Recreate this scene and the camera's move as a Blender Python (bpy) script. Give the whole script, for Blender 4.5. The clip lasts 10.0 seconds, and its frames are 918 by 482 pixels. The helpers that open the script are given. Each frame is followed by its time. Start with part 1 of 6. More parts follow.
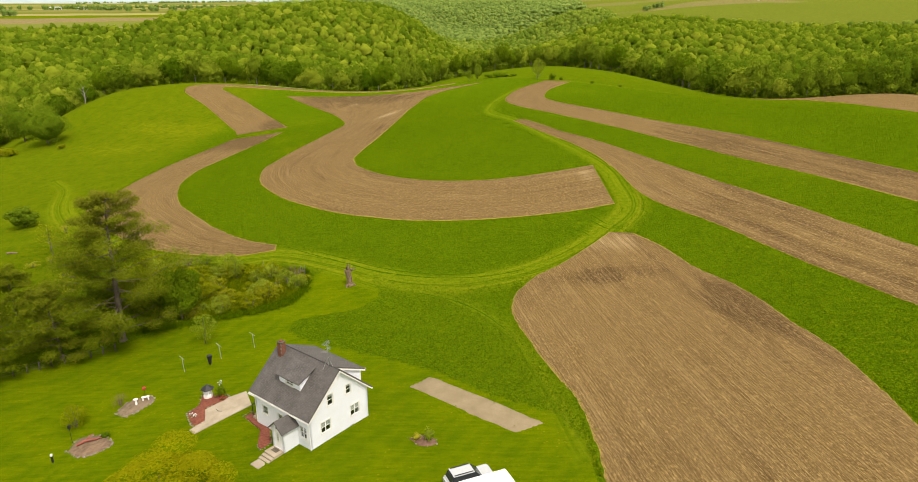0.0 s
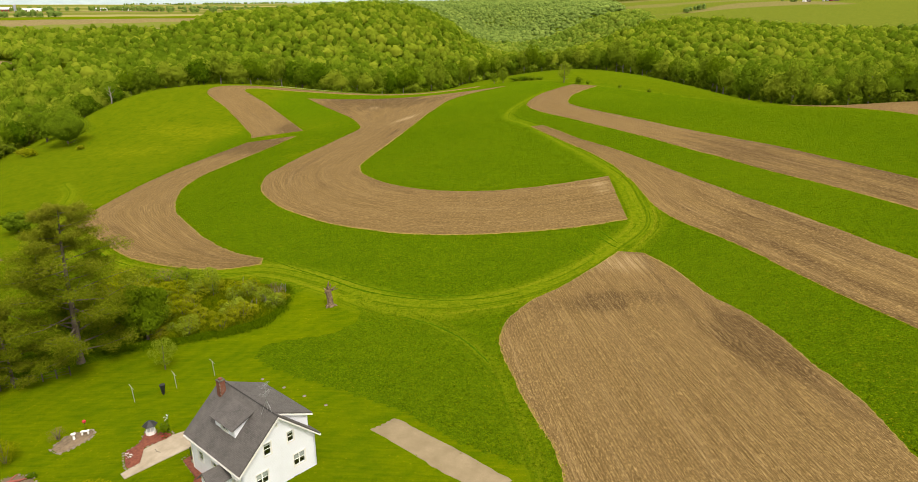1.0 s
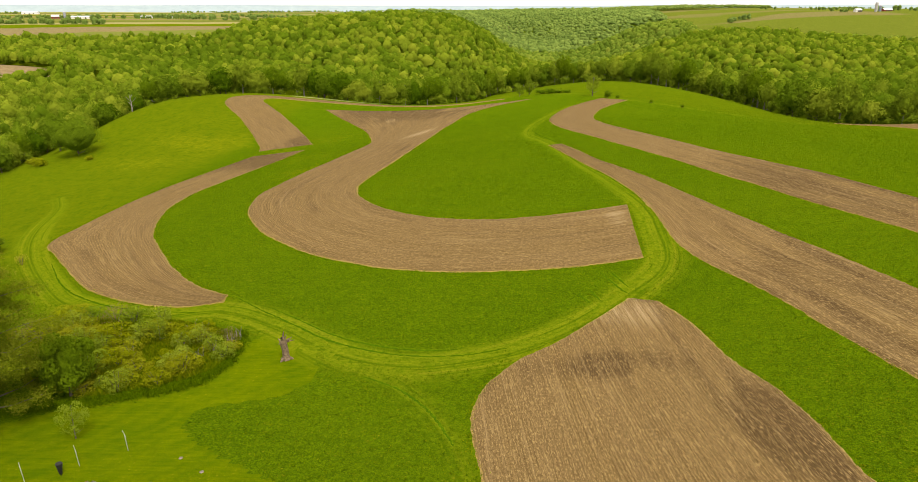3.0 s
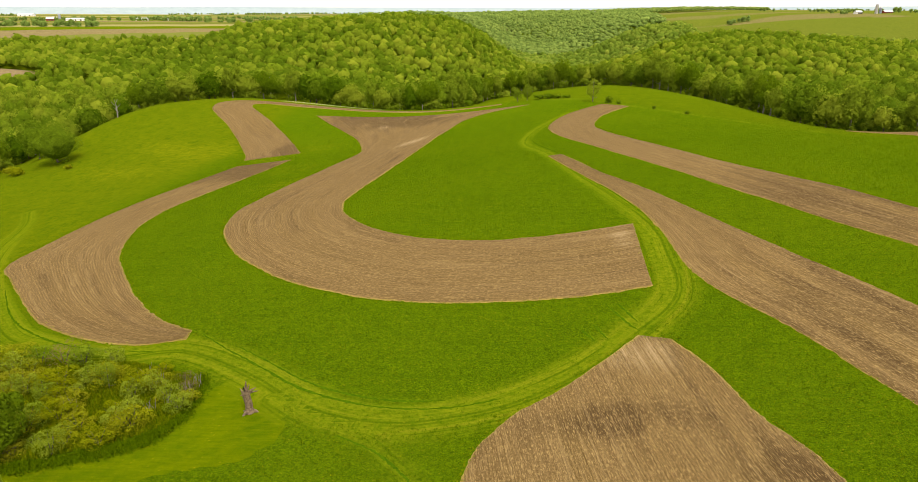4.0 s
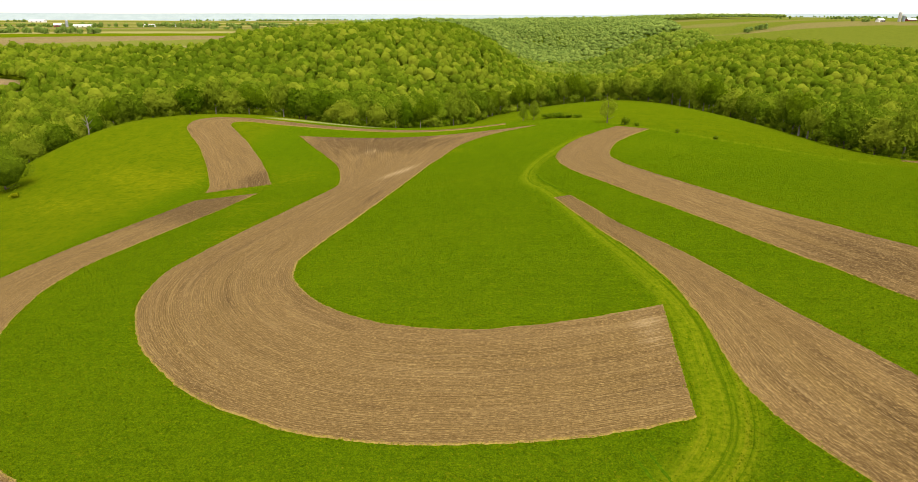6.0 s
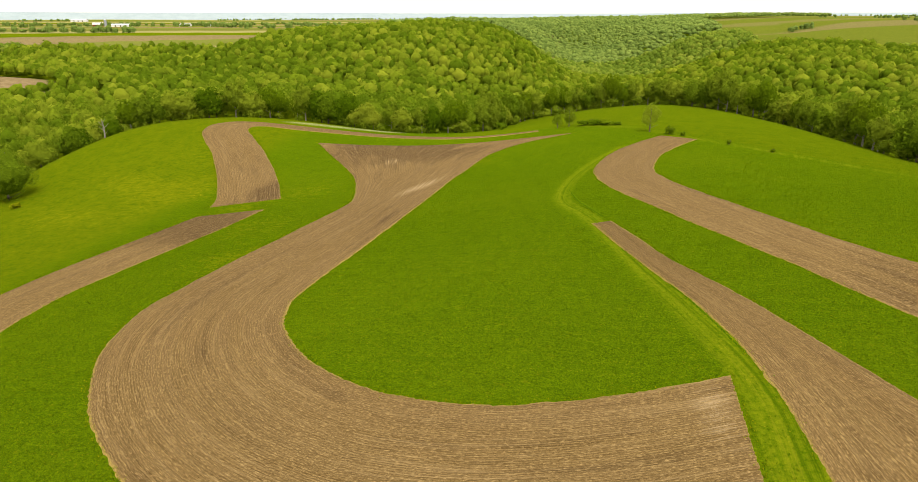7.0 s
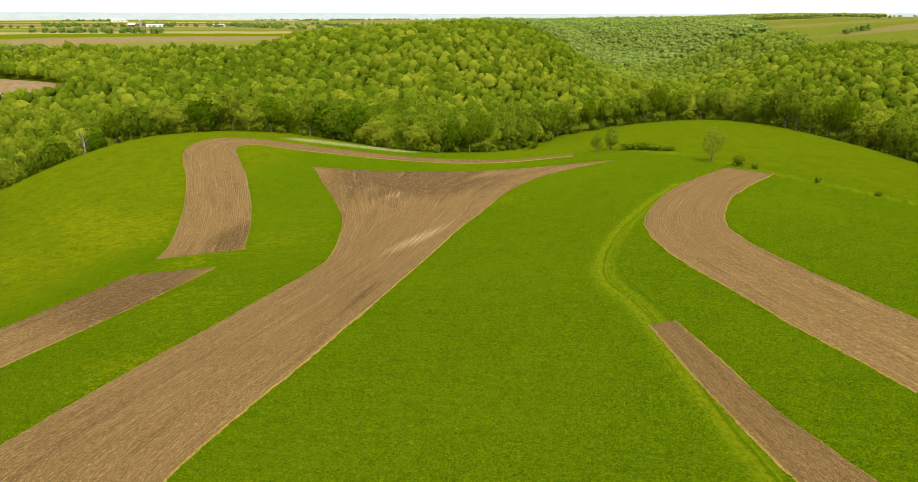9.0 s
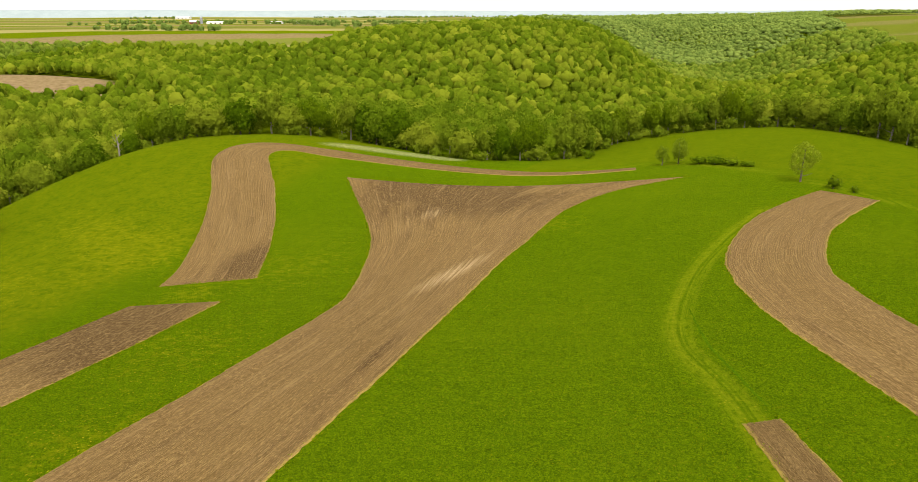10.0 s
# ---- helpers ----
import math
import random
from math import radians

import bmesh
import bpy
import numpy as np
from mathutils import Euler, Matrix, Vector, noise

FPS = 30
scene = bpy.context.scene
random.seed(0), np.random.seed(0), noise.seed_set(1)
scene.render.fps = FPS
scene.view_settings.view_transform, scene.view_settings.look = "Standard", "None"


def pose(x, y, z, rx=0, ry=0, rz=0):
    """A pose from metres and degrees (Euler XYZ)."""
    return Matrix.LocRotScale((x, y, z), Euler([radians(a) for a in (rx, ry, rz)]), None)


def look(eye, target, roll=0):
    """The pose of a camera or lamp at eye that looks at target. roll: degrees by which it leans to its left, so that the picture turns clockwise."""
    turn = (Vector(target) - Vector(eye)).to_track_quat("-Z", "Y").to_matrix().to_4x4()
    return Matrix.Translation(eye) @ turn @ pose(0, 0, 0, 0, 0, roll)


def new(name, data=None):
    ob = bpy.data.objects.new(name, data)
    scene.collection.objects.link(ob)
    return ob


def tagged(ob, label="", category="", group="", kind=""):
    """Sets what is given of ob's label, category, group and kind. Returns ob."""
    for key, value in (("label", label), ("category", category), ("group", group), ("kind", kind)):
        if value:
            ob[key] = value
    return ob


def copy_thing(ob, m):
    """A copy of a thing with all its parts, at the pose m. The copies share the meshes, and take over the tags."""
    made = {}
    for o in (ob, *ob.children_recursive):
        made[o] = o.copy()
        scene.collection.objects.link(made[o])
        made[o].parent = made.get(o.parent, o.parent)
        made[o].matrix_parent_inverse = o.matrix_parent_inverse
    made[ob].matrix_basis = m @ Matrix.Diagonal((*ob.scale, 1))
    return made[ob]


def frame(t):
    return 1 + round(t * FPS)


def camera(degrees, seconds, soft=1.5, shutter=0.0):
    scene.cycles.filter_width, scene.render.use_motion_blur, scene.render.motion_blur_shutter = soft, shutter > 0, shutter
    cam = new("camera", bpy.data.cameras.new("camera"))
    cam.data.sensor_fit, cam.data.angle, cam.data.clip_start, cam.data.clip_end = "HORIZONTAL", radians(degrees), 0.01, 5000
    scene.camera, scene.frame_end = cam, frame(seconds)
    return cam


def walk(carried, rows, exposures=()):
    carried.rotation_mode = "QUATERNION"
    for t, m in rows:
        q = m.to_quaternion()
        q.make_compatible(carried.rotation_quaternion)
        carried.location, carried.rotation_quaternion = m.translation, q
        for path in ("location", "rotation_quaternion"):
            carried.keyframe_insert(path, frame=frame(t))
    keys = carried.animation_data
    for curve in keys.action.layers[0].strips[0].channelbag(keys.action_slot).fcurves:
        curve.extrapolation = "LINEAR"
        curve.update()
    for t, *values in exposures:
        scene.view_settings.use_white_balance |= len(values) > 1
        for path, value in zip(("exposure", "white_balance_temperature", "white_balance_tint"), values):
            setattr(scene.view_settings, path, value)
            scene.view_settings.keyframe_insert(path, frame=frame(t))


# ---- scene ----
cam = camera(67.1, 10.0, soft=0.5)
METRES, EYE, TILT, LEAN, TURN = 157.3, 42.0, 0.0, -2.55, 0.0
ROWS = [
    (0.0, 0.0, 0.0, 0.0, -0.98, -19.51, 2.77),
    (0.5, 0.0227, 0.0318, -0.0025, 0.29, -19.53, 2.77),
    (1.0, 0.0433, 0.0558, -0.0037, 2.15, -19.24, 2.75),
    (1.5, 0.0621, 0.0772, -0.0045, 3.7, -18.73, 2.73),
    (2.0, 0.0779, 0.1002, -0.0059, 5.6, -18.59, 2.67),
    (2.5, 0.0863, 0.1258, -0.0066, 5.54, -18.5, 2.6),
    (4.0, 0.0876, 0.2289, -0.0056, 5.3, -18.28, 2.57),
    (4.5, 0.0911, 0.2726, -0.0041, 5.29, -18.17, 2.54),
    (5.0, 0.0945, 0.3226, -0.0024, 5.25, -18.07, 2.55),
    (5.5, 0.0978, 0.3777, -0.0009, 5.28, -17.92, 2.51),
    (6.0, 0.1007, 0.4376, 0.0007, 6.28, -17.75, 2.48),
    (7.5, 0.0934, 0.6244, 0.0014, 9.94, -17.69, 2.54),
    (8.0, 0.0904, 0.6906, 0.0028, 10.33, -17.64, 2.52),
    (8.5, 0.0893, 0.7629, 0.0036, 10.43, -17.62, 2.5),
    (9.0, 0.0858, 0.8333, 0.0044, 12.0, -17.55, 2.46),
    (9.5, 0.0787, 0.9021, 0.0049, 14.51, -17.48, 2.48),
    (10.0, 0.0672, 0.9692, 0.0043, 16.5, -17.57, 2.48),
]
walk(cam, [(t, pose(0, 0, EYE, TILT, LEAN, TURN) @ pose(METRES * x, METRES * y, METRES * z, 90 + pitch, roll, yaw)) for t, x, y, z, yaw, pitch, roll in ROWS],
     exposures=[(0.0, 0.62, 7180, 12), (10.0, 0.62, 7180, 12)])

# ---- sky and sun: a bright, thinly overcast spring day ----
SUN_HEIGHT, SUN_TURN = 56, 152
world = bpy.data.worlds.new("sky")
scene.world = world
world.use_nodes = True
wn = world.node_tree
wn.nodes.clear()
sky = wn.nodes.new("ShaderNodeTexSky")
sky.sky_type = "NISHITA"
sky.sun_disc = False
sky.sun_elevation = radians(SUN_HEIGHT)
sky.sun_rotation = radians(SUN_TURN)
sky.air_density, sky.dust_density, sky.ozone_density = 1.0, 4.0, 1.0
cloud = wn.nodes.new("ShaderNodeMix")
cloud.data_type = "RGBA"
cloud.inputs[0].default_value = 0.8
cloud.inputs[7].default_value = (7.4, 7.35, 7.1, 1.0)
back = wn.nodes.new("ShaderNodeBackground")
back.inputs["Strength"].default_value = 0.13
wout = wn.nodes.new("ShaderNodeOutputWorld")
wn.links.new(sky.outputs[0], cloud.inputs[6])
wn.links.new(cloud.outputs[2], back.inputs["Color"])
wn.links.new(back.outputs[0], wout.inputs[0])
sun_data = bpy.data.lights.new("sun", "SUN")
sun_data.energy, sun_data.angle, sun_data.color = 2.3, radians(13), (1.0, 0.97, 0.91)
sun = new("sun", sun_data)
sun.matrix_world = look((math.sin(radians(SUN_TURN)) * 100, math.cos(radians(SUN_TURN)) * 100, math.tan(radians(SUN_HEIGHT)) * 100), (0, 0, 0))


# ---- materials ----
def nodes_of(name):
    m = bpy.data.materials.new(name)
    m.use_nodes = True
    t = m.node_tree
    t.nodes.clear()
    return m, t


def add(t, kind, **inputs):
    n = t.nodes.new(kind)
    for k, v in inputs.items():
        n.inputs[k.replace("_", " ")].default_value = v
    return n


def rgb(c):
    return (c[0], c[1], c[2], 1.0)


def noise_of(t, vec, scale, detail=4.0, rough=0.6):
    n = add(t, "ShaderNodeTexNoise", Scale=scale, Detail=detail, Roughness=rough)
    t.links.new(vec, n.inputs["Vector"])
    return n.outputs["Fac"]


def ramp(t, fac, lo, hi, a=0.0, b=1.0):
    n = t.nodes.new("ShaderNodeMapRange")
    n.clamp = True
    t.links.new(fac, n.inputs[0])
    for i, v in enumerate((lo, hi, a, b)):
        n.inputs[i + 1].default_value = v
    return n.outputs[0]


def mix(t, fac, a, b):
    n = t.nodes.new("ShaderNodeMix")
    n.data_type = "RGBA"
    for sock, v in ((0, fac), (6, a), (7, b)):
        if isinstance(v, (int, float)):
            n.inputs[sock].default_value = v
        elif isinstance(v, tuple):
            n.inputs[sock].default_value = rgb(v)
        else:
            t.links.new(v, n.inputs[sock])
    return n.outputs[2]


def calc(t, op, a, b=0.0):
    n = t.nodes.new("ShaderNodeMath")
    n.operation = op
    for i, v in enumerate((a, b)):
        if isinstance(v, (int, float)):
            n.inputs[i].default_value = v
        else:
            t.links.new(v, n.inputs[i])
    return n.outputs[0]


def attr(t, name):
    n = t.nodes.new("ShaderNodeAttribute")
    n.attribute_name = name
    return n.outputs["Fac"]


def place(t):
    return t.nodes.new("ShaderNodeNewGeometry").outputs["Position"]


def own(t):
    return t.nodes.new("ShaderNodeTexCoord").outputs["Object"]


def stretched(t, vec, scale, turn=(0, 0, 0)):
    n = t.nodes.new("ShaderNodeMapping")
    n.inputs["Scale"].default_value = scale
    n.inputs["Rotation"].default_value = turn
    t.links.new(vec, n.inputs["Vector"])
    return n.outputs[0]


def finish(m, t, color, rough=0.8, bump=None, height=0.02, metal=0.0, spec=0.3):
    b = add(t, "ShaderNodeBsdfPrincipled", Roughness=rough, Metallic=metal)
    b.inputs["Specular IOR Level"].default_value = spec
    if isinstance(color, tuple):
        b.inputs["Base Color"].default_value = rgb(color)
    else:
        t.links.new(color, b.inputs["Base Color"])
    if bump is not None:
        n = add(t, "ShaderNodeBump", Strength=1.0, Distance=height)
        t.links.new(bump, n.inputs["Height"])
        t.links.new(n.outputs[0], b.inputs["Normal"])
    o = t.nodes.new("ShaderNodeOutputMaterial")
    t.links.new(b.outputs[0], o.inputs[0])
    return m


def plain(name, dark, light, size=1.0, rough=0.7, height=0.005, metal=0.0, spec=0.3):
    """A surface with stains of about size metres and a fine grain."""
    m, t = nodes_of(name)
    p = own(t)
    big, fine = noise_of(t, p, 1.0 / size), noise_of(t, p, 14.0 / size, 3.0)
    c = mix(t, ramp(t, big, 0.3, 0.7), dark, light)
    c = mix(t, ramp(t, fine, 0.35, 0.75, 0.0, 0.45), c, dark)
    return finish(m, t, c, rough, fine, height, metal, spec)


def leafy(name, dark, light, pale, through_light=0.25, clump_shadow=0.45):
    """Leaves: each leaf and each tree has its own green; some light shines through."""
    m, t = nodes_of(name)
    g = t.nodes.new("ShaderNodeNewGeometry")
    tint = attr(t, "tint")
    r = t.nodes.new("ShaderNodeObjectInfo").outputs["Random"]
    tufty = noise_of(t, g.outputs["Position"], 1.5, 4.0, 0.8)
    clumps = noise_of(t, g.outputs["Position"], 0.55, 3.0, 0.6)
    each = calc(t, "ADD", calc(t, "MULTIPLY", g.outputs["Random Per Island"], 0.2), calc(t, "MULTIPLY", tufty, 0.8))
    c = mix(t, ramp(t, each, 0.32, 0.74), dark, light)
    # dark noise pockets paint shadow between leaf clumps into the colour
    c = mix(t, ramp(t, clumps, 0.5, 0.38, 0.0, clump_shadow), c, dark)
    c = mix(t, ramp(t, calc(t, "ADD", tint, calc(t, "MULTIPLY", r, 0.25)), 0.25, 1.15, 0.0, 0.85), c, pale)
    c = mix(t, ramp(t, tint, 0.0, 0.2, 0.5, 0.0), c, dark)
    d = add(t, "ShaderNodeBsdfDiffuse", Roughness=0.6)
    s = t.nodes.new("ShaderNodeBsdfTranslucent")
    x = add(t, "ShaderNodeMixShader", Fac=through_light)
    n = add(t, "ShaderNodeBump", Strength=0.9, Distance=0.5)
    t.links.new(tufty, n.inputs["Height"])
    t.links.new(n.outputs[0], d.inputs["Normal"])
    t.links.new(c, d.inputs[0])
    t.links.new(c, s.inputs[0])
    t.links.new(d.outputs[0], x.inputs[1])
    t.links.new(s.outputs[0], x.inputs[2])
    o = t.nodes.new("ShaderNodeOutputMaterial")
    t.links.new(x.outputs[0], o.inputs[0])
    return m


def ground_material():
    m, t = nodes_of("grassland")
    p = place(t)
    broad, mid, fine = noise_of(t, p, 0.02, 3.0), noise_of(t, p, 0.25, 4.0), noise_of(t, p, 2.6, 5.0, 0.75)
    tuft = noise_of(t, p, 7.0, 3.0, 0.7)
    clump = noise_of(t, p, 0.9, 3.0, 0.75)
    # hay crop
    leaf = noise_of(t, p, 5.5, 3.0, 0.8)
    crop = mix(t, ramp(t, fine, 0.36, 0.64), (0.032, 0.074, 0.002), (0.096, 0.160, 0.003))
    crop = mix(t, ramp(t, leaf, 0.52, 0.62, 0.0, 0.75), crop, (0.140, 0.208, 0.004))
    crop = mix(t, ramp(t, leaf, 0.47, 0.37, 0.0, 0.7), crop, (0.018, 0.048, 0.002))
    crop = mix(t, ramp(t, mid, 0.35, 0.75, 0.0, 0.35), crop, (0.088, 0.150, 0.003))
    crop = mix(t, ramp(t, broad, 0.45, 0.7, 0.0, 0.4), crop, (0.104, 0.152, 0.004))
    drills = noise_of(t, stretched(t, p, (0.06, 1.4, 1.0), (0, 0, 0.25)), 1.0, 2.0, 0.6)
    crop = mix(t, ramp(t, drills, 0.52, 0.66, 0.0, 0.28), crop, (0.040, 0.092, 0.002))
    crop = mix(t, ramp(t, clump, 0.42, 0.62, 0.0, 0.2), crop, (0.040, 0.092, 0.002))
    # mown lawn, in mower bands
    rings = t.nodes.new("ShaderNodeTexWave")
    rings.wave_type = "BANDS"
    rings.inputs["Scale"].default_value = 0.16
    rings.inputs["Distortion"].default_value = 14.0
    rings.inputs["Detail"].default_value = 1.5
    rings.inputs["Detail Scale"].default_value = 0.5
    t.links.new(stretched(t, p, (1, 1, 1), (0, 0, 0.7)), rings.inputs["Vector"])
    lawn = mix(t, ramp(t, mid, 0.3, 0.7), (0.074, 0.128, 0.002), (0.130, 0.172, 0.002))
    lawn = mix(t, ramp(t, rings.outputs["Fac"], 0.2, 0.9, 0.0, 0.3), lawn, (0.150, 0.182, 0.003))
    lawn = mix(t, ramp(t, fine, 0.35, 0.7, 0.0, 0.4), lawn, (0.044, 0.092, 0.002))
    swath = noise_of(t, stretched(t, p, (0.28, 2.6, 1.0), (0, 0, 0.6)), 1.0, 4.0, 0.7)
    lawn = mix(t, ramp(t, swath, 0.5, 0.66, 0.0, 0.45), lawn, (0.050, 0.104, 0.002))
    lawn = mix(t, ramp(t, swath, 0.46, 0.34, 0.0, 0.4), lawn, (0.165, 0.190, 0.003))
    # pasture
    past = mix(t, ramp(t, mid, 0.3, 0.7), (0.067, 0.120, 0.003), (0.125, 0.160, 0.004))
    past = mix(t, ramp(t, fine, 0.42, 0.62, 0.0, 0.65), past, (0.044, 0.084, 0.003))
    dapple = noise_of(t, stretched(t, p, (0.16, 0.45, 1.0)), 1.0, 5.0, 0.7)
    past = mix(t, ramp(t, dapple, 0.5, 0.62, 0.0, 0.5), past, (0.055, 0.097, 0.003))
    past = mix(t, ramp(t, clump, 0.44, 0.60, 0.0, 0.5), past, (0.163, 0.172, 0.004))
    # wheel lanes
    side = attr(t, "lane_side")
    near = attr(t, "lane")
    streak = noise_of(t, p, 1.3, 4.0, 0.7)
    lane = mix(t, ramp(t, streak, 0.35, 0.65), (0.075, 0.135, 0.003), (0.190, 0.225, 0.008))
    sway = calc(t, "MULTIPLY", noise_of(t, p, 0.05, 2.0), 1.2)
    across = t.nodes.new("ShaderNodeCombineXYZ")
    t.links.new(calc(t, "MULTIPLY", side, 1.15), across.inputs[0])
    t.links.new(sway, across.inputs[1])
    wheels_by = noise_of(t, across.outputs[0], 1.0, 3.0, 0.65)
    track = calc(t, "ADD", calc(t, "MULTIPLY", calc(t, "SUBTRACT", wheels_by, 0.5), 9.0), calc(t, "MULTIPLY", calc(t, "SUBTRACT", streak, 0.5), 2.0))
    here = ramp(t, noise_of(t, p, 0.12, 3.0, 0.7), 0.25, 0.45)
    lane = mix(t, calc(t, "MULTIPLY", here, ramp(t, track, 0.2, 1.2, 0.0, 0.75)), lane, (0.036, 0.086, 0.002))
    lane = mix(t, ramp(t, track, -0.1, -1.2, 0.0, 0.65), lane, (0.225, 0.235, 0.012))
    c = mix(t, attr(t, "pasture"), crop, past)
    c = mix(t, ramp(t, calc(t, "ADD", attr(t, "lawn"), calc(t, "MULTIPLY", calc(t, "SUBTRACT", fine, 0.5), 0.5)), 0.42, 0.58), c, lawn)
    c = mix(t, calc(t, "MULTIPLY", near, ramp(t, streak, 0.2, 0.5, 0.25, 0.8)), c, lane)
    # dandelions and buttercups
    spots = add(t, "ShaderNodeTexVoronoi", Scale=1.5)
    t.links.new(p, spots.inputs["Vector"])
    dots = calc(t, "MULTIPLY", ramp(t, spots.outputs["Distance"], 0.12, 0.2, 1.0, 0.0), ramp(t, calc(t, "ADD", attr(t, "flowers"), calc(t, "MULTIPLY", calc(t, "SUBTRACT", mid, 0.5), 1.0)), 0.15, 0.9))
    c = mix(t, calc(t, "MULTIPLY", dots, 0.75), c, (0.42, 0.33, 0.02))
    drift = noise_of(t, stretched(t, p, (0.45, 0.9, 1.0)), 1.0, 5.0, 0.75)
    c = mix(t, ramp(t, calc(t, "ADD", attr(t, "flowers"), calc(t, "MULTIPLY", calc(t, "SUBTRACT", drift, 0.5), 4.5)), 0.7, 1.5, 0.0, 0.42), c, (0.245, 0.235, 0.008))
    bloom = calc(t, "MULTIPLY", ramp(t, calc(t, "MULTIPLY", attr(t, "blossom"), clump), 0.18, 0.42), ramp(t, fine, 0.40, 0.56))
    c = mix(t, calc(t, "MULTIPLY", bloom, 0.5), c, (0.56, 0.54, 0.28))
    # bare strips of the far fields
    c = mix(t, attr(t, "far_soil"), c, mix(t, ramp(t, mid, 0.3, 0.7), (0.17, 0.12, 0.062), (0.27, 0.20, 0.11)))
    c = mix(t, attr(t, "far_straw"), c, (0.28, 0.25, 0.10))
    h = calc(t, "ADD", calc(t, "MULTIPLY", fine, 1.0), calc(t, "MULTIPLY", tuft, 0.5))
    finish(m, t, c, 0.95, h, 0.35, spec=0.0)
    grass = next(n for n in t.nodes if n.type == "BSDF_PRINCIPLED")
    grass.inputs["Sheen Weight"].default_value = 0.08
    grass.inputs["Sheen Roughness"].default_value = 0.35
    grass.inputs["Sheen Tint"].default_value = rgb((0.42, 0.55, 0.02))
    return m


def soil_material():
    """Tilled loam with rows along the strip (UV in metres: across, along), pale stalk litter and damp patches."""
    m, t = nodes_of("tilled_soil")
    uv = t.nodes.new("ShaderNodeTexCoord").outputs["UV"]
    p = place(t)
    x = t.nodes.new("ShaderNodeSeparateXYZ")
    t.links.new(uv, x.inputs[0])
    wander = noise_of(t, stretched(t, uv, (0.3, 0.05, 1)), 1.0, 2.0)
    drill = calc(t, "SINE", calc(t, "ADD", calc(t, "MULTIPLY", x.outputs[0], 16.5), calc(t, "MULTIPLY", wander, 5.0)))
    rows = calc(t, "ADD", calc(t, "MULTIPLY", drill, 0.10), noise_of(t, stretched(t, uv, (4.6, 0.07, 1)), 1.0, 3.0, 0.75))
    bands = noise_of(t, stretched(t, uv, (0.22, 0.010, 1)), 1.0, 2.0)
    clod = noise_of(t, p, 4.2, 2.0, 0.7)
    streak = noise_of(t, stretched(t, uv, (2.0, 0.04, 1)), 1.0, 4.0, 0.75)
    wet = noise_of(t, stretched(t, uv, (0.35, 0.03, 1)), 1.0, 4.0, 0.65)
    damp = noise_of(t, p, 0.030, 4.0, 0.6)
    moist = attr(t, "moist")
    c = mix(t, ramp(t, rows, 0.34, 0.66), (0.108, 0.068, 0.023), (0.198, 0.130, 0.048))
    c = mix(t, ramp(t, bands, 0.35, 0.65, 0.0, 0.4), c, (0.185, 0.123, 0.053))
    c = mix(t, ramp(t, clod, 0.47, 0.60, 0.0, 0.52), c, (0.078, 0.044, 0.014))
    c = mix(t, ramp(t, calc(t, "ADD", calc(t, "MULTIPLY", damp, 0.35), calc(t, "ADD", calc(t, "MULTIPLY", wet, 0.65), calc(t, "MULTIPLY", moist, 0.24))), 0.53, 0.68, 0.0, 0.85), c, (0.064, 0.038, 0.014))
    c = mix(t, ramp(t, streak, 0.54, 0.66, 0.0, 0.5), c, (0.26, 0.180, 0.083))
    c = mix(t, ramp(t, streak, 0.46, 0.34, 0.0, 0.3), c, (0.100, 0.060, 0.024))
    litter = add(t, "ShaderNodeTexNoise", Scale=1.0, Detail=2.0, Roughness=0.7)
    t.links.new(stretched(t, uv, (9.5, 1.5, 1)), litter.inputs["Vector"])
    straw = add(t, "ShaderNodeTexNoise", Scale=1.0, Detail=2.0, Roughness=0.8)
    t.links.new(stretched(t, uv, (3.4, 0.35, 1)), straw.inputs["Vector"])
    c = mix(t, ramp(t, litter.outputs["Fac"], 0.54, 0.65, 0.0, 0.65), c, (0.385, 0.265, 0.112))
    c = mix(t, ramp(t, straw.outputs["Fac"], 0.57, 0.68, 0.0, 0.4), c, (0.36, 0.250, 0.108))
    scuffed = calc(t, "MULTIPLY", attr(t, "scuff"), ramp(t, calc(t, "ADD", calc(t, "MULTIPLY", streak, 0.6), calc(t, "MULTIPLY", clod, 0.4)), 0.42, 0.6))
    c = mix(t, ramp(t, scuffed, 0.1, 0.7, 0.0, 0.75), c, (0.44, 0.33, 0.185))
    c = mix(t, ramp(t, calc(t, "ADD", attr(t, "rim"), calc(t, "MULTIPLY", calc(t, "SUBTRACT", clod, 0.5), 1.6)), 0.5, 1.0, 0.0, 0.75), c, (0.37, 0.285, 0.06))
    h = calc(t, "ADD", calc(t, "MULTIPLY", rows, 1.2), clod)
    return finish(m, t, c, 0.95, h, 0.16, spec=0.05)


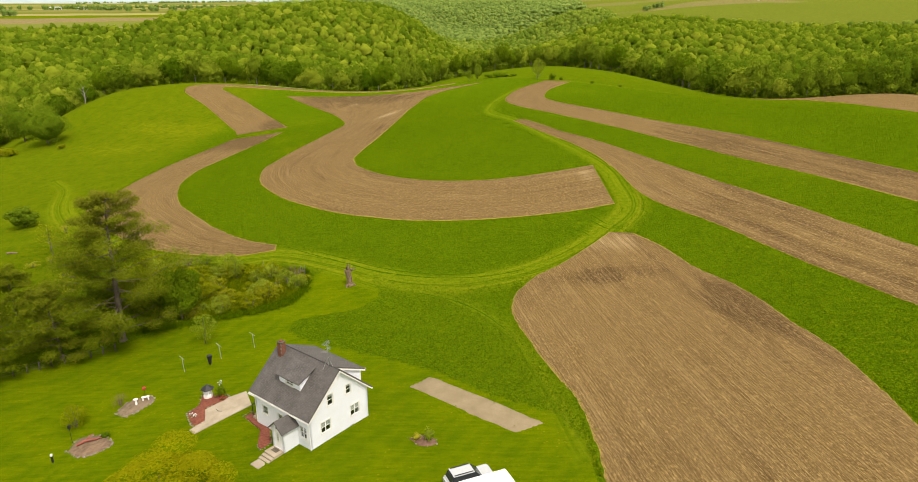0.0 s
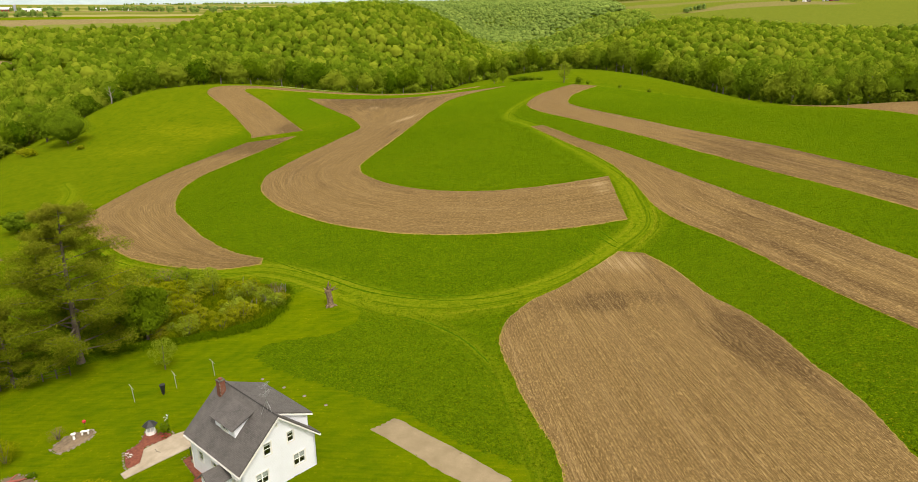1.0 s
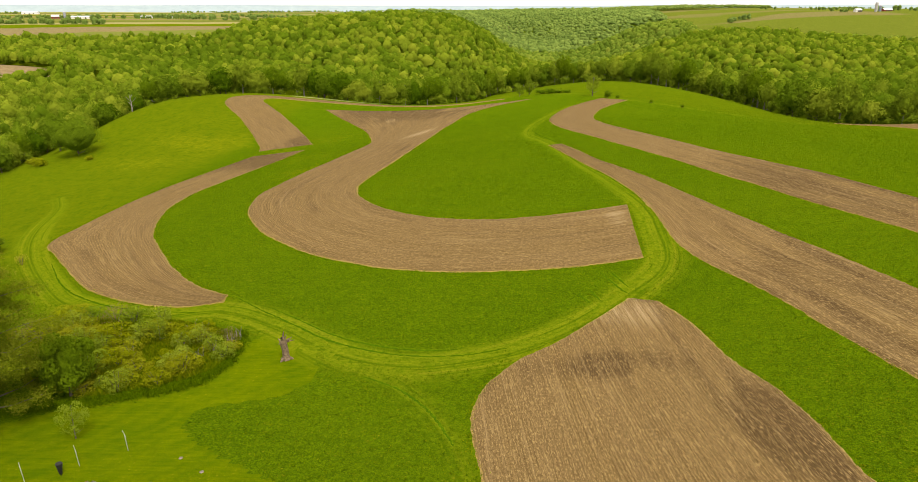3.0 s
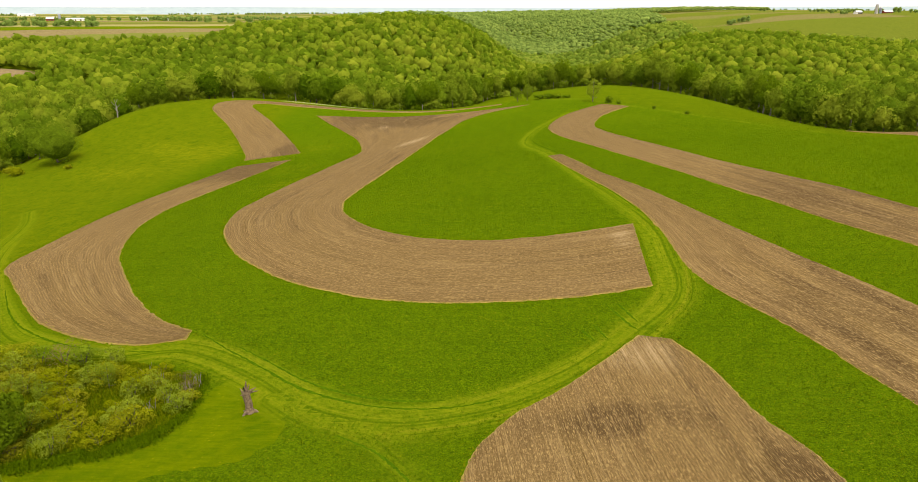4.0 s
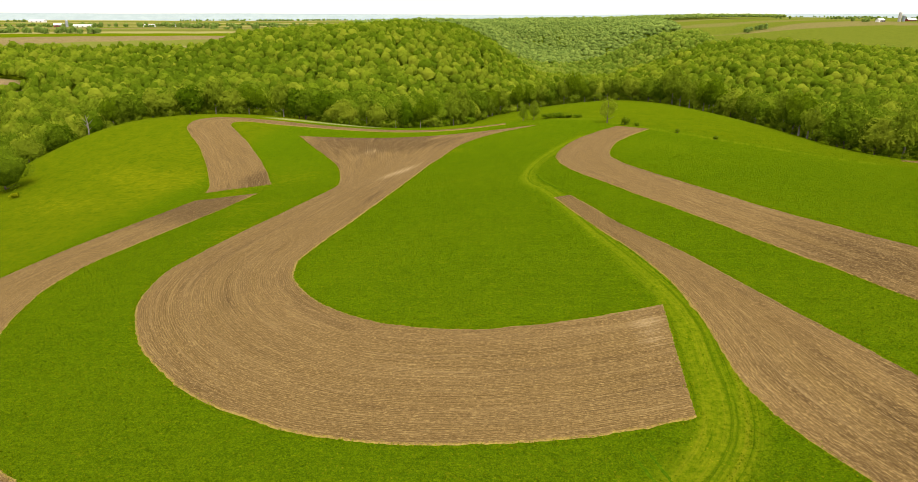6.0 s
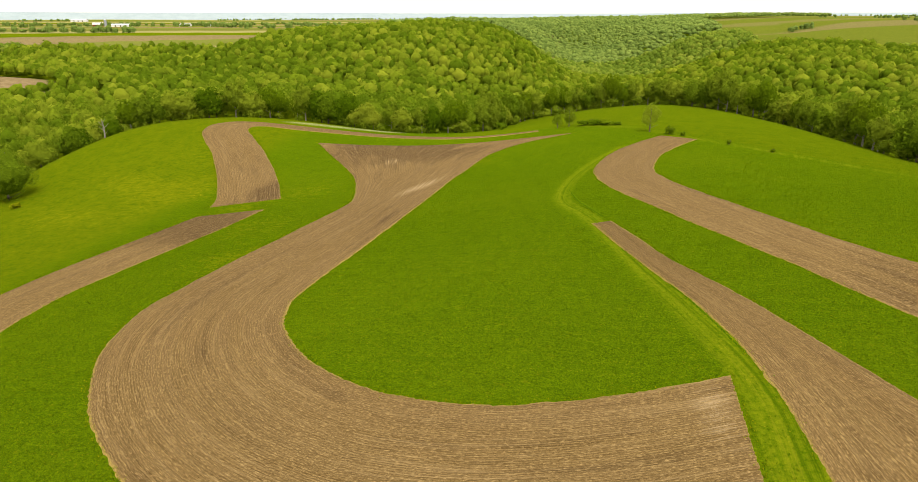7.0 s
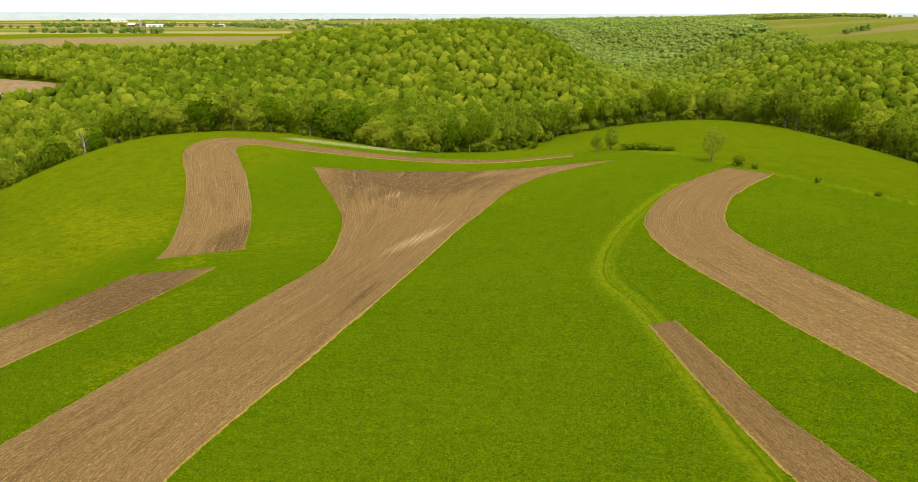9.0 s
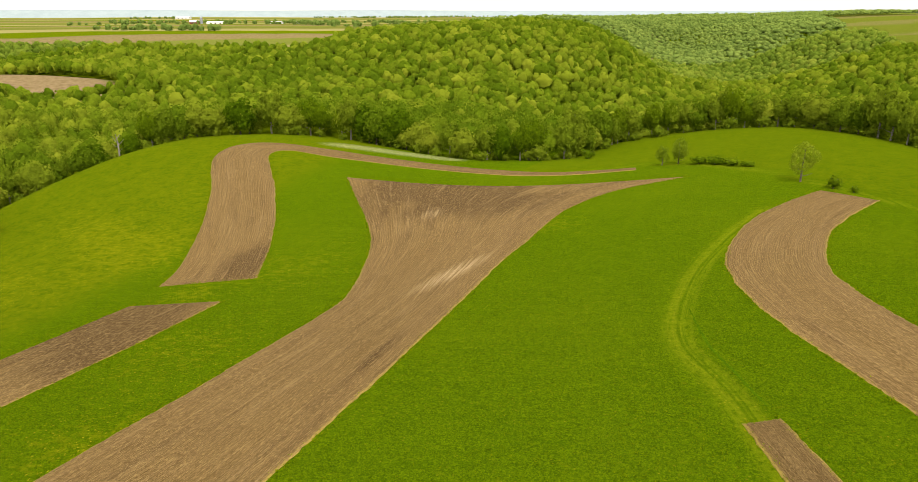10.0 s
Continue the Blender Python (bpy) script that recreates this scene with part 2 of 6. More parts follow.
GRASSLAND, SOIL = ground_material(), soil_material()
GARDEN_SOIL = plain("garden_soil", (0.19, 0.15, 0.088), (0.27, 0.215, 0.135), 2.0, 0.95, 0.02, spec=0.05)
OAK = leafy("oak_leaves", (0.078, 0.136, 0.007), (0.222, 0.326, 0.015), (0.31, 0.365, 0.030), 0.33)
# next two: oak greens with aerial haze mixed into the colour, paler with distance
MID_HAZE_OAK = leafy("hazy_valley_oak_leaves", (0.112, 0.180, 0.018), (0.238, 0.345, 0.038), (0.31, 0.37, 0.05), 0.34)
FAR_HAZE_OAK = leafy("hazy_distant_oak_leaves", (0.135, 0.205, 0.040), (0.240, 0.345, 0.075), (0.28, 0.37, 0.08), 0.32)
HAY = leafy("hay_leaves", (0.058, 0.110, 0.002), (0.134, 0.204, 0.003), (0.215, 0.228, 0.006), 0.25, 0.0)
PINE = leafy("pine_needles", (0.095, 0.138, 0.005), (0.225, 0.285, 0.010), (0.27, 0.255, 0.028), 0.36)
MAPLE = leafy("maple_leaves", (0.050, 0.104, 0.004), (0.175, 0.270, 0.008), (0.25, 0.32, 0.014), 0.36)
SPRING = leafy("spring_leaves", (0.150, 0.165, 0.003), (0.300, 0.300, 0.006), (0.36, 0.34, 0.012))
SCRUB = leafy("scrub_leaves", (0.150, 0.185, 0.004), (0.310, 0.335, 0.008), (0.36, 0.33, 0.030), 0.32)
DRY_SCRUB = leafy("dry_scrub_leaves", (0.110, 0.090, 0.025), (0.23, 0.175, 0.055), (0.30, 0.24, 0.09))
BARK = plain("bark", (0.070, 0.052, 0.038), (0.19, 0.155, 0.12), 0.7, 0.95, 0.03)
PALE_BARK = plain("pale_bark", (0.16, 0.14, 0.11), (0.34, 0.30, 0.25), 0.6, 0.9, 0.02)
DEAD_WOOD = plain("dead_wood", (0.060, 0.038, 0.022), (0.31, 0.225, 0.14), 0.28, 0.95, 0.04)


# ---- the lie of the land ----
SWELL_STEP, SWELL_X, SWELL_Y = 75.0, -240.0, -20.0
SWELL = [[-0.2, -0.9, -0.8, -0.6, -0.2, 1.1, 0.5],
         [-1.1, -3.0, 0.0, 2.0, 2.4, 3.8, 1.1],
         [-1.1, -4.6, -1.4, -2.3, -7.2, 0.8, 0.2],
         [-2.2, -2.3, 1.8, 7.4, 5.7, 5.5, 2.0],
         [-11.0, -10.4, -6.1, -5.5, -0.2, -5.7, -0.5],
         [-5.4, 15.0, 12.6, -5.8, 16.8, -2.6, -5.1],
         [-12.4, -2.9, -8.9, -15.7, 12.3, -11.2, -10.7]]


def smooth(a, b, x):
    s = np.clip((x - a) / (b - a), 0, 1)
    return s * s * (3 - 2 * s)


def terrain(x, y):
    """Height of the ground: swells of the near ridge, and the valleys, wooded hills and plateaus beyond it."""
    x, y = np.asarray(x, float), np.asarray(y, float)
    z = 1.2 * np.exp(-((x + 13) ** 2 + (y - 59) ** 2) / 288)
    wide = 2 * (0.95 * SWELL_STEP) ** 2
    for j, line in enumerate(SWELL):
        for i, h in enumerate(line):
            z = z + h * np.exp(-((x - SWELL_X - i * SWELL_STEP) ** 2 + (y - SWELL_Y - j * SWELL_STEP) ** 2) / wide)
    z = z + 8 * np.exp(-((x - 175) / 40) ** 2 - ((y - 268) / 36) ** 2)
    z = z - 11 * smooth(168, 215, -x) * (1 - smooth(285, 375, -x)) * smooth(225, 275, y) * (1 - smooth(395, 450, y))
    out = smooth(1.0, 1.55, np.hypot((x + 20) / 235, (y - 190) / 240))
    plateau = 15 + 20 * smooth(120, 650, x) * smooth(700, 1500, y) + 3 * np.sin(x / 310 + 1) * np.cos(y / 420)
    across = np.exp(-((y - 560 - 0.12 * np.abs(x)) / (130 + 50 * smooth(-150, -350, x))) ** 2)
    bend = 34 + 0.022 * (y - 800) + 12 * np.sin((y - 700) / 170)
    ahead = np.exp(-(np.abs(x - bend) / (72 + 0.030 * y + 55 * (x > bend) * (1 - smooth(1000, 1280, y)))) ** 2.8) * smooth(430, 620, y) * (1 - smooth(1650, 2350, y))
    side = np.exp(-((y - 1250 - 0.5 * x) / 110) ** 2) * smooth(-60, 60, x) * (1 - smooth(300, 520, x))
    glen = np.exp(-((y - 1190 + 0.55 * x) / 95) ** 2) * smooth(60, -40, x) * smooth(-430, -220, x)
    valley = 1 - (1 - 0.95 * across) * (1 - ahead) * (1 - 0.8 * side) * (1 - 0.85 * glen)
    dome = 11 * np.exp(-(((x + 125) / 140) ** 2 + ((y - 930) / 190) ** 2)) + 12 * np.exp(-(((x + 190) / 190) ** 2 + ((y - 1500) / 260) ** 2)) - 19 * np.exp(-(((x - 430) / 190) ** 2 + ((y - 850) / 160) ** 2))
    knoll = 13 * np.exp(-(((x + 470) / 125) ** 2 + ((y - 585) / 60) ** 2)) - 15 * np.exp(-(((x + 350) / 130) ** 2 + ((y - 495) / 60) ** 2))
    spur = 7 * np.exp(-(((x - 60) / 200) ** 2 + ((y - 1900) / 170) ** 2)) + 9 * np.exp(-(((x - 120) / 420) ** 2 + ((y - 2700) / 300) ** 2))
    far = plateau - 33 * valley * (1 + 0.7 * ahead) + dome + knoll + spur
    return z + out * far


def ground_z(x, y):
    return float(terrain(x, y))


def inside(poly, x, y):
    """True where the points lie inside the outline."""
    hit = np.zeros(np.shape(x), bool)
    n = len(poly)
    for i in range(n):
        (ax, ay), (bx, by) = poly[i], poly[(i + 1) % n]
        if ay == by:
            continue
        cross = ((ay > y) != (by > y)) & (x < (bx - ax) * (y - ay) / (by - ay) + ax)
        hit ^= cross
    return hit


def beside(line, x, y):
    """Signed distance from the points to a polyline."""
    best, sign = np.full(np.shape(x), 1e9), np.ones(np.shape(x))
    for (ax, ay), (bx, by) in zip(line, line[1:]):
        dx, dy = bx - ax, by - ay
        k = np.clip(((x - ax) * dx + (y - ay) * dy) / (dx * dx + dy * dy), 0, 1)
        d = np.hypot(x - ax - k * dx, y - ay - k * dy)
        s = np.sign(dx * (y - ay) - dy * (x - ax))
        closer = d < best
        best, sign = np.where(closer, d, best), np.where(closer, s, sign)
    return best * sign


def spline(points, n):
    """n points along a smooth curve through the given ones."""
    p = np.array(points, float)
    q = np.vstack([2 * p[0] - p[1], p, 2 * p[-1] - p[-2]])
    t = np.linspace(0, len(p) - 1, n)
    i = np.minimum(t.astype(int), len(p) - 2)
    f = (t - i)[:, None]
    a, b, c, d = q[i], q[i + 1], q[i + 2], q[i + 3]
    return 0.5 * (2 * b + (c - a) * f + (2 * a - 5 * b + 4 * c - d) * f ** 2 + (3 * b - a - 3 * c + d) * f ** 3)


def grown(near, far, step, ratio):
    """Grid lines that start at near and widen towards far."""
    out, s = [near], step
    while abs(out[-1] - far) > s and abs(out[-1]) < abs(far):
        out.append(out[-1] + math.copysign(s, far - near))
        s *= ratio
    return out + [far]


LAWN = [(14, 20), (13.2, 57.1), (11.2, 62.5), (3.9, 66.8), (-2, 72.3), (-10, 77), (-16.3, 80.5), (-21.1, 84.3), (-22.2, 86.2), (-21.6, 88.8), (-18.3, 90.2),
        (-13.7, 91.7), (-10.9, 94.7), (-10.8, 97.8), (-13, 103.5), (-17.2, 107.4), (-21, 107.5), (-23, 102.5), (-23.2, 96.7), (-27.1, 93.3), (-35.2, 89.9),
        (-40.5, 86.5), (-48, 82), (-58, 76), (-75, 66), (-75, 20)]
LANE = [(-118, 205), (-104, 185), (-92, 160), (-79, 141), (-61, 122), (-52.5, 117), (-40.5, 113.5), (-30, 115.5), (-18.3, 109.5), (-9.2, 102.7), (-0.7, 100.1), (6.9, 101.5),
        (14.5, 105.5), (23, 113.6), (30, 123), (36.5, 134), (38, 148), (37.2, 163), (31, 181), (25.5, 197), (21.5, 212), (18.7, 221.5), (16, 227.5), (14.2, 232.5), (13.8, 240), (15.2, 252.7), (18, 266), (24.2, 284), (31, 299)]
LANE_BACK = [(-13.7, 103), (-8.2, 98.9), (-2.1, 96.2), (2.1, 91.9), (5.5, 87.2), (8.6, 80.6), (10, 74.1), (11.5, 66), (13, 55)]
FENCE_ROW = [(-20, 352), (5, 357), (20, 349), (36, 333), (52, 311), (75, 290), (110, 268)]
OPEN_LAND = [(-300, -80), (-270, 150), (-238, 235), (-216, 300), (-214, 345), (-202, 372), (-170, 384), (-140, 398), (-118, 402), (-98, 398), (-78, 392), (-58, 388), (-40, 396),
             (-22, 402), (-18, 430), (-6, 452), (25, 462), (55, 458), (82, 432), (104, 396), (116, 350), (120, 318), (131, 300), (150, 285), (170, 279), (186, 271), (215, 258), (330, 225), (330, -80)]


def mesh_of(name, verts, faces, materials, attrs=None, uv=None, smooth_faces=False):
    """A mesh from arrays: verts (n, 3), faces (m, 3 or 4)."""
    me = bpy.data.meshes.new(name)
    verts, faces = np.asarray(verts, np.float32), np.asarray(faces, np.int32)
    k = faces.shape[1]
    me.vertices.add(len(verts))
    me.vertices.foreach_set("co", verts.ravel())
    me.loops.add(faces.size)
    me.loops.foreach_set("vertex_index", faces.ravel())
    me.polygons.add(len(faces))
    me.polygons.foreach_set("loop_start", np.arange(0, faces.size, k, dtype=np.int32))
    me.update(calc_edges=True)
    for key, values in (attrs or {}).items():
        me.attributes.new(key, "FLOAT", "POINT").data.foreach_set("value", np.asarray(values, np.float32))
    if uv is not None:
        me.uv_layers.new(name="UVMap").data.foreach_set("uv", np.asarray(uv, np.float32)[faces.ravel()].ravel())
    if smooth_faces:
        me.polygons.foreach_set("use_smooth", np.ones(len(faces), bool))
    for mat in materials:
        me.materials.append(mat)
    return me


# ---- ground ----
def build_ground():
    xs = sorted(set(np.round(grown(-60, -260, 0.9, 1.014) + list(np.arange(-60, 60, 0.8)) + grown(60, 180, 0.9, 1.014) + grown(-260, -4900, 4, 1.06) + grown(180, 4900, 3, 1.06), 3)))
    ys = sorted(set(np.round(grown(44, -1500, 2, 1.2) + list(np.arange(44, 125, 0.75)) + grown(125, 470, 0.95, 1.005) + grown(470, 4900, 3, 1.035), 3)))
    X, Y = np.meshgrid(xs, ys)
    x, y = X.ravel(), Y.ravel()
    z = terrain(x, y)
    n, m = len(xs), len(ys)
    i = np.arange(n * m).reshape(m, n)
    faces = np.stack([i[:-1, :-1], i[:-1, 1:], i[1:, 1:], i[1:, :-1]], -1).reshape(-1, 4)
    lane = beside(spline(LANE, 110).tolist(), x, y)
    back = beside(spline(LANE_BACK, 50).tolist(), x, y)
    row = beside(FENCE_ROW, x, y)
    wide = 1 - smooth(150, 185, y)
    near = np.maximum(np.maximum((0.85 + 0.15 * wide) * (1 - smooth(0.9 + 1.3 * wide, 2.2 + 2.8 * wide, np.abs(lane + 0.6))), 0.55 * (1 - smooth(0.8, 2.2, np.abs(back)))), 0.6 * (1 - smooth(0.8, 2.5, np.abs(row))))
    dome = smooth(0, 6, beside(FENCE_ROW, x, y)) * (y > 240) * (x > -30) * 0.55
    west = 1 - smooth(-96, -82, x + 0.25 * (y - 200) * (y < 200))
    past = np.clip(np.maximum(dome, 0.8 * west), 0, 1)
    flowers = (0.85 * np.exp(-((x + 119) ** 2 / 500 + (y - 270) ** 2 / 1600)) * (0.6 + 0.4 * np.sin(y / 5 + x / 11)) + 0.7 * np.exp(-((x + 95) ** 2 + (y - 268) ** 2) / 250) + 0.6 * np.exp(-((x + 55) ** 2 + (y - 262) ** 2) / 150) + 0.8 * np.exp(-((x + 67) ** 2 + (y - 247.5) ** 2) / 30)
               + 0.7 * np.exp(-((x + 45) ** 2 + (y - 200) ** 2) / 60) + 0.7 * np.exp(-((x + 12) ** 2 + (y - 292) ** 2) / 50) + 0.5 * np.exp(-((x + 50) ** 2 + (y - 225) ** 2) / 160)
               + 0.22 * np.exp(-((x - 57) ** 2 + (y - 78) ** 2) / 300) + 0.25)
    soil, straw = np.zeros(len(x)), np.zeros(len(x))
    far = (y > 785) & (x < -150 + 0.15 * (900 - y)) | (y > 1250)
    strip = np.floor((y - 0.22 * x + 25 * np.sin(x / 300)) / (62.0 + 0.022 * y))
    soil[far & (np.mod(strip, 5) == 2) & (x < 0)] = 0.85
    soil[far & (np.mod(strip, 5) == 0) & (x < 0)] = 0.3
    straw[far & (np.mod(strip, 5) == 1) & (x < 0)] = 0.3
    straw[far & (np.mod(strip, 5) == 4) & (x < 0)] = 0.9
    straw[(np.abs(x + 345) < 90) & (np.abs(y - 826) < 15)] = 0.95
    soil[((x + 466) / 100) ** 2 + ((y - 580 + 0.2 * (x + 466)) / 46) ** 2 < 1] = 1
    blossom = np.exp(-(((y - 379 - 0.12 * (x + 85)) / 8.5) ** 2)) * smooth(-118, -95, x) * (1 - smooth(-62, -48, x))
    right = (x > 230 + 0.10 * (y - 900)) & (y > 880)
    past[right] = 0.75
    soil[right] = 0.16
    soil[right & (x < 620) & (y > 1330 - 0.1 * x) & (y < 1480)] = 0.6
    soil[right & (y > 1480) & (np.mod(strip, 3) == 1)] = 0.45
    attrs = {"lawn": inside(LAWN, x, y), "lane": near, "lane_side": np.where(np.abs(back) < np.abs(lane), back, lane), "pasture": past, "flowers": np.clip(flowers, 0, 1), "blossom": blossom, "far_soil": soil, "far_straw": straw}
    ob = new("ground", mesh_of("ground", np.stack([x, y, z], 1), faces, [GRASSLAND], attrs, smooth_faces=True))
    return tagged(ob, "rolling green hay fields, mown lawn and pasture", "ground", kind="structure")


build_ground()


FIELD_RINGS = []


def strip_field(pairs, label, name="tilled_field", row=0.38, straight=False):
    """A tilled strip between two edges, given as pairs of points; its rows run along it."""
    left, right = [p[0] for p in pairs], [p[1] for p in pairs]
    length = sum(math.dist(a, b) for a, b in zip(left, left[1:]))
    n = max(12, int(length / 0.8))
    a, b = spline(left, n), spline(right, n)
    FIELD_RINGS.append(np.vstack([a[::3], b[::-3]]).tolist())
    width = float(np.mean(np.hypot(*(a - b).T)))
    m = max(8, int(width / row))
    rag = np.random.RandomState(len(pairs) * 7 + int(length))
    f = np.linspace(0, 1, m + 1)[None, :, None]
    along = np.concatenate([[0], np.cumsum(np.hypot(*np.diff((a + b) / 2, axis=0).T))])
    p = a[:, None] * (1 - f) + b[:, None] * f
    wob = np.zeros(p.shape)
    side = (b - a) / np.maximum(np.hypot(*(b - a).T), 0.5)[:, None]
    for e, s in ((0, 1), (1, 0)):
        wander = np.convolve(rag.normal(0, 0.3, n + 8), np.ones(9) / 9, "valid")[:n] + rag.normal(0, 0.06, n)
        fade = np.abs(f - s) ** 12
        wob = wob + fade * (wander[:, None] * side)[:, None]
    p = p + wob
    x, y = p[..., 0].ravel(), p[..., 1].ravel()
    edge = np.minimum(f[0, :, 0], 1 - f[0, :, 0])[None] * np.hypot(*(b - a).T)[:, None]
    ends = np.minimum(along, along[-1] - along)[:, None] + 0 * edge
    rim = 1 - smooth(0.0, 0.9, np.minimum(edge, ends))
    scuff = (np.exp(-(((p[..., 0] + 22 - 0.3 * (p[..., 1] - 259)) / 2.2) ** 2 + ((p[..., 1] - 259) / 10) ** 2)) + 0.6 * np.exp(-(((p[..., 0] + 40) / 3) ** 2 + ((p[..., 1] - 300) / 6) ** 2)) + 0.6 * np.exp(-(((p[..., 0] - 32) / 2.5) ** 2 + ((p[..., 1] - 155) / 6) ** 2)) + 0.6 * np.exp(-(((p[..., 0] - 29) / 6) ** 2 + ((p[..., 1] - 116) / 5) ** 2)))
    # moist: damp patches, plus a plain darkening of the strips beyond x = 36
    moist = np.exp(-(((p[..., 0] + 42) / 30) ** 2 + ((p[..., 1] - 318) / 24) ** 2)) + 1.4 * np.exp(-(((p[..., 0] - 41 + 0.16 * (p[..., 1] - 88)) / 3.6) ** 2 + ((p[..., 1] - 88) / 9) ** 2)) + np.exp(-(((p[..., 0] - 25) / 8) ** 2 + ((p[..., 1] - 101 - 0.2 * (p[..., 0] - 25)) / 3.5) ** 2)) + 1.5 * np.exp(-(((p[..., 0] + 65) / 6) ** 2 + ((p[..., 1] - 267) / 11) ** 2)) + 1.3 * np.exp(-(((p[..., 0] + 68) / 12) ** 2 + ((p[..., 1] - 232) / 14) ** 2)) + 0.4 * smooth(36, 62, p[..., 0]) * (1 - smooth(190, 225, p[..., 1])) - 0.7 * np.exp(-(((p[..., 0] - 165) / 40) ** 2 + ((p[..., 1] - 245) / 40) ** 2))
    ridge = np.where(np.arange(m + 1) % 2 == 0, 0.018, -0.012)[None] * (1 - rim) + rag.normal(0, 0.012, (n, m + 1))
    z = terrain(x, y) + 0.10 + ridge.ravel()
    z -= 0.16 * (np.minimum(edge, ends) < 0.02).ravel()
    i = np.arange(n * (m + 1)).reshape(n, m + 1)
    faces = np.stack([i[:-1, :-1], i[1:, :-1], i[1:, 1:], i[:-1, 1:]], -1).reshape(-1, 4)
    uv = np.stack([(f[0, :, 0] * width)[None] + 0 * edge, along[:, None] + 0 * edge], -1).reshape(-1, 2)
    if straight:
        uv = np.stack([x * math.cos(radians(9)) + y * math.sin(radians(9)), y * math.cos(radians(9)) - x * math.sin(radians(9))], -1)
    me = mesh_of(name, np.stack([x, y, z], 1), faces, [SOIL if name == "tilled_field" else GARDEN_SOIL], {"rim": rim.ravel(), "scuff": scuff.ravel(), "moist": moist.ravel()}, uv, True)
    if me.polygons[0].normal.z < 0:
        me.flip_normals()
    return tagged(new(name, me), label, "field", "tilled strips", "structure")


# the strips, from the yard outwards: pairs of (left edge, right edge)
strip_field([((13, 30), (45, 30)), ((13.4, 45), (46, 45)), ((13.9, 55), (46.5, 57.9)), ((13.9, 64.6), (47.1, 66.5)), ((12.2, 71), (47.2, 73)), ((10.4, 78.7), (46, 81)),
             ((9, 86), (45, 87.9)), ((8.9, 91.8), (44.1, 92.8)), ((10.1, 95.8), (42.3, 97.7)), ((13.3, 101.3), (40.1, 102.5)), ((17.6, 105.7), (38.9, 107)), ((23.8, 113), (37.2, 112.7)),
             ((30.1, 121.1), (33.7, 120.2))], "wide brown tilled field with rounded headland near the house", straight=True)
strip_field([((-76, 329.9), (17.7, 332.7)), ((-63.8, 310.1), (0.9, 320.9)), ((-54.2, 294.1), (-8.5, 304.2)), ((-46.4, 278.9), (-11.6, 287.5)), ((-42, 267.1), (-13.9, 272.5)), ((-38.6, 255.3), (-15.7, 256)),
             ((-36.4, 245), (-16.6, 242.6)), ((-37.6, 231.7), (-17.9, 227.7)), ((-39.9, 217.7), (-19.3, 214.4)), ((-43, 203.5), (-20.7, 203.4)), ((-46.4, 188), (-22.7, 192.3)), ((-48.1, 178.1), (-24.1, 183.8)),
             ((-47.2, 169), (-24.3, 177.6)), ((-44.3, 160.6), (-22.7, 172)), ((-40.4, 153.6), (-19.5, 166.8)), ((-32.8, 144.5), (-14.9, 161.9)), ((-23.4, 137), (-8.9, 157.9)), ((-11.8, 131.5), (-3.2, 155.6)),
             ((-3.7, 129.8), (2.6, 154.6)), ((5.4, 129.4), (9.4, 154.7)), ((16.2, 130.6), (17.7, 156.6)), ((25.5, 132.9), (26.4, 159.4)), ((34.4, 135.9), (35.1, 163.2))], "long hook-shaped tilled strip of brown loam on the contour")
strip_field([((-75.1, 241.8), (-57.7, 244.3)), ((-77.5, 229.1), (-59.5, 229)), ((-79.9, 217.2), (-61.3, 217.9)), ((-81.7, 206.6), (-63.5, 206.8)), ((-83.2, 194.5), (-66, 195.8)), ((-84.1, 180), (-68.1, 184.4)),
             ((-84.1, 165.1), (-67.5, 172.3)), ((-83.3, 150.9), (-64.7, 161.4)), ((-76.8, 143), (-60.4, 151.7)), ((-70.4, 136.3), (-55.4, 143.9)), ((-63.8, 129.3), (-50.4, 137.3)), ((-56.6, 123.2), (-45.6, 131.5)),
             ((-49.3, 119), (-41.1, 126.8)), ((-42.2, 116.6), (-37.1, 123.4)), ((-36, 116), (-33.7, 121.3)), ((-31.1, 117.7), (-31.6, 120.4))], "curved tilled strip of brown soil ending in a point")
strip_field([((-76.7, 250.7), (-58.6, 255.3)), ((-80.8, 262.1), (-63.8, 267.1)), ((-90.8, 281.3), (-72.1, 284.1)), ((-98.3, 294.9), (-81.7, 301.2)), ((-105.3, 306.9), (-89.7, 314.7)), ((-112.8, 318.2), (-96, 324.3)),
             ((-119.7, 328), (-103.4, 335)), ((-125.1, 337), (-107.9, 341.8)), ((-128.3, 346), (-110.1, 347.2)), ((-129, 354.7), (-110, 350.7)), ((-124.6, 362.2), (-108.1, 352.6)), ((-114.6, 364.5), (-104, 353.3)),
             ((-98, 363.1), (-92.2, 351.1)), ((-81, 362.5), (-76.1, 351.1)), ((-64.5, 362.4), (-60.4, 350.9)), ((-48.5, 361), (-45.3, 349.7)), ((-34.1, 357.3), (-31.8, 347.4)), ((-20.6, 352.8), (-19.8, 345.9)),
             ((-10.2, 352.1), (-9.6, 346.2)), ((4.2, 351.7), (4.4, 347.3))], "tilled strip of brown soil bending round the crest")
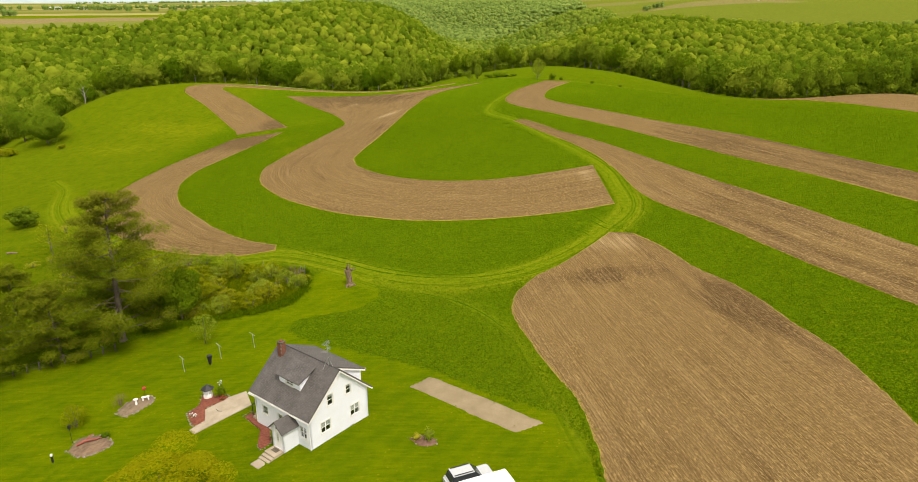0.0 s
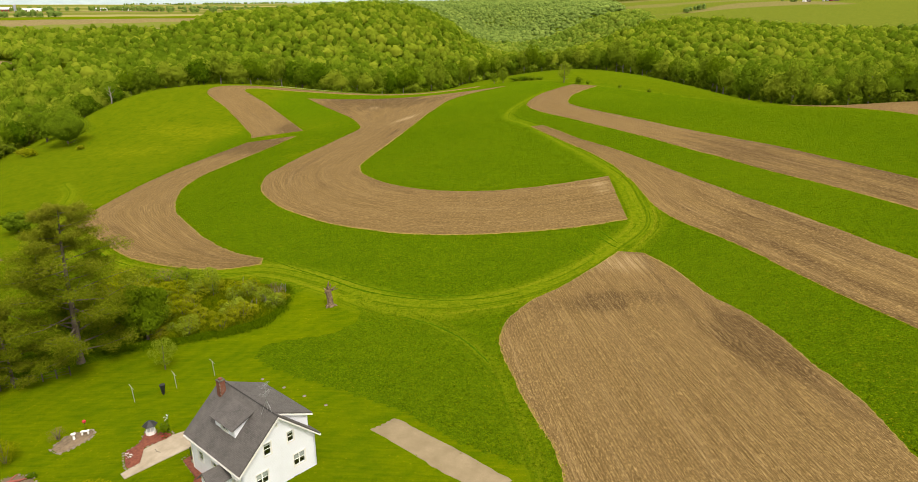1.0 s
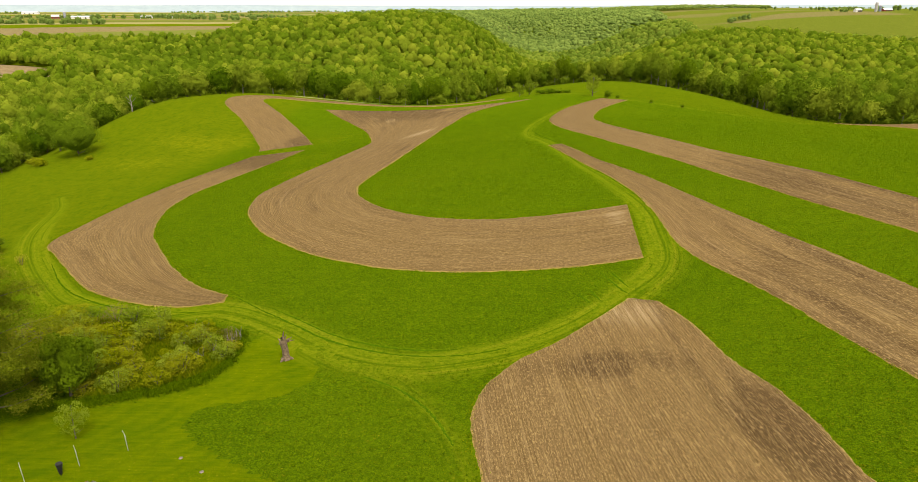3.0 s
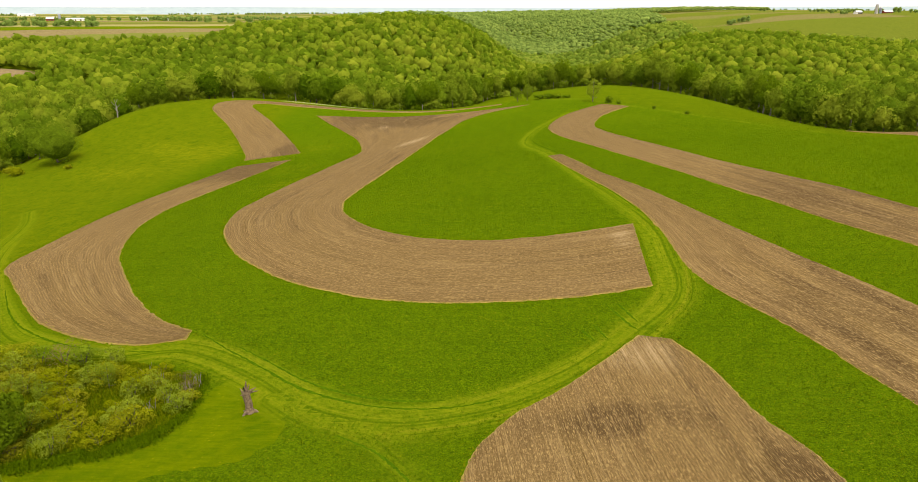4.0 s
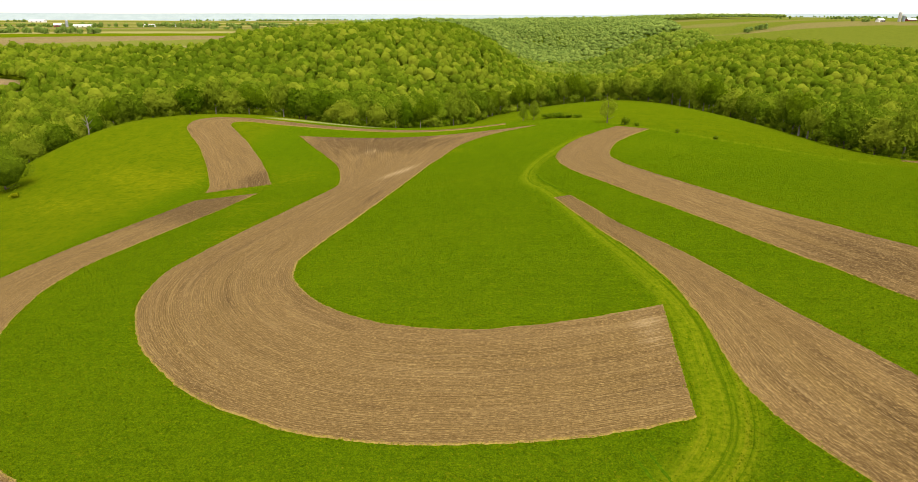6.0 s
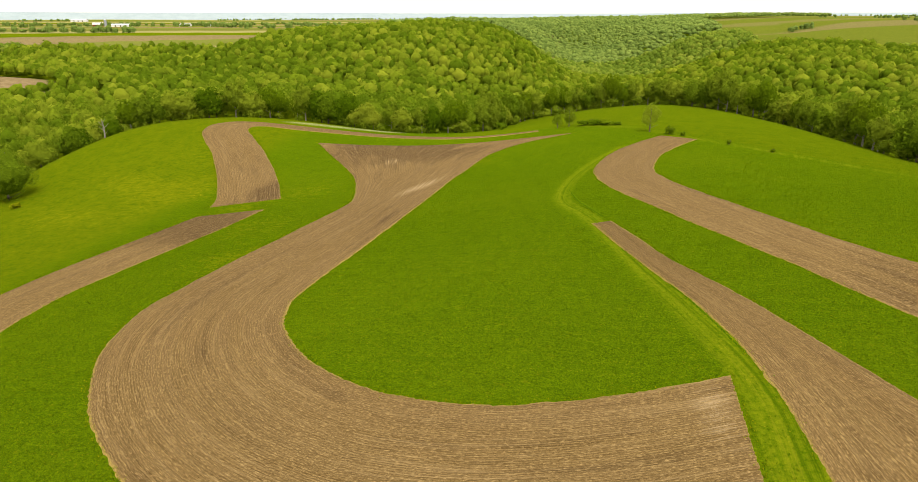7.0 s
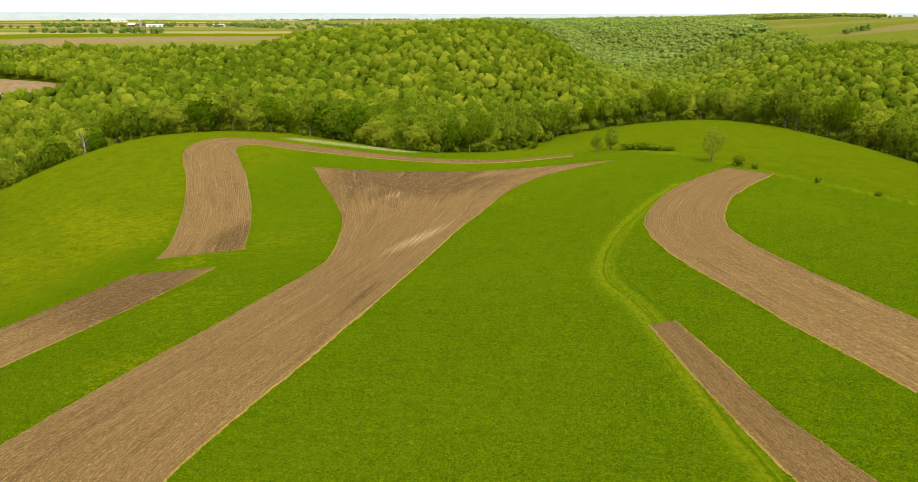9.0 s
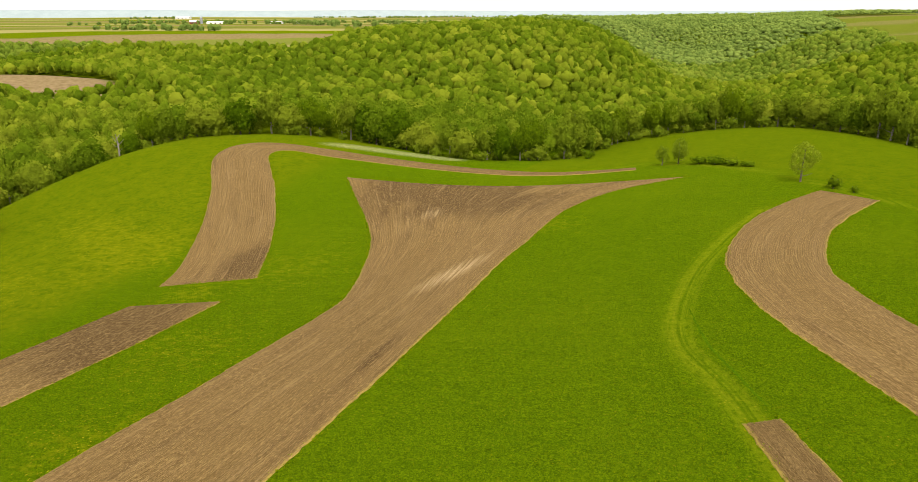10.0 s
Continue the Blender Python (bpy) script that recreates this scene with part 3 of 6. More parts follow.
strip_field([((20.1, 215.8), (23.9, 217.7)), ((22.7, 208.1), (27.9, 207.6)), ((25.3, 200.7), (32.3, 197)), ((28.5, 192.7), (36.4, 190.6)), ((31.9, 184.9), (40.5, 183.9)), ((34.8, 177.7), (44.3, 177)),
             ((37.1, 170.5), (48.3, 169.7)), ((38.9, 161.6), (52.5, 162)), ((39.8, 152.3), (56.6, 154.5)), ((40.4, 144.7), (60, 148.4)), ((42, 138.7), (63.1, 142.7)), ((44, 133.8), (65.7, 137.8)),
             ((50, 122.9), (70, 129.2)), ((54.4, 111.3), (73.9, 119.3)), ((57.9, 101.5), (77.1, 110.3)), ((61.6, 91.6), (80.7, 100.8)), ((66, 80), (85, 90)), ((74, 60), (94, 69)),
             ((86, 30), (106, 38))], "straight tilled strip tapering to a narrow end")
strip_field([((44.3, 315), (54.4, 307.7)), ((36.3, 305.1), (49, 299.9)), ((29.2, 293.8), (44.7, 292.3)), ((24.7, 281.7), (40.5, 282.8)), ((22.3, 269.8), (38, 272.5)), ((22.1, 260.1), (37.3, 262.8)),
             ((23.6, 251.2), (38.8, 254.2)), ((26.2, 242.6), (42.4, 244.3)), ((29.8, 234.1), (46.8, 235)), ((33.9, 225.5), (51.3, 226.3)), ((38.7, 216), (56, 218.1)), ((43.8, 207), (60.8, 209.9)),
             ((49.3, 198), (65.7, 203.2)), ((54.3, 189.9), (70.8, 197.1)), ((59.4, 181.7), (76.3, 190.7)), ((64.8, 173.7), (81.8, 184.2)), ((72.5, 162), (89, 172.6)), ((79.8, 152.1), (95.5, 162)),
             ((88.5, 136.5), (104, 147.7)), ((98, 116), (114, 127)), ((112, 86), (129, 97)), ((130, 50), (147, 61))], "tilled strip of brown soil curling at its far end")
strip_field([((122, 281), (124, 285)), ((131.9, 269.3), (140, 283)), ((138, 257), (152, 278)), ((144.2, 245), (168, 273)), ((148.1, 237.4), (180, 266)), ((155.5, 227.5), (193, 257)), ((172, 205), (208, 243)), ((190, 182), (225, 222))],
            "pale tilled field at the edge of the woods")
strip_field([((-5, 68.4), (-2.4, 71.1)), ((-1.1, 65.2), (1.6, 67.8)), ((2.8, 61.9), (5.8, 64.2)), ((6.6, 58.7), (10, 60.6))], "small bare garden plot of raked pale soil beside the lawn", "garden_plot", 0.3)


# ---- trees ----
def icosphere(level):
    bm = bmesh.new()
    bmesh.ops.create_icosphere(bm, subdivisions=level, radius=1.0)
    v = np.array([tuple(p.co) for p in bm.verts])
    f = np.array([[p.index for p in q.verts] for q in bm.faces])
    bm.free()
    return v, f


def leaf_crown(seed, leaves, lumps=9, leaf=0.14, core=2, spread=(0.62, 0.62, 0.6), lift=0.0, full=False, lump=(0.30, 0.48), shell=0.9, trim=False):
    """A crown of unit size: lumps of foliage round a lumpy core, covered with small leaf tufts. Returns verts and triangles."""
    r = np.random.RandomState(seed)
    k = np.arange(lumps) + 0.5
    up = 1 - 2 * k / lumps if full else 1 - 1.25 * k / lumps
    turn = k * 2.39996 + r.uniform(0, 6.28)
    c = np.stack([np.sqrt(1 - up ** 2) * np.cos(turn), np.sqrt(1 - up ** 2) * np.sin(turn), up], 1) + r.normal(0, 0.16, (lumps, 3))
    c = c * np.array(spread) * r.uniform(0.72, 1.08, (lumps, 1))
    rad = r.uniform(lump[0], lump[1], lumps)
    verts, faces, n = [], [], 0
    if core:
        v, f = icosphere(core)
        d = np.array(v)
        reach = np.full(len(d), 0.40)
        for k in range(lumps):
            b = d @ c[k]
            h = b * b - (c[k] @ c[k] - rad[k] ** 2)
            reach = np.maximum(reach, np.where(h > 0, b + np.sqrt(np.maximum(h, 0)), 0) * shell)
        reach = reach * r.uniform(0.82, 1.06, len(d))
        verts.append(d * reach[:, None])
        faces.append(f[d[f][:, :, 2].max(1) > -0.35] if trim else f)
        n = len(v)
    which = r.randint(0, lumps, leaves)
    d = r.normal(0, 1, (leaves, 3))
    d /= np.linalg.norm(d, axis=1)[:, None]
    d[:, 2] = np.where(d[:, 2] < (-0.8 if full else -0.4), -d[:, 2], d[:, 2])
    p = c[which] + d * (rad[which] * r.uniform(0.9, 1.12, leaves))[:, None]
    deep = np.zeros(leaves, bool)
    for k in range(lumps):
        deep |= (np.linalg.norm(p - c[k], axis=1) < rad[k] * 0.86)
    p, d = p[~deep], d[~deep]
    k = len(p)
    nrm = d + r.normal(0, 0.3, (k, 3))
    nrm /= np.linalg.norm(nrm, axis=1)[:, None]
    t = np.cross(nrm, r.normal(0, 1, (k, 3)))
    t /= np.linalg.norm(t, axis=1)[:, None]
    b = np.cross(nrm, t)
    s = leaf * r.uniform(0.6, 1.35, (k, 1))
    tri = np.stack([p + t * s, p - t * s * 0.5 + b * s * 0.85, p - t * s * 0.5 - b * s * 0.85], 1)
    verts.append(tri.reshape(-1, 3))
    faces.append(np.arange(3 * k).reshape(-1, 3) + n)
    v = np.vstack(verts)
    v[:, 2] += lift
    return v, np.vstack(faces)


def tube(path, radii, sides=7):
    """A round limb along a path of points."""
    verts, faces = [], []
    for i, (p, r) in enumerate(zip(path, radii)):
        d = Vector(path[min(i + 1, len(path) - 1)]) - Vector(path[max(i - 1, 0)])
        q = d.to_track_quat("Z", "Y")
        for k in range(sides):
            a = 2 * math.pi * k / sides
            verts.append(tuple(Vector(p) + q @ Vector((math.cos(a) * r, math.sin(a) * r, 0))))
    for i in range(len(path) - 1):
        for k in range(sides):
            a, b = i * sides + k, i * sides + (k + 1) % sides
            faces.append((a, b, b + sides, a + sides))
    return verts, faces


def limbs(name, tubes, mat):
    verts, faces = [], []
    for v, f in tubes:
        faces += [tuple(i + len(verts) for i in q) for q in f]
        verts += v
    return mesh_of(name, verts, faces, [mat], smooth_faces=True)


def trunk_mesh(seed, height, girth, mat, crown_from=0.3, boughs=7, reach=0.26, sides=7):
    r = random.Random(seed)
    lean = (r.uniform(-0.03, 0.03) * height, r.uniform(-0.03, 0.03) * height)
    path = [(lean[0] * k * k, lean[1] * k * k, height * k - (0.4 if k == 0 else 0)) for k in (0, 0.05, 0.25, 0.5, 0.75, 0.93)]
    tubes = [tube(path, [girth * g for g in (1.35, 1.0, 0.85, 0.6, 0.35, 0.1)], sides)]
    for i in range(boughs):
        k = crown_from + (0.85 - crown_from) * i / max(1, boughs - 1)
        a = i * 2.4 + r.uniform(-0.4, 0.4)
        l = height * reach * (1.15 - k) * r.uniform(0.8, 1.3)
        o = Vector((lean[0] * k * k, lean[1] * k * k, height * k))
        e = o + Vector((math.cos(a) * l, math.sin(a) * l, l * 0.45))
        mid = o.lerp(e, 0.5) + Vector((0, 0, -0.06 * l))
        g = girth * 0.42 * (1.1 - k)
        tubes.append(tube([tuple(o), tuple(mid), tuple(e)], [g, g * 0.65, g * 0.2], 5))
    return limbs("trunk", tubes, mat)


def crown_mesh(name, crown, size, centre, mat, tint):
    v, f = crown
    v = v * np.array(size) + np.array(centre)
    return mesh_of(name, v, f, [mat], {"tint": np.full(len(v), tint)}, smooth_faces=True)


def tree(name, label, x, y, height, width, seed, leafmat=OAK, bark=BARK, leaves=900, crown_low=0.25, leaf=0.10, lumps=12, tint=0.3, category="tree", girth=None, group="", core=2):
    """A broad-leaved tree: trunk with limbs, and an uneven crown of many leaf tufts."""
    t = new(name)
    t.location = (x, y, ground_z(x, y))
    g = girth or height * 0.022
    trunk = new("trunk", trunk_mesh(seed, height * 0.9, g, bark, crown_low + 0.05))
    trunk.parent = t
    half = height * (1 - crown_low) / 2
    c = leaf_crown(seed, leaves, lumps, leaf, core, (0.66, 0.66, 0.66), 0.0, True, (0.24, 0.42), 0.84)
    crown = new("crown", crown_mesh("crown", c, (width / 2, width / 2, half), (0, 0, height - half * 1.02), leafmat, tint))
    crown.parent = t
    return tagged(t, label, category, group)


def bush(name, label, x, y, height, width, seed, leafmat=SCRUB, leaves=380, tint=0.3, depth=None, group="", leaf=0.13, core=1):
    """A shrub: several stems and a low crown of leaf tufts."""
    t = new(name)
    t.location = (x, y, ground_z(x, y))
    r = random.Random(seed)
    tubes = []
    for i in range(5):
        a = i * 1.26 + r.uniform(-0.3, 0.3)
        tubes.append(tube([(0.05 * math.cos(a), 0.05 * math.sin(a), -0.15), (0.12 * width * math.cos(a), 0.12 * width * math.sin(a), 0.4 * height),
                           (0.25 * width * math.cos(a), 0.25 * width * math.sin(a), 0.8 * height)], [0.05, 0.035, 0.01], 5))
    stem = new("stem", limbs("stem", tubes, BARK))
    stem.parent = t
    c = leaf_crown(seed, leaves, 9, leaf, core, (0.64, 0.64, 0.6), 0.0, True)
    crown = new("crown", crown_mesh("crown", c, (width / 2, (depth or width) / 2, height * 0.56), (0, 0, height * 0.47), leafmat, tint))
    crown.parent = t
    return tagged(t, label, "shrub", group)


def open_pine(name, label, x, y, height, width, seed, pads=5, leaves=120, bare=0.12, lean=0.0, brown=0.7):
    """An old open pine: long level boughs carrying flat pads of needles, with gaps that show trunk and sky; thin russet top."""
    t = new(name)
    t.location = (x, y, ground_z(x, y))
    r, rr = random.Random(seed), np.random.RandomState(seed)
    girth = height * 0.02
    spine = lambda k: Vector((lean * k * k + 0.15 * math.sin(5 * k), 0.12 * math.sin(4 * k + 1), height * k))
    ks = (0, 0.03, 0.2, 0.4, 0.6, 0.8, 0.97)
    tubes = [tube([tuple(spine(k) + Vector((0, 0, -0.4 if k == 0 else 0))) for k in ks], [girth * g for g in (1.5, 1.05, 0.9, 0.75, 0.52, 0.28, 0.05)], 8)]
    centre, size, dry = [], [], []
    boughs = int(height * 2.7)
    for i in range(boughs):
        k = bare + (0.98 - bare) * i / boughs
        a = i * 2.4 + r.uniform(-0.6, 0.6)
        wide = min(1.0, 0.82 + 1.2 * (k - bare)) * (1.0 if k < 0.5 else max(0.22, 1.0 - 1.55 * (k - 0.5)))
        l = max(0.9, width / 2 * wide * r.uniform(0.6, 1.12))
        o, d = spine(k), Vector((math.cos(a), math.sin(a), 0))
        mid = o + d * l * 0.5 + Vector((0, 0, l * r.uniform(-0.06, 0.14)))
        e = o + d * l + Vector((0, 0, l * r.uniform(0.05, 0.3)))
        tubes.append(tube([tuple(o), tuple(mid), tuple(e)], [girth * 0.32 * (1.15 - k) + 0.02, 0.045, 0.012], 5))
        for j in range(pads):
            u = 0.38 + 0.66 * j / max(1, pads - 1)
            q = o.lerp(mid, u * 2) if u < 0.5 else mid.lerp(e, u * 2 - 1)
            off = Vector((-d.y, d.x, 0)) * r.uniform(-0.3, 0.3) * l * 0.7
            centre.append(tuple(q + off + Vector((0, 0, r.uniform(-0.1, 0.25)))))
            size.append((0.55 + 0.14 * l) * r.uniform(0.7, 1.3))
            dry.append(brown * max(0.0, (k - 0.62) / 0.38) + r.uniform(-0.1, 0.2))
    n = len(centre) * leaves
    c, s, tint = np.repeat(np.array(centre), leaves, 0), np.repeat(np.array(size), leaves), np.repeat(np.array(dry), leaves)
    thin = rr.uniform(0, 1, n) > 0.55 * np.clip(tint, 0, 1)
    v = rr.normal(0, 1, (n, 3))
    v /= np.linalg.norm(v, axis=1)[:, None]
    pos = c + v * (s * rr.uniform(0.35, 1.0, n))[:, None] * np.array((1.0, 1.0, 0.62))
    nrm = v * np.array((0.7, 0.7, 1.0)) + rr.normal(0, 0.5, (n, 3)) + np.array((0, 0, 0.5))
    nrm /= np.linalg.norm(nrm, axis=1)[:, None]
    ax = np.cross(nrm, rr.normal(0, 1, (n, 3)))
    ax /= np.linalg.norm(ax, axis=1)[:, None]
    b = np.cross(nrm, ax)
    w = rr.uniform(0.06, 0.16, (n, 1))
    tri = np.stack([pos + ax * w * 1.7, pos - ax * w * 0.6 + b * w * 0.42, pos - ax * w * 0.6 - b * w * 0.42], 1)[thin].reshape(-1, 3)
    trunk = new("trunk", limbs("trunk", tubes, BARK))
    trunk.parent = t
    crown = new("crown", mesh_of("crown", tri, np.arange(len(tri)).reshape(-1, 3), [PINE], {"tint": np.repeat(np.clip(0.2 + tint + rr.normal(0, 0.1, n), 0, 1)[thin], 3)}))
    crown.parent = t
    return tagged(t, label, "tree")


# ---- woods ----
def wooded(x, y):
    """True where the land is under woods."""
    bare = inside(OPEN_LAND, x, y)
    bare |= (y > 768 + 0.05 * np.abs(x)) & (x < -0.30 * (y - 150) - 20) & (y < 4000) & ~((x > -330) & (y < 1180) & (((x + 170) / 210) ** 2 + ((y - 930) / 260) ** 2 < 1.25))
    bare |= ((x + 466) / 98) ** 2 + ((y - 580 + 0.2 * (x + 466)) / 44) ** 2 < 1
    bare |= (y > 1190) & (x < -0.27 * (y - 150))
    bare |= (x > 230 + 0.10 * (y - 900)) & (y > 960 - 0.40 * (x - 300)) & (y < 2300)
    return ~bare


def scatter(seed, step, near, far, fan=(-62, 46)):
    """Jittered places of trees in the part of the land that the flight looks over, between two distances."""
    r = np.random.RandomState(seed)
    xs, ys = np.arange(-far, far, step), np.arange(200, far + 150, step)
    X, Y = np.meshgrid(xs, ys)
    x = X.ravel() + r.uniform(-0.45, 0.45, X.size) * step
    y = Y.ravel() + r.uniform(-0.45, 0.45, X.size) * step
    d = np.hypot(x, y - 150)
    bear = np.degrees(np.arctan2(x, y - 40))
    keep = (d > near) & (d <= far) & (bear > fan[0]) & (bear < fan[1]) & wooded(x, y)
    return x[keep], y[keep], r


def woods(name, label, seed, step, near, far, templates, height, width, deep=0.42, leafmat=OAK, fan=(-62, 46)):
    x, y, r = scatter(seed, step, near, far, fan)
    n = len(x)
    z = terrain(x, y)
    w = width * np.clip(r.lognormal(0.0, 0.24, n), 0.55, 1.75)
    w = w * np.where(r.uniform(0, 1, n) < 0.25, 0.68, 1.0)
    h = height * r.uniform(0.74, 1.2, n) * (w / width) ** 0.35
    kind = r.randint(0, len(templates), n)
    tint = np.clip(r.normal(0.2, 0.27, n) + 0.18 * np.sin(x / 60) * np.cos(y / 75) + 0.55 * (r.uniform(0, 1, n) < 0.05), 0, 1)
    turn = r.uniform(0, 6.283, n)
    V, F, T, base = [], [], [], 0
    for k, (v, f) in enumerate(templates):
        s = np.where(kind == k)[0]
        if not len(s):
            continue
        c, q = np.cos(turn[s])[:, None], np.sin(turn[s])[:, None]
        px = (v[None, :, 0] * c - v[None, :, 1] * q) * w[s][:, None] / 2 + x[s][:, None]
        py = (v[None, :, 0] * q + v[None, :, 1] * c) * w[s][:, None] / 2 + y[s][:, None]
        pz = v[None, :, 2] * h[s][:, None] * deep + (z[s] + h[s] * (1 - deep))[:, None]
        V.append(np.stack([px, py, pz], -1).reshape(-1, 3))
        F.append((f[None] + (np.arange(len(s)) * len(v))[:, None, None] + base).reshape(-1, 3))
        T.append(np.repeat(tint[s], len(v)))
        base += len(s) * len(v)
    ob = new(name, mesh_of(name, np.vstack(V), np.vstack(F), [leafmat], {"tint": np.concatenate(T)}, smooth_faces=True))
    return tagged(ob, label, "woods", kind="stuff")


def dome_crown(seed, sides, tufts, leaf, low=-0.3):
    """A far crown: an uneven dome whose surface is broken up by leaf clumps."""
    r = np.random.RandomState(seed)
    rings = ((low, 0.84), (0.2, 1.0), (0.6, 0.80), (0.87, 0.45)) if sides > 6 else ((low, 0.84), (0.3, 0.98), (0.76, 0.62))
    bulge = lambda a, u: 0.90 + 0.16 * math.sin(3 * a + seed) * math.cos(4 * u + seed) + r.uniform(-0.15, 0.13)
    v = []
    for k, (up, w) in enumerate(rings):
        for i in range(sides):
            a = 2 * math.pi * (i + 0.5 * (k % 2) + r.uniform(-0.2, 0.2)) / sides
            q = bulge(a, up)
            v.append((w * q * math.cos(a), w * q * math.sin(a), up * q + r.uniform(-0.06, 0.06)))
    v.append((0.0, 0.0, 0.95))
    f = []
    for i in range(sides):
        m = (i + 1) % sides
        for k in range(len(rings) - 1):
            c = k * sides
            f += [(c + i, c + m, c + sides + m), (c + i, c + sides + m, c + sides + i)]
        c = (len(rings) - 1) * sides
        f.append((c + i, c + m, c + sides))
    v, f = np.array(v), np.array(f)
    k = np.arange(tufts) + 0.5
    up = 1 - (1 - low) * k / tufts
    turn = k * 2.39996 + seed
    d = np.stack([np.sqrt(1 - up ** 2) * np.cos(turn), np.sqrt(1 - up ** 2) * np.sin(turn), up], 1)
    p = d * r.uniform(0.84, 1.08, (tufts, 1))
    nrm = d + r.normal(0, 0.3, (tufts, 3))
    nrm /= np.linalg.norm(nrm, axis=1)[:, None]
    t = np.cross(nrm, r.normal(0, 1, (tufts, 3)))
    t /= np.linalg.norm(t, axis=1)[:, None]
    b = np.cross(nrm, t)
    s = leaf * r.uniform(0.6, 1.3, (tufts, 1))
    tri = np.stack([p + t * s, p - t * s * 0.5 + b * s * 0.87, p - t * s * 0.5 - b * s * 0.87], 1).reshape(-1, 3)
    return np.vstack([v, tri]), np.vstack([f, np.arange(3 * tufts).reshape(-1, 3) + len(v)])


woods("woods", "dense spring-green broad-leaved woods filling the valley", 3, 7.0, 0, 420, [leaf_crown(100 + i, 300, 19, 0.088, 1, full=True, lump=(0.25, 0.40), shell=0.9, trim=True) for i in range(10)], 13.0, 9.4, 0.46)
woods("woods", "green broad-leaved woods on the valley slopes", 4, 6.5, 420, 860, [dome_crown(200 + i, 7, 20, 0.19) for i in range(14)], 11.5, 8.1, 0.46)
# from 860 m outwards the leaf colour carries painted haze
woods("woods", "far wooded ridges and slopes", 5, 6.6, 860, 1150, [dome_crown(300 + i, 6, 12, 0.22) for i in range(14)], 11.0, 8.0, 0.46, MID_HAZE_OAK)
woods("woods", "distant wooded ridges closing the valley", 6, 9.0, 1150, 2500, [dome_crown(330 + i, 5, 5, 0.26, 0.0) for i in range(10)], 11.5, 10.4, 0.46, FAR_HAZE_OAK, (-20, 18))


# ---- woods edge: single trees along the rim of the fields ----
def woods_edge():
    protos = [("tree", "leafy woodland tree at the edge of the field", OAK, BARK, 13.5, 11.5, 0.05, 0.15), ("tree", "pale-green woodland tree at the edge of the field", OAK, BARK, 12, 11, 0.04, 0.75),
              ("tree", "tall slim woodland tree with a pale bare trunk", MAPLE, PALE_BARK, 14.5, 9.5, 0.15, 0.35), ("tree", "broad dark-green woodland tree at the edge of the field", MAPLE, BARK, 13, 12.5, 0.03, 0.05),
              ("tree", "yellow-green woodland tree just in leaf", OAK, BARK, 11, 10.5, 0.04, 0.95), ("tree", "tall green woodland tree with a pale trunk", OAK, PALE_BARK, 15, 10.5, 0.14, 0.4)]
    made = []
    r = random.Random(11)
    line = np.array(OPEN_LAND[3:-3], float)
    seg = np.concatenate([[0], np.cumsum(np.hypot(*np.diff(line, axis=0).T))])
    s, i = 2.0, 0
    while s < seg[-1]:
        x, y = np.interp(s, seg, line[:, 0]), np.interp(s, seg, line[:, 1])
        x, y = x + r.uniform(-2.0, 2.0), y + r.uniform(-0.5, 3.5)
        k = r.randrange(len(protos))
        if x > -20:
            k = r.choice((0, 1, 2, 2, 5, 5, 4))
        name, label, leafmat, bark, h, w, low, tint = protos[k]
        big = r.uniform(0.78, 1.2)
        if i < len(protos):
            name, label, leafmat, bark, h, w, low, tint = protos[i]
            made.append(tree(name, label, x, y, h, w, 40 + i, leafmat, bark, 2400, low, 0.075, 22, tint, group="trees along the edge of the woods"))
        else:
            copy_thing(made[k], pose(x, y, ground_z(x, y), 0, 0, r.uniform(0, 360)) @ Matrix.Diagonal((big, big, big * r.uniform(0.9, 1.1), 1)))
        s += r.uniform(4.5, 8.5)
        i += 1
    low = bush("woodland_shrub", "rounded green shrub under the trees of the woods edge", -50, 386.5, 3.6, 5.0, 77, OAK, 420, 0.4, group="shrubs along the edge of the woods")
    s = 6.0
    while s < seg[-1]:
        x, y = np.interp(s, seg, line[:, 0]), np.interp(s, seg, line[:, 1])
        x, y, g = x + r.uniform(-2, 2), y + r.uniform(-2.5, 2.5), r.uniform(0.5, 1.7)
        copy_thing(low, pose(x, y, ground_z(x, y), 0, 0, r.uniform(0, 360)) @ Matrix.Diagonal((g, g, g, 1)))
        s += r.uniform(3.5, 6.5)


woods_edge()

# ---- single trees and shrubs ----
open_pine("pine_tree", "tall shaggy pine tree with open boughs and a thin russet top", -44.5, 85.1, 21.5, 16.5, 5, 7, 250, 0.08, 1.4, 0.4)
open_pine("pine_tree", "dark green pine with layered drooping boughs beside the fence", -50.4, 80.4, 10.5, 9.0, 8, 6, 190, 0.08, -0.4, 0.1)
open_pine("pine_tree", "dark pine with dense low boughs at the yard's edge", -57.0, 83.5, 12.5, 9.5, 9, 6, 170, 0.08, 0.4, 0.2)
open_pine("pine_tree", "shaggy brown-green pine at the end of the fence", -56.0, 75.6, 13.0, 8.5, 12, 5, 140, 0.15, 0.5, 0.5)
tree("maple_tree", "round dark-green maple tree beside the pine", -38.6, 91.3, 8.4, 6.8, 21, MAPLE, leaves=9000, crown_low=0.02, leaf=0.045, lumps=15, tint=0.28, core=1)
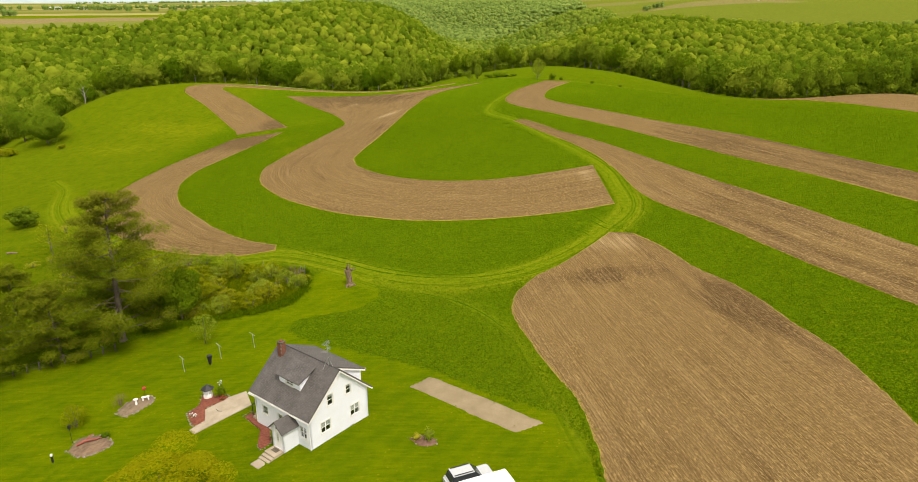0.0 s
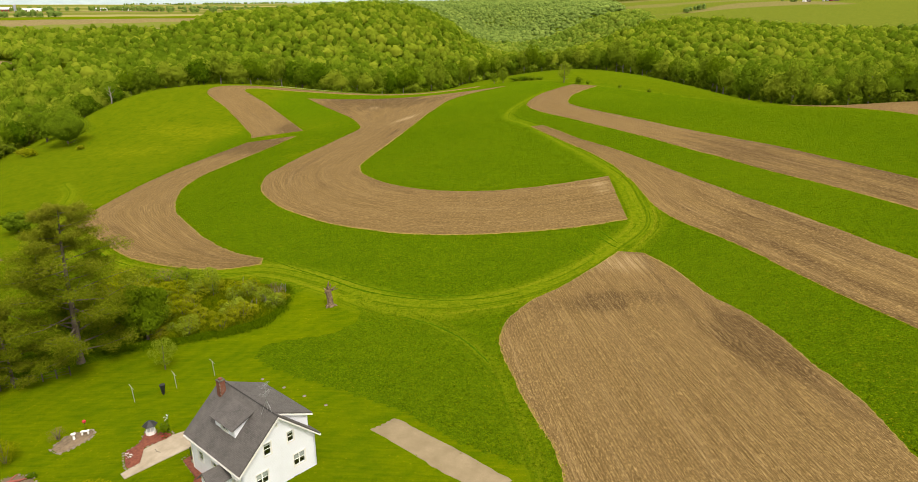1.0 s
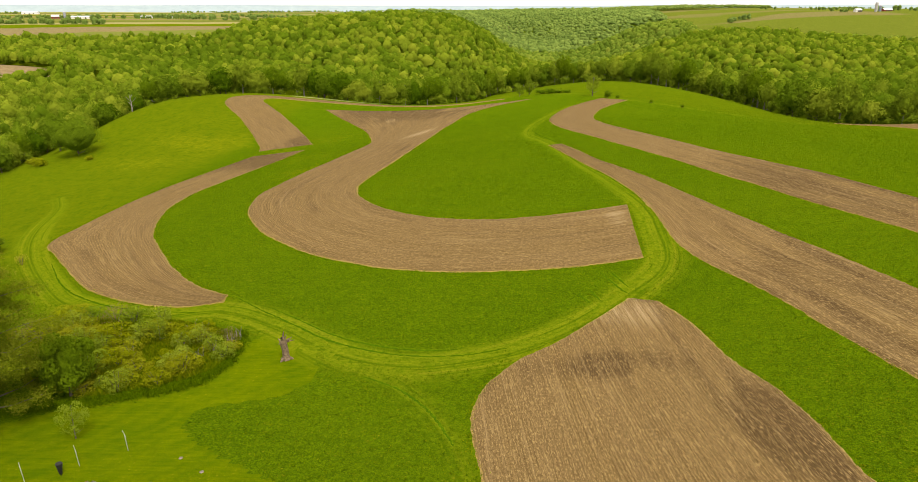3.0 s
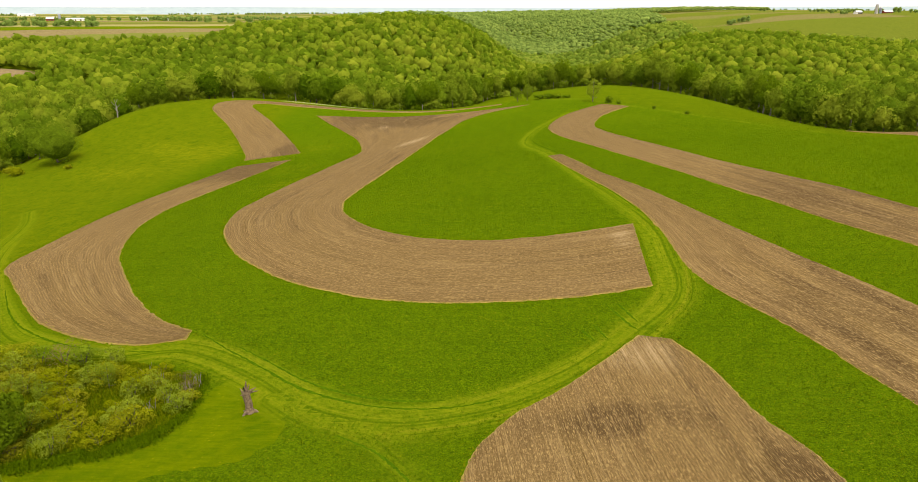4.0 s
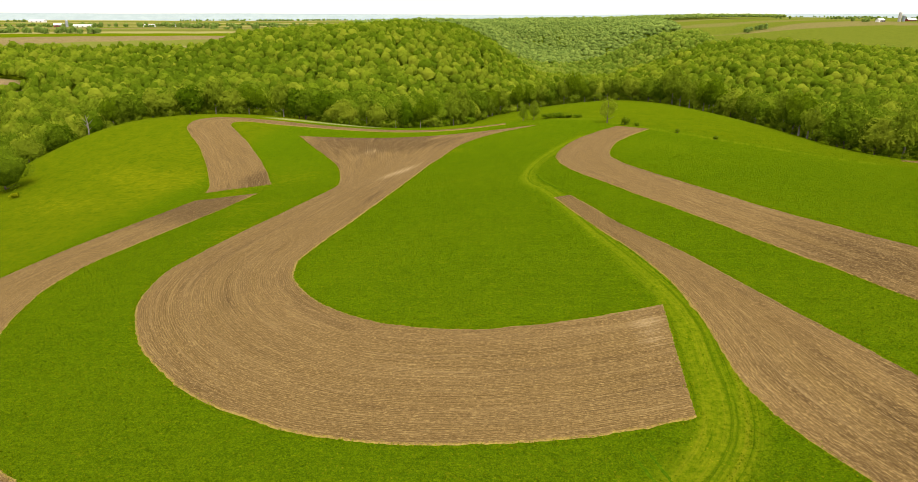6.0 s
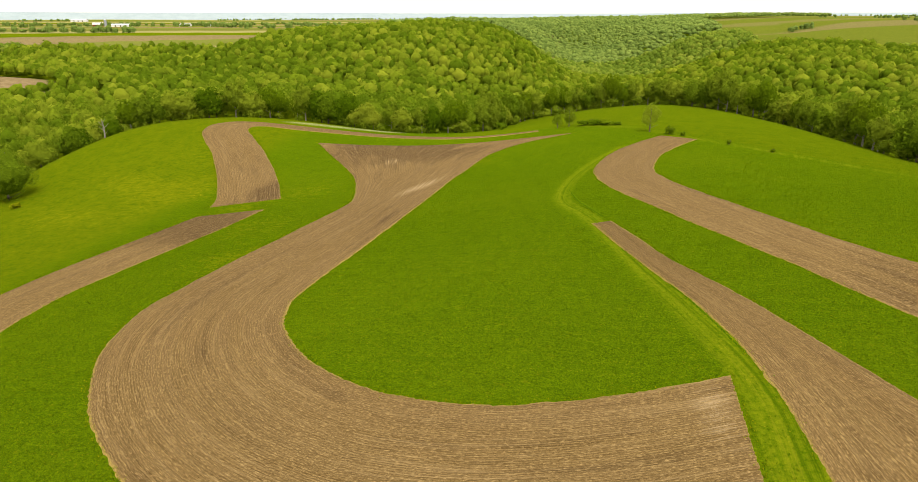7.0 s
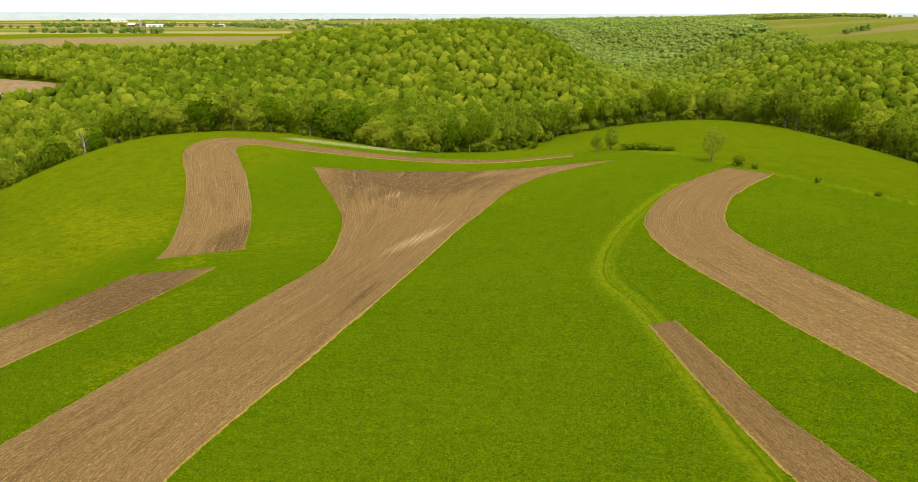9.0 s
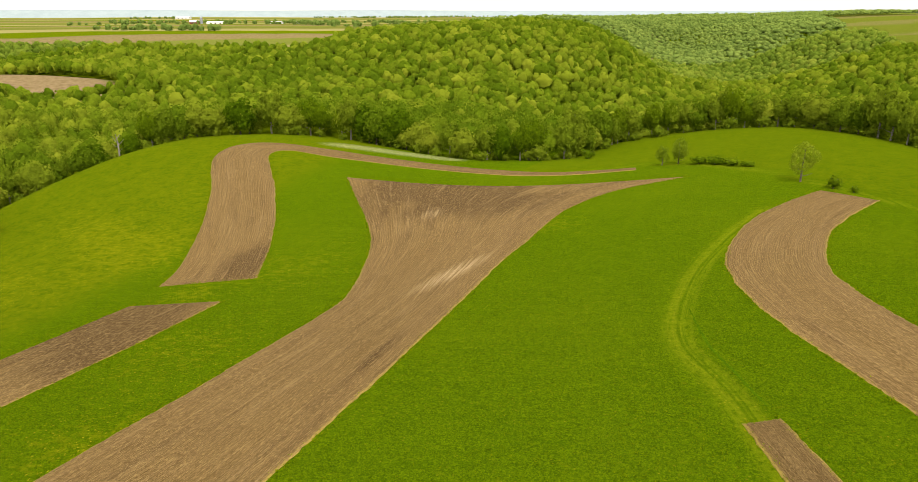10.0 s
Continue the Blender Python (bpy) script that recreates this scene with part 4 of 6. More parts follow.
tree("maple_tree", "leafy green maple tree behind the spruces", -50.0, 93.0, 7.5, 6.5, 22, OAK, leaves=1600, crown_low=0.02, leaf=0.08, tint=0.2)
tree("apple_tree", "small thin yellow-green tree on the lawn", -32.4, 82.8, 4.8, 3.6, 23, OAK, leaves=2200, crown_low=0.1, leaf=0.045, lumps=16, tint=0.6, girth=0.07, core=0)
tree("sapling", "slender light-green sapling in the rough scrub", -34.6, 104.8, 4.2, 2.8, 24, OAK, leaves=1400, crown_low=0.1, leaf=0.055, tint=0.55, girth=0.06, core=0)
tree("willow_tree", "yellow-green budding tree on the front lawn", -24.6, 48.7, 5.2, 11.6, 25, SPRING, leaves=60000, crown_low=0.08, leaf=0.017, lumps=40, tint=0.25, core=0)
tree("field_tree", "lone slim green tree on the grassy rise", 41.4, 322.5, 9.5, 6.2, 26, OAK, leaves=3600, crown_low=0.10, leaf=0.05, lumps=22, tint=0.75, core=0)
tree("field_tree", "small green tree on the field boundary", 10.9, 352.0, 5.8, 4.0, 27, OAK, leaves=3000, crown_low=0.08, leaf=0.055, lumps=16, tint=0.3, core=0, group="two small trees")
tree("field_tree", "small round green tree on the field boundary", 15.2, 352.0, 7.2, 5.2, 28, OAK, leaves=3600, crown_low=0.06, leaf=0.055, lumps=16, tint=0.3, core=0, group="two small trees")
tree("oak_tree", "big round leafy tree on the pasture slope", -160, 277, 16.5, 17.5, 29, OAK, leaves=11000, crown_low=0.0, leaf=0.032, lumps=34, tint=0.25)
tree("oak_tree", "round leafy tree standing behind the slope", -194, 333, 12.5, 13.5, 30, OAK, leaves=4200, crown_low=0.0, leaf=0.052, lumps=22, tint=0.5)
tree("oak_tree", "leafy green tree in the pasture hollow", -178, 292, 15.5, 14.5, 31, OAK, leaves=4200, crown_low=0.0, leaf=0.052, lumps=22, tint=0.12)
tree("hawthorn", "low dark-green spreading thorn tree in the pasture", -93.5, 146.5, 5.0, 7.0, 32, OAK, leaves=3000, crown_low=0.0, leaf=0.07, lumps=15, tint=0.1)
tree("thorn_tree", "thin half-bare grey-green tree in the pasture", -75, 124, 7.0, 5.0, 33, SCRUB, leaves=380, crown_low=0.2, leaf=0.06, tint=0.3, girth=0.12, core=0)
for x, y, hgt, wid, s in ((20.5, 349.5, 2.2, 6.0, 51), (24.5, 347.0, 2.4, 6.6, 52), (28.5, 344.0, 1.8, 6.0, 53), (32, 341.5, 1.3, 4.2, 54), (47.0, 316.5, 3.0, 3.6, 55), (50.5, 313.5, 1.6, 2.2, 56),
                            (62, 301, 1.4, 1.8, 57), (72, 292, 1.2, 1.8, 58), (-14, 395, 3.5, 5.5, 59)):
    bush("hedge_shrub", "low green shrub on the grassy field boundary", x, y, hgt, wid, s, MAPLE, 260, 0.25, group="shrubs on the field boundary")
for x, y, hgt, wid, s in ((-170, 268, 3.2, 6, 61), (-176, 272, 3.5, 6, 62), (-150, 268, 1.8, 3.5, 63), (-104, 128, 2.2, 4.5, 64), (-86, 112, 1.8, 4.0, 65), (-92, 120, 2.0, 5.0, 66), (-98, 105, 1.6, 3.6, 67), (-80, 101, 1.8, 4.2, 68)):
    bush("pasture_shrub", "rough green shrub in the brushy pasture", x, y, hgt, wid, s, SCRUB, 300, 0.2, group="pasture shrubs")
rs = random.Random(5)
SCRUB_PATCH = [(-24.5, 107.5), (-22.6, 102.5), (-23.8, 97.5), (-27.6, 94.2), (-35.2, 91.0), (-44, 92), (-58, 103), (-57, 110), (-45, 112), (-34.7, 111)]
n = 0
while n < 78:
    x, y = rs.uniform(-58, -23), rs.uniform(91, 112)
    if bool(inside(SCRUB_PATCH, np.array(x), np.array(y))):
        tall = rs.uniform(1.1, 2.7) * (1.25 if x < -40 else 1.0)
        if n % 3 == 1:
            bush("scrub_bush", "fresh green shrub among the scrub", x, y, tall * 1.1, tall * rs.uniform(1.1, 1.7) + 0.4, 400 + n, OAK, 1800, rs.uniform(0.3, 0.9), group="scrub patch", leaf=0.055, core=0)
        elif n % 7 == 3:
            bush("scrub_bush", "dry brownish scrub bush among green shoots", x, y, tall * 0.9, tall * rs.uniform(1.3, 1.9) + 0.3, 400 + n, DRY_SCRUB, 900, rs.uniform(0.2, 0.6), group="scrub patch", leaf=0.04, core=0)
        else:
            bush("scrub_bush", "fluffy yellow-green scrub bush in rough grass", x, y, tall, tall * rs.uniform(1.4, 2.2) + 0.4, 400 + n, SCRUB, 2200, rs.uniform(0.1, 0.4), group="scrub patch", leaf=0.05, core=0)
        n += 1


def dead_bush(x, y, seed):
    """A clump of bleached dead stems, upright and leaning."""
    r = random.Random(seed)
    tubes = []
    for k in range(9):
        a, l = r.uniform(0, 6.28), r.uniform(0.8, 2.0)
        dx, dy, ox, oy = math.cos(a) * l * r.uniform(0.1, 0.6), math.sin(a) * l * 0.4, r.uniform(-0.6, 0.6), r.uniform(-0.5, 0.5)
        tubes.append(tube([(ox, oy, -0.15), (ox + dx * 0.4, oy + dy * 0.4, l * 0.6), (ox + dx, oy + dy, l)], [0.03, 0.024, 0.008], 5))
    t = new("dead_bush", limbs("dead_bush", tubes, PALE_BARK))
    t.location = (x, y, ground_z(x, y))
    tagged(t, "bleached leafless dead bush in the scrub", "dead bush", "dead bushes in the scrub")


for k, (x, y) in enumerate(((-25.6, 101.6), (-24.7, 104.2), (-26.9, 100.2), (-24.2, 106.0), (-28.4, 105.5), (-31.5, 107.8), (-36.0, 99.5))):
    dead_bush(x, y, 900 + k)


def fallen_log(x, y, length, girth, turn, seed):
    t = new("fallen_log")
    t.matrix_world = pose(x, y, ground_z(x, y), 0, 0, turn)
    log = new("log", limbs("log", [tube([(-length / 2, 0, girth * 0.5), (-length * 0.1, 0.08, girth * 0.7), (length / 2, -0.05, girth * 0.6)], [girth, girth * 0.9, girth * 0.65], 9),
                                   tube([(0.1 * length, 0, girth), (0.2 * length, 0.3, girth * 2.4)], [girth * 0.4, girth * 0.12], 6)], DEAD_WOOD))
    log.parent = t
    tagged(t, "weathered fallen log lying in the brushy pasture", "log", "fallen logs")


fallen_log(-85.0, 127.7, 1.9, 0.2, 10, 1)
fallen_log(-64.6, 111.2, 1.4, 0.12, -15, 3)
for x, y, hgt, wid, s in ((-75.5, 118.3, 1.1, 3.0, 71), (-72.8, 119.6, 1.4, 2.2, 72), (-79.8, 138.2, 2.2, 2.6, 73), (-66.5, 112.0, 0.8, 2.6, 74), (-61.5, 104.5, 0.9, 3.0, 75)):
    bush("dry_bush", "dry russet-brown bush in the brushy pasture", x, y, hgt, wid, s, SCRUB, 420, 1.0, group="dry pasture bushes", leaf=0.07, core=0)


def dead_tree():
    r = random.Random(3)
    tubes = [tube([(0, 0, -0.4), (0.3, 0, 3), (0.1, 0.3, 7), (-0.4, 0.2, 10.5)], [0.42, 0.32, 0.22, 0.05], 7)]
    for i in range(7):
        z, a, l = 3.5 + i * 0.9, i * 2.3, r.uniform(1.6, 3.2)
        tubes.append(tube([(0.1, 0.2, z), (math.cos(a) * l * 0.5, math.sin(a) * l * 0.5, z + l * 0.35), (math.cos(a) * l, math.sin(a) * l, z + l * 0.9)], [0.13, 0.09, 0.03], 5))
    t = new("dead_tree", limbs("dead_tree", tubes, PALE_BARK))
    t.location = (-188, 366, ground_z(-188, 366))
    tagged(t, "bare bleached dead tree at the woods edge", "tree")


dead_tree()


def tree_stump():
    """A tall broken trunk with torn, weathered top and splayed splinters."""
    r = random.Random(17)
    v, f = tube([(0.05, 0, -0.3), (0.05, 0, 0.1), (0.0, 0, 0.5), (-0.05, 0.02, 1.2), (-0.14, 0, 2.0), (-0.22, 0, 2.6), (-0.2, 0, 3.1)], [0.72, 0.58, 0.44, 0.40, 0.40, 0.42, 0.30], 14)
    v = [(x * r.uniform(0.88, 1.12), y * r.uniform(0.88, 1.12), z + (r.uniform(-0.5, 0.45) if z > 3 else 0)) for x, y, z in v]
    tubes = [(v, f)]
    for base, tip, g in (((0.0, 0, 2.5), (0.95, 0.1, 3.15), 0.17), ((0.1, 0.1, 2.4), (1.25, -0.1, 2.85), 0.13), ((-0.3, 0, 2.3), (-0.85, 0.1, 2.9), 0.18), ((-0.25, 0.1, 2.8), (-0.05, 0, 3.95), 0.16),
                         ((-0.05, -0.1, 2.8), (0.25, 0, 3.6), 0.12), ((-0.4, 0, 2.2), (-0.8, -0.2, 2.2), 0.14), ((0.25, -0.2, 0.8), (0.42, -0.3, 1.7), 0.12), ((0.3, 0, 0.2), (1.0, 0.15, -0.05), 0.26), ((-0.2, -0.3, 0.2), (-0.55, -0.8, -0.05), 0.24), ((-0.3, 0.1, 0.2), (-0.85, 0.3, -0.05), 0.2)):
        mid = tuple((a + b) / 2 + r.uniform(-0.08, 0.08) for a, b in zip(base, tip))
        tubes.append(tube([base, mid, tip], [g, g * 0.7, g * 0.2], 7))
    t = new("tree_stump", limbs("tree_stump", tubes, DEAD_WOOD))
    t.location = (-15.6, 100.6, ground_z(-15.6, 100.6))
    tagged(t, "tall broken grey-brown tree stump with a splintered top", "tree stump")


tree_stump()

# ---- materials of the yard ----
CONCRETE = plain("concrete", (0.26, 0.215, 0.15), (0.40, 0.34, 0.26), 1.2, 0.9)
STONE = plain("field_stone", (0.11, 0.085, 0.06), (0.33, 0.27, 0.20), 0.4, 0.85, 0.01)
MULCH = plain("red_mulch", (0.11, 0.030, 0.018), (0.26, 0.085, 0.05), 0.25, 0.95, 0.03)
WHITE = plain("white_paint", (0.70, 0.70, 0.68), (0.82, 0.82, 0.80), 0.8, 0.5)
BLACK = plain("black_metal", (0.012, 0.012, 0.013), (0.03, 0.03, 0.03), 0.5, 0.5)
GREY_METAL = plain("grey_metal", (0.30, 0.31, 0.32), (0.46, 0.47, 0.48), 0.5, 0.4, metal=0.8)
FENCE_WOOD = plain("fence_wood", (0.05, 0.042, 0.030), (0.13, 0.11, 0.08), 0.4, 0.9, 0.01)
PALE_POST = plain("pale_pole", (0.30, 0.31, 0.24), (0.44, 0.45, 0.36), 0.5, 0.6)
RED = plain("red_petals", (0.30, 0.02, 0.02), (0.55, 0.05, 0.05), 0.1, 0.6)
BRICK = plain("chimney_brick", (0.11, 0.042, 0.026), (0.24, 0.095, 0.060), 0.3, 0.9, 0.01)
DARK_ROOM = plain("dim_interior", (0.03, 0.03, 0.028), (0.06, 0.055, 0.05), 1.0, 0.9)
CURTAIN = plain("curtain", (0.32, 0.34, 0.32), (0.5, 0.51, 0.48), 0.3, 0.9)


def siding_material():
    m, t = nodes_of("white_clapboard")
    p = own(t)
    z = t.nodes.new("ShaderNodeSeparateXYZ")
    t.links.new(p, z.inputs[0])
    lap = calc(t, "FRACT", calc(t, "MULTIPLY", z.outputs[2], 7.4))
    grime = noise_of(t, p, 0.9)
    # blue put into the white offsets the warm light and lawn bounce
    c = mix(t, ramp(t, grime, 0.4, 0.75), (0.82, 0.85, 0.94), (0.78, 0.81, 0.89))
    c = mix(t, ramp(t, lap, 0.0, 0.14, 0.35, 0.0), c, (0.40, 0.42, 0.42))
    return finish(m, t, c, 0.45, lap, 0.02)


def shingle_material():
    m, t = nodes_of("grey_shingles")
    p = t.nodes.new("ShaderNodeTexCoord").outputs["UV"]
    b = t.nodes.new("ShaderNodeTexBrick")
    for k, v in (("Scale", 1.0), ("Brick Width", 0.25), ("Row Height", 0.13), ("Mortar Size", 0.012), ("Bias", 0.0)):
        b.inputs[k].default_value = v
    b.inputs["Color1"].default_value, b.inputs["Color2"].default_value, b.inputs["Mortar"].default_value = rgb((0.060, 0.055, 0.052)), rgb((0.098, 0.090, 0.086)), rgb((0.040, 0.037, 0.036))
    t.links.new(p, b.inputs["Vector"])
    stain = noise_of(t, own(t), 0.8)
    c = mix(t, ramp(t, stain, 0.35, 0.7, 0.0, 0.5), b.outputs["Color"], (0.125, 0.115, 0.108))
    return finish(m, t, c, 0.7, b.outputs["Fac"], -0.01, spec=0.35)


def glass_material():
    m, t = nodes_of("window_glass")
    b = add(t, "ShaderNodeBsdfPrincipled", Roughness=0.03)
    b.inputs["Base Color"].default_value = rgb((0.8, 0.85, 0.85))
    b.inputs["Transmission Weight"].default_value = 1.0
    o = t.nodes.new("ShaderNodeOutputMaterial")
    t.links.new(b.outputs[0], o.inputs[0])
    return m


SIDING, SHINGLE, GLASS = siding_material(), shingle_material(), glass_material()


def box(bm, x0, x1, y0, y1, z0, z1):
    v = [bm.verts.new(p) for p in ((x0, y0, z0), (x1, y0, z0), (x1, y1, z0), (x0, y1, z0), (x0, y0, z1), (x1, y0, z1), (x1, y1, z1), (x0, y1, z1))]
    for q in ((3, 2, 1, 0), (4, 5, 6, 7), (0, 1, 5, 4), (1, 2, 6, 5), (2, 3, 7, 6), (3, 0, 4, 7)):
        bm.faces.new([v[i] for i in q])


def boxes(*list_of):
    bm = bmesh.new()
    for b in list_of:
        box(bm, *b)
    return bm


def part(name, bm, material, parent, label="", bevel=0.0):
    if bevel:
        bmesh.ops.bevel(bm, geom=bm.edges[:], offset=bevel, segments=2, affect="EDGES", clamp_overlap=True)
    me = bpy.data.meshes.new(name)
    bm.to_mesh(me)
    bm.free()
    me.materials.append(material)
    ob = new(name, me)
    ob.parent = parent
    return tagged(ob, label)


def tubes_part(name, tubes, material, parent, label=""):
    ob = new(name, limbs(name, tubes, material))
    ob.parent = parent
    return tagged(ob, label)


def slab(bm, ring, thick):
    """A flat plate from a ring of points, thick metres deep along its normal."""
    top = [Vector(p) for p in ring]
    nrm = (top[1] - top[0]).cross(top[2] - top[0]).normalized()
    a = [bm.verts.new(p) for p in top]
    b = [bm.verts.new(p - nrm * thick) for p in top]
    bm.faces.new(a)
    bm.faces.new(b[::-1])
    for i in range(len(a)):
        j = (i + 1) % len(a)
        bm.faces.new((a[j], a[i], b[i], b[j]))


def roof_part(name, rings, thick, parent, label=""):
    """Shingled plates with UVs in metres: along the eave and up the slope."""
    bm = bmesh.new()
    for ring in rings:
        slab(bm, ring, thick)
    uv = bm.loops.layers.uv.new("UVMap")
    for f in bm.faces:
        n = f.normal if f.normal.length else Vector((0, 0, 1))
        f.normal_update()
        n = f.normal
        e = Vector((0, 0, 1)).cross(n)
        e = e.normalized() if e.length > 0.01 else Vector((1, 0, 0))
        u = n.cross(e)
        for l in f.loops:
            l[uv].uv = (l.vert.co.dot(e), l.vert.co.dot(u))
    return part(name, bm, SHINGLE, parent, label)


def wall_bm(length, top, holes, thick, axis):
    """A wall from x=0 to length with its top edge top(x) and through-going openings (x0, x1, z0, z1); axis maps (along, out, up) to the house."""
    xs = sorted({0.0, length, *[k for k in top[0]], *[h[0] for h in holes], *[h[1] for h in holes]})
    height = lambda x: float(np.interp(x, top[0], top[1]))
    bm = bmesh.new()
    for a, b in zip(xs, xs[1:]):
        cuts = sorted((h[2], h[3]) for h in holes if h[0] <= a + 1e-6 and h[1] >= b - 1e-6)
        z = -0.5
        spans = []
        for lo, hi in cuts:
            spans.append((z, lo, lo))
            z = hi
        spans.append((z, height(a), height(b)))
        for z0, za, zb in spans:
            v = [bm.verts.new(axis(*p)) for p in ((a, 0, z0), (b, 0, z0), (b, 0, zb), (a, 0, za), (a, thick, z0), (b, thick, z0), (b, thick, zb), (a, thick, za))]
            for q in ((0, 1, 2, 3), (7, 6, 5, 4), (0, 4, 5, 1), (1, 5, 6, 2), (2, 6, 7, 3), (3, 7, 4, 0)):
                bm.faces.new([v[i] for i in q])
    bmesh.ops.recalc_face_normals(bm, faces=bm.faces)
    return bm


def window(parent, axis, x0, x1, z0, z1, curtain=0.5, sashes=1):
    """A double-hung window in an opening: trim and sashes, panes, half-drawn curtain behind."""
    w = new("window")
    w.parent = parent
    ob = []

    def piece(name, rects, d0, d1, mat, label=""):
        bm = bmesh.new()
        for a, b, c, d in rects:
            v = [bm.verts.new(axis(*p)) for p in ((a, d0, c), (b, d0, c), (b, d0, d), (a, d0, d), (a, d1, c), (b, d1, c), (b, d1, d), (a, d1, d))]
            for q in ((0, 1, 2, 3), (7, 6, 5, 4), (0, 4, 5, 1), (1, 5, 6, 2), (2, 6, 7, 3), (3, 7, 4, 0)):
                bm.faces.new([v[i] for i in q])
        bmesh.ops.recalc_face_normals(bm, faces=bm.faces)
        return part(name, bm, mat, w, label)

    t = 0.09
    piece("window_frame", [(x0 - t, x0, z0 - t, z1 + t), (x1, x1 + t, z0 - t, z1 + t), (x0, x1, z1, z1 + t), (x0, x1, z0 - t, z0)], -0.03, 0.05, WHITE, "white window trim")
    step = (x1 - x0) / sashes
    for i in range(sashes):
        a, b = x0 + i * step, x0 + (i + 1) * step
        zm, s = (z0 + z1) / 2, 0.045
        piece("sash", [(a, a + s, z0, z1), (b - s, b, z0, z1), (a + s, b - s, z0, z0 + s), (a + s, b - s, z1 - s, z1), (a + s, b - s, zm - s / 2, zm + s / 2)], 0.05, 0.085, WHITE)
        piece("pane", [(a + s, b - s, z0 + s, z1 - s)], 0.066, 0.072, GLASS, "dark reflecting glass").visible_shadow = False
        if curtain:
            piece("curtain", [(a + 0.02, b - 0.02, z1 - (z1 - z0) * curtain, z1)], 0.14, 0.16, CURTAIN, "pale half-drawn curtain")
    return w


def farmhouse():
    h = new("farmhouse")
    h.matrix_world = pose(-13.37, 56.3, 0.66, 0, 0, 50.5)
    tagged(h, "white clapboard farmhouse with a steep grey shingle roof and dormers", "house")
    D, L, E0, RZ, EB = 7.6, 8.5, 3.85, 7.3, 3.8
    RX = 3.85
    south = lambda a, d, z: (a, d, z + 0.35)
    west = lambda a, d, z: (d, a, z + 0.35)
    north = lambda a, d, z: (a, L - d, z + 0.35)
    east = lambda a, d, z: (D - d, a, z + 0.35)
    gtop = ([0, RX, D], [E0 - 0.42, RZ - 0.45, EB - 0.42])
    sw = [(1.35, 2.55, 0.95, 2.15, 2), (5.2, 6.4, 0.95, 2.15, 2), (2.35, 3.05, 3.55, 4.75, 1), (4.75, 5.4, 3.7, 4.75, 1)]
    vent = (3.72, 3.98, 5.75, 6.2)
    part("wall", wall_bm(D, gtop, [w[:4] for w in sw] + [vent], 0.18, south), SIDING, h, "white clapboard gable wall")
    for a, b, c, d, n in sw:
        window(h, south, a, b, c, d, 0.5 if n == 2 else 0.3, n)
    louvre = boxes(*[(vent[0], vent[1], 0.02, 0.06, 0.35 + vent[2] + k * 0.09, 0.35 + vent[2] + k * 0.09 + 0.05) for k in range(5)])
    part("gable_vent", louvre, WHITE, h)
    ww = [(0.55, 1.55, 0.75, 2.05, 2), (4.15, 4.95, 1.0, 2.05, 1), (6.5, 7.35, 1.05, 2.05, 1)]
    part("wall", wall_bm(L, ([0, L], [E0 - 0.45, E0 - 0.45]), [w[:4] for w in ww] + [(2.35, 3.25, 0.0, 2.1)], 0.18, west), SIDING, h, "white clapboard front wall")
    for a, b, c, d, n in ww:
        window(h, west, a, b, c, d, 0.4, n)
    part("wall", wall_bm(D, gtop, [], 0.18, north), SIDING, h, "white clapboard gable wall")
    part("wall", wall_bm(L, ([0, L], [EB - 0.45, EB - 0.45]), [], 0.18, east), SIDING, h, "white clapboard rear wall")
    part("foundation", boxes((0.04, D - 0.04, 0.04, L - 0.04, -0.9, 0.35)), CONCRETE, h, "grey concrete foundation")
    part("basement_window", boxes((5.0, 5.55, 0.0, 0.05, 0.02, 0.28)), BLACK, h, "small dark basement window")
    part("interior", boxes((0.5, D - 0.5, 0.5, L - 0.5, 0.36, 0.40), (0.4, D - 0.4, 0.4, L - 0.4, 3.0, 3.1), (3.8, 3.9, 0.3, L - 0.3, 0.4, 3.0)), DARK_ROOM, h)
    o = 0.35
    s0 = (RZ - E0) / RX
    sb = (RZ - EB) / (D - RX)
    roof_part("roof", [[(-o, -o, E0 - o * s0), (RX, -o, RZ), (RX, L + o, RZ), (-o, L + o, E0 - o * s0)][::-1]], 0.14, h, "weathered grey shingle roof slope")
    roof_part("roof", [[(RX, -o, RZ), (D + o, -o, EB - o * sb), (D + o, L + o, EB - o * sb), (RX, L + o, RZ)][::-1]], 0.14, h, "grey shingle roof slope")
    ridge = bmesh.new()
    slab(ridge, [(RX - 0.2, -o, RZ - 0.14), (RX, -o, RZ + 0.06), (RX, L + o, RZ + 0.06), (RX - 0.2, L + o, RZ - 0.14)][::-1], 0.03)
    slab(ridge, [(RX, -o, RZ + 0.06), (RX + 0.2, -o, RZ - 0.14), (RX + 0.2, L + o, RZ - 0.14), (RX, L + o, RZ + 0.06)][::-1], 0.03)
    part("ridge_cap", ridge, BLACK, h, "dark ridge shingles")
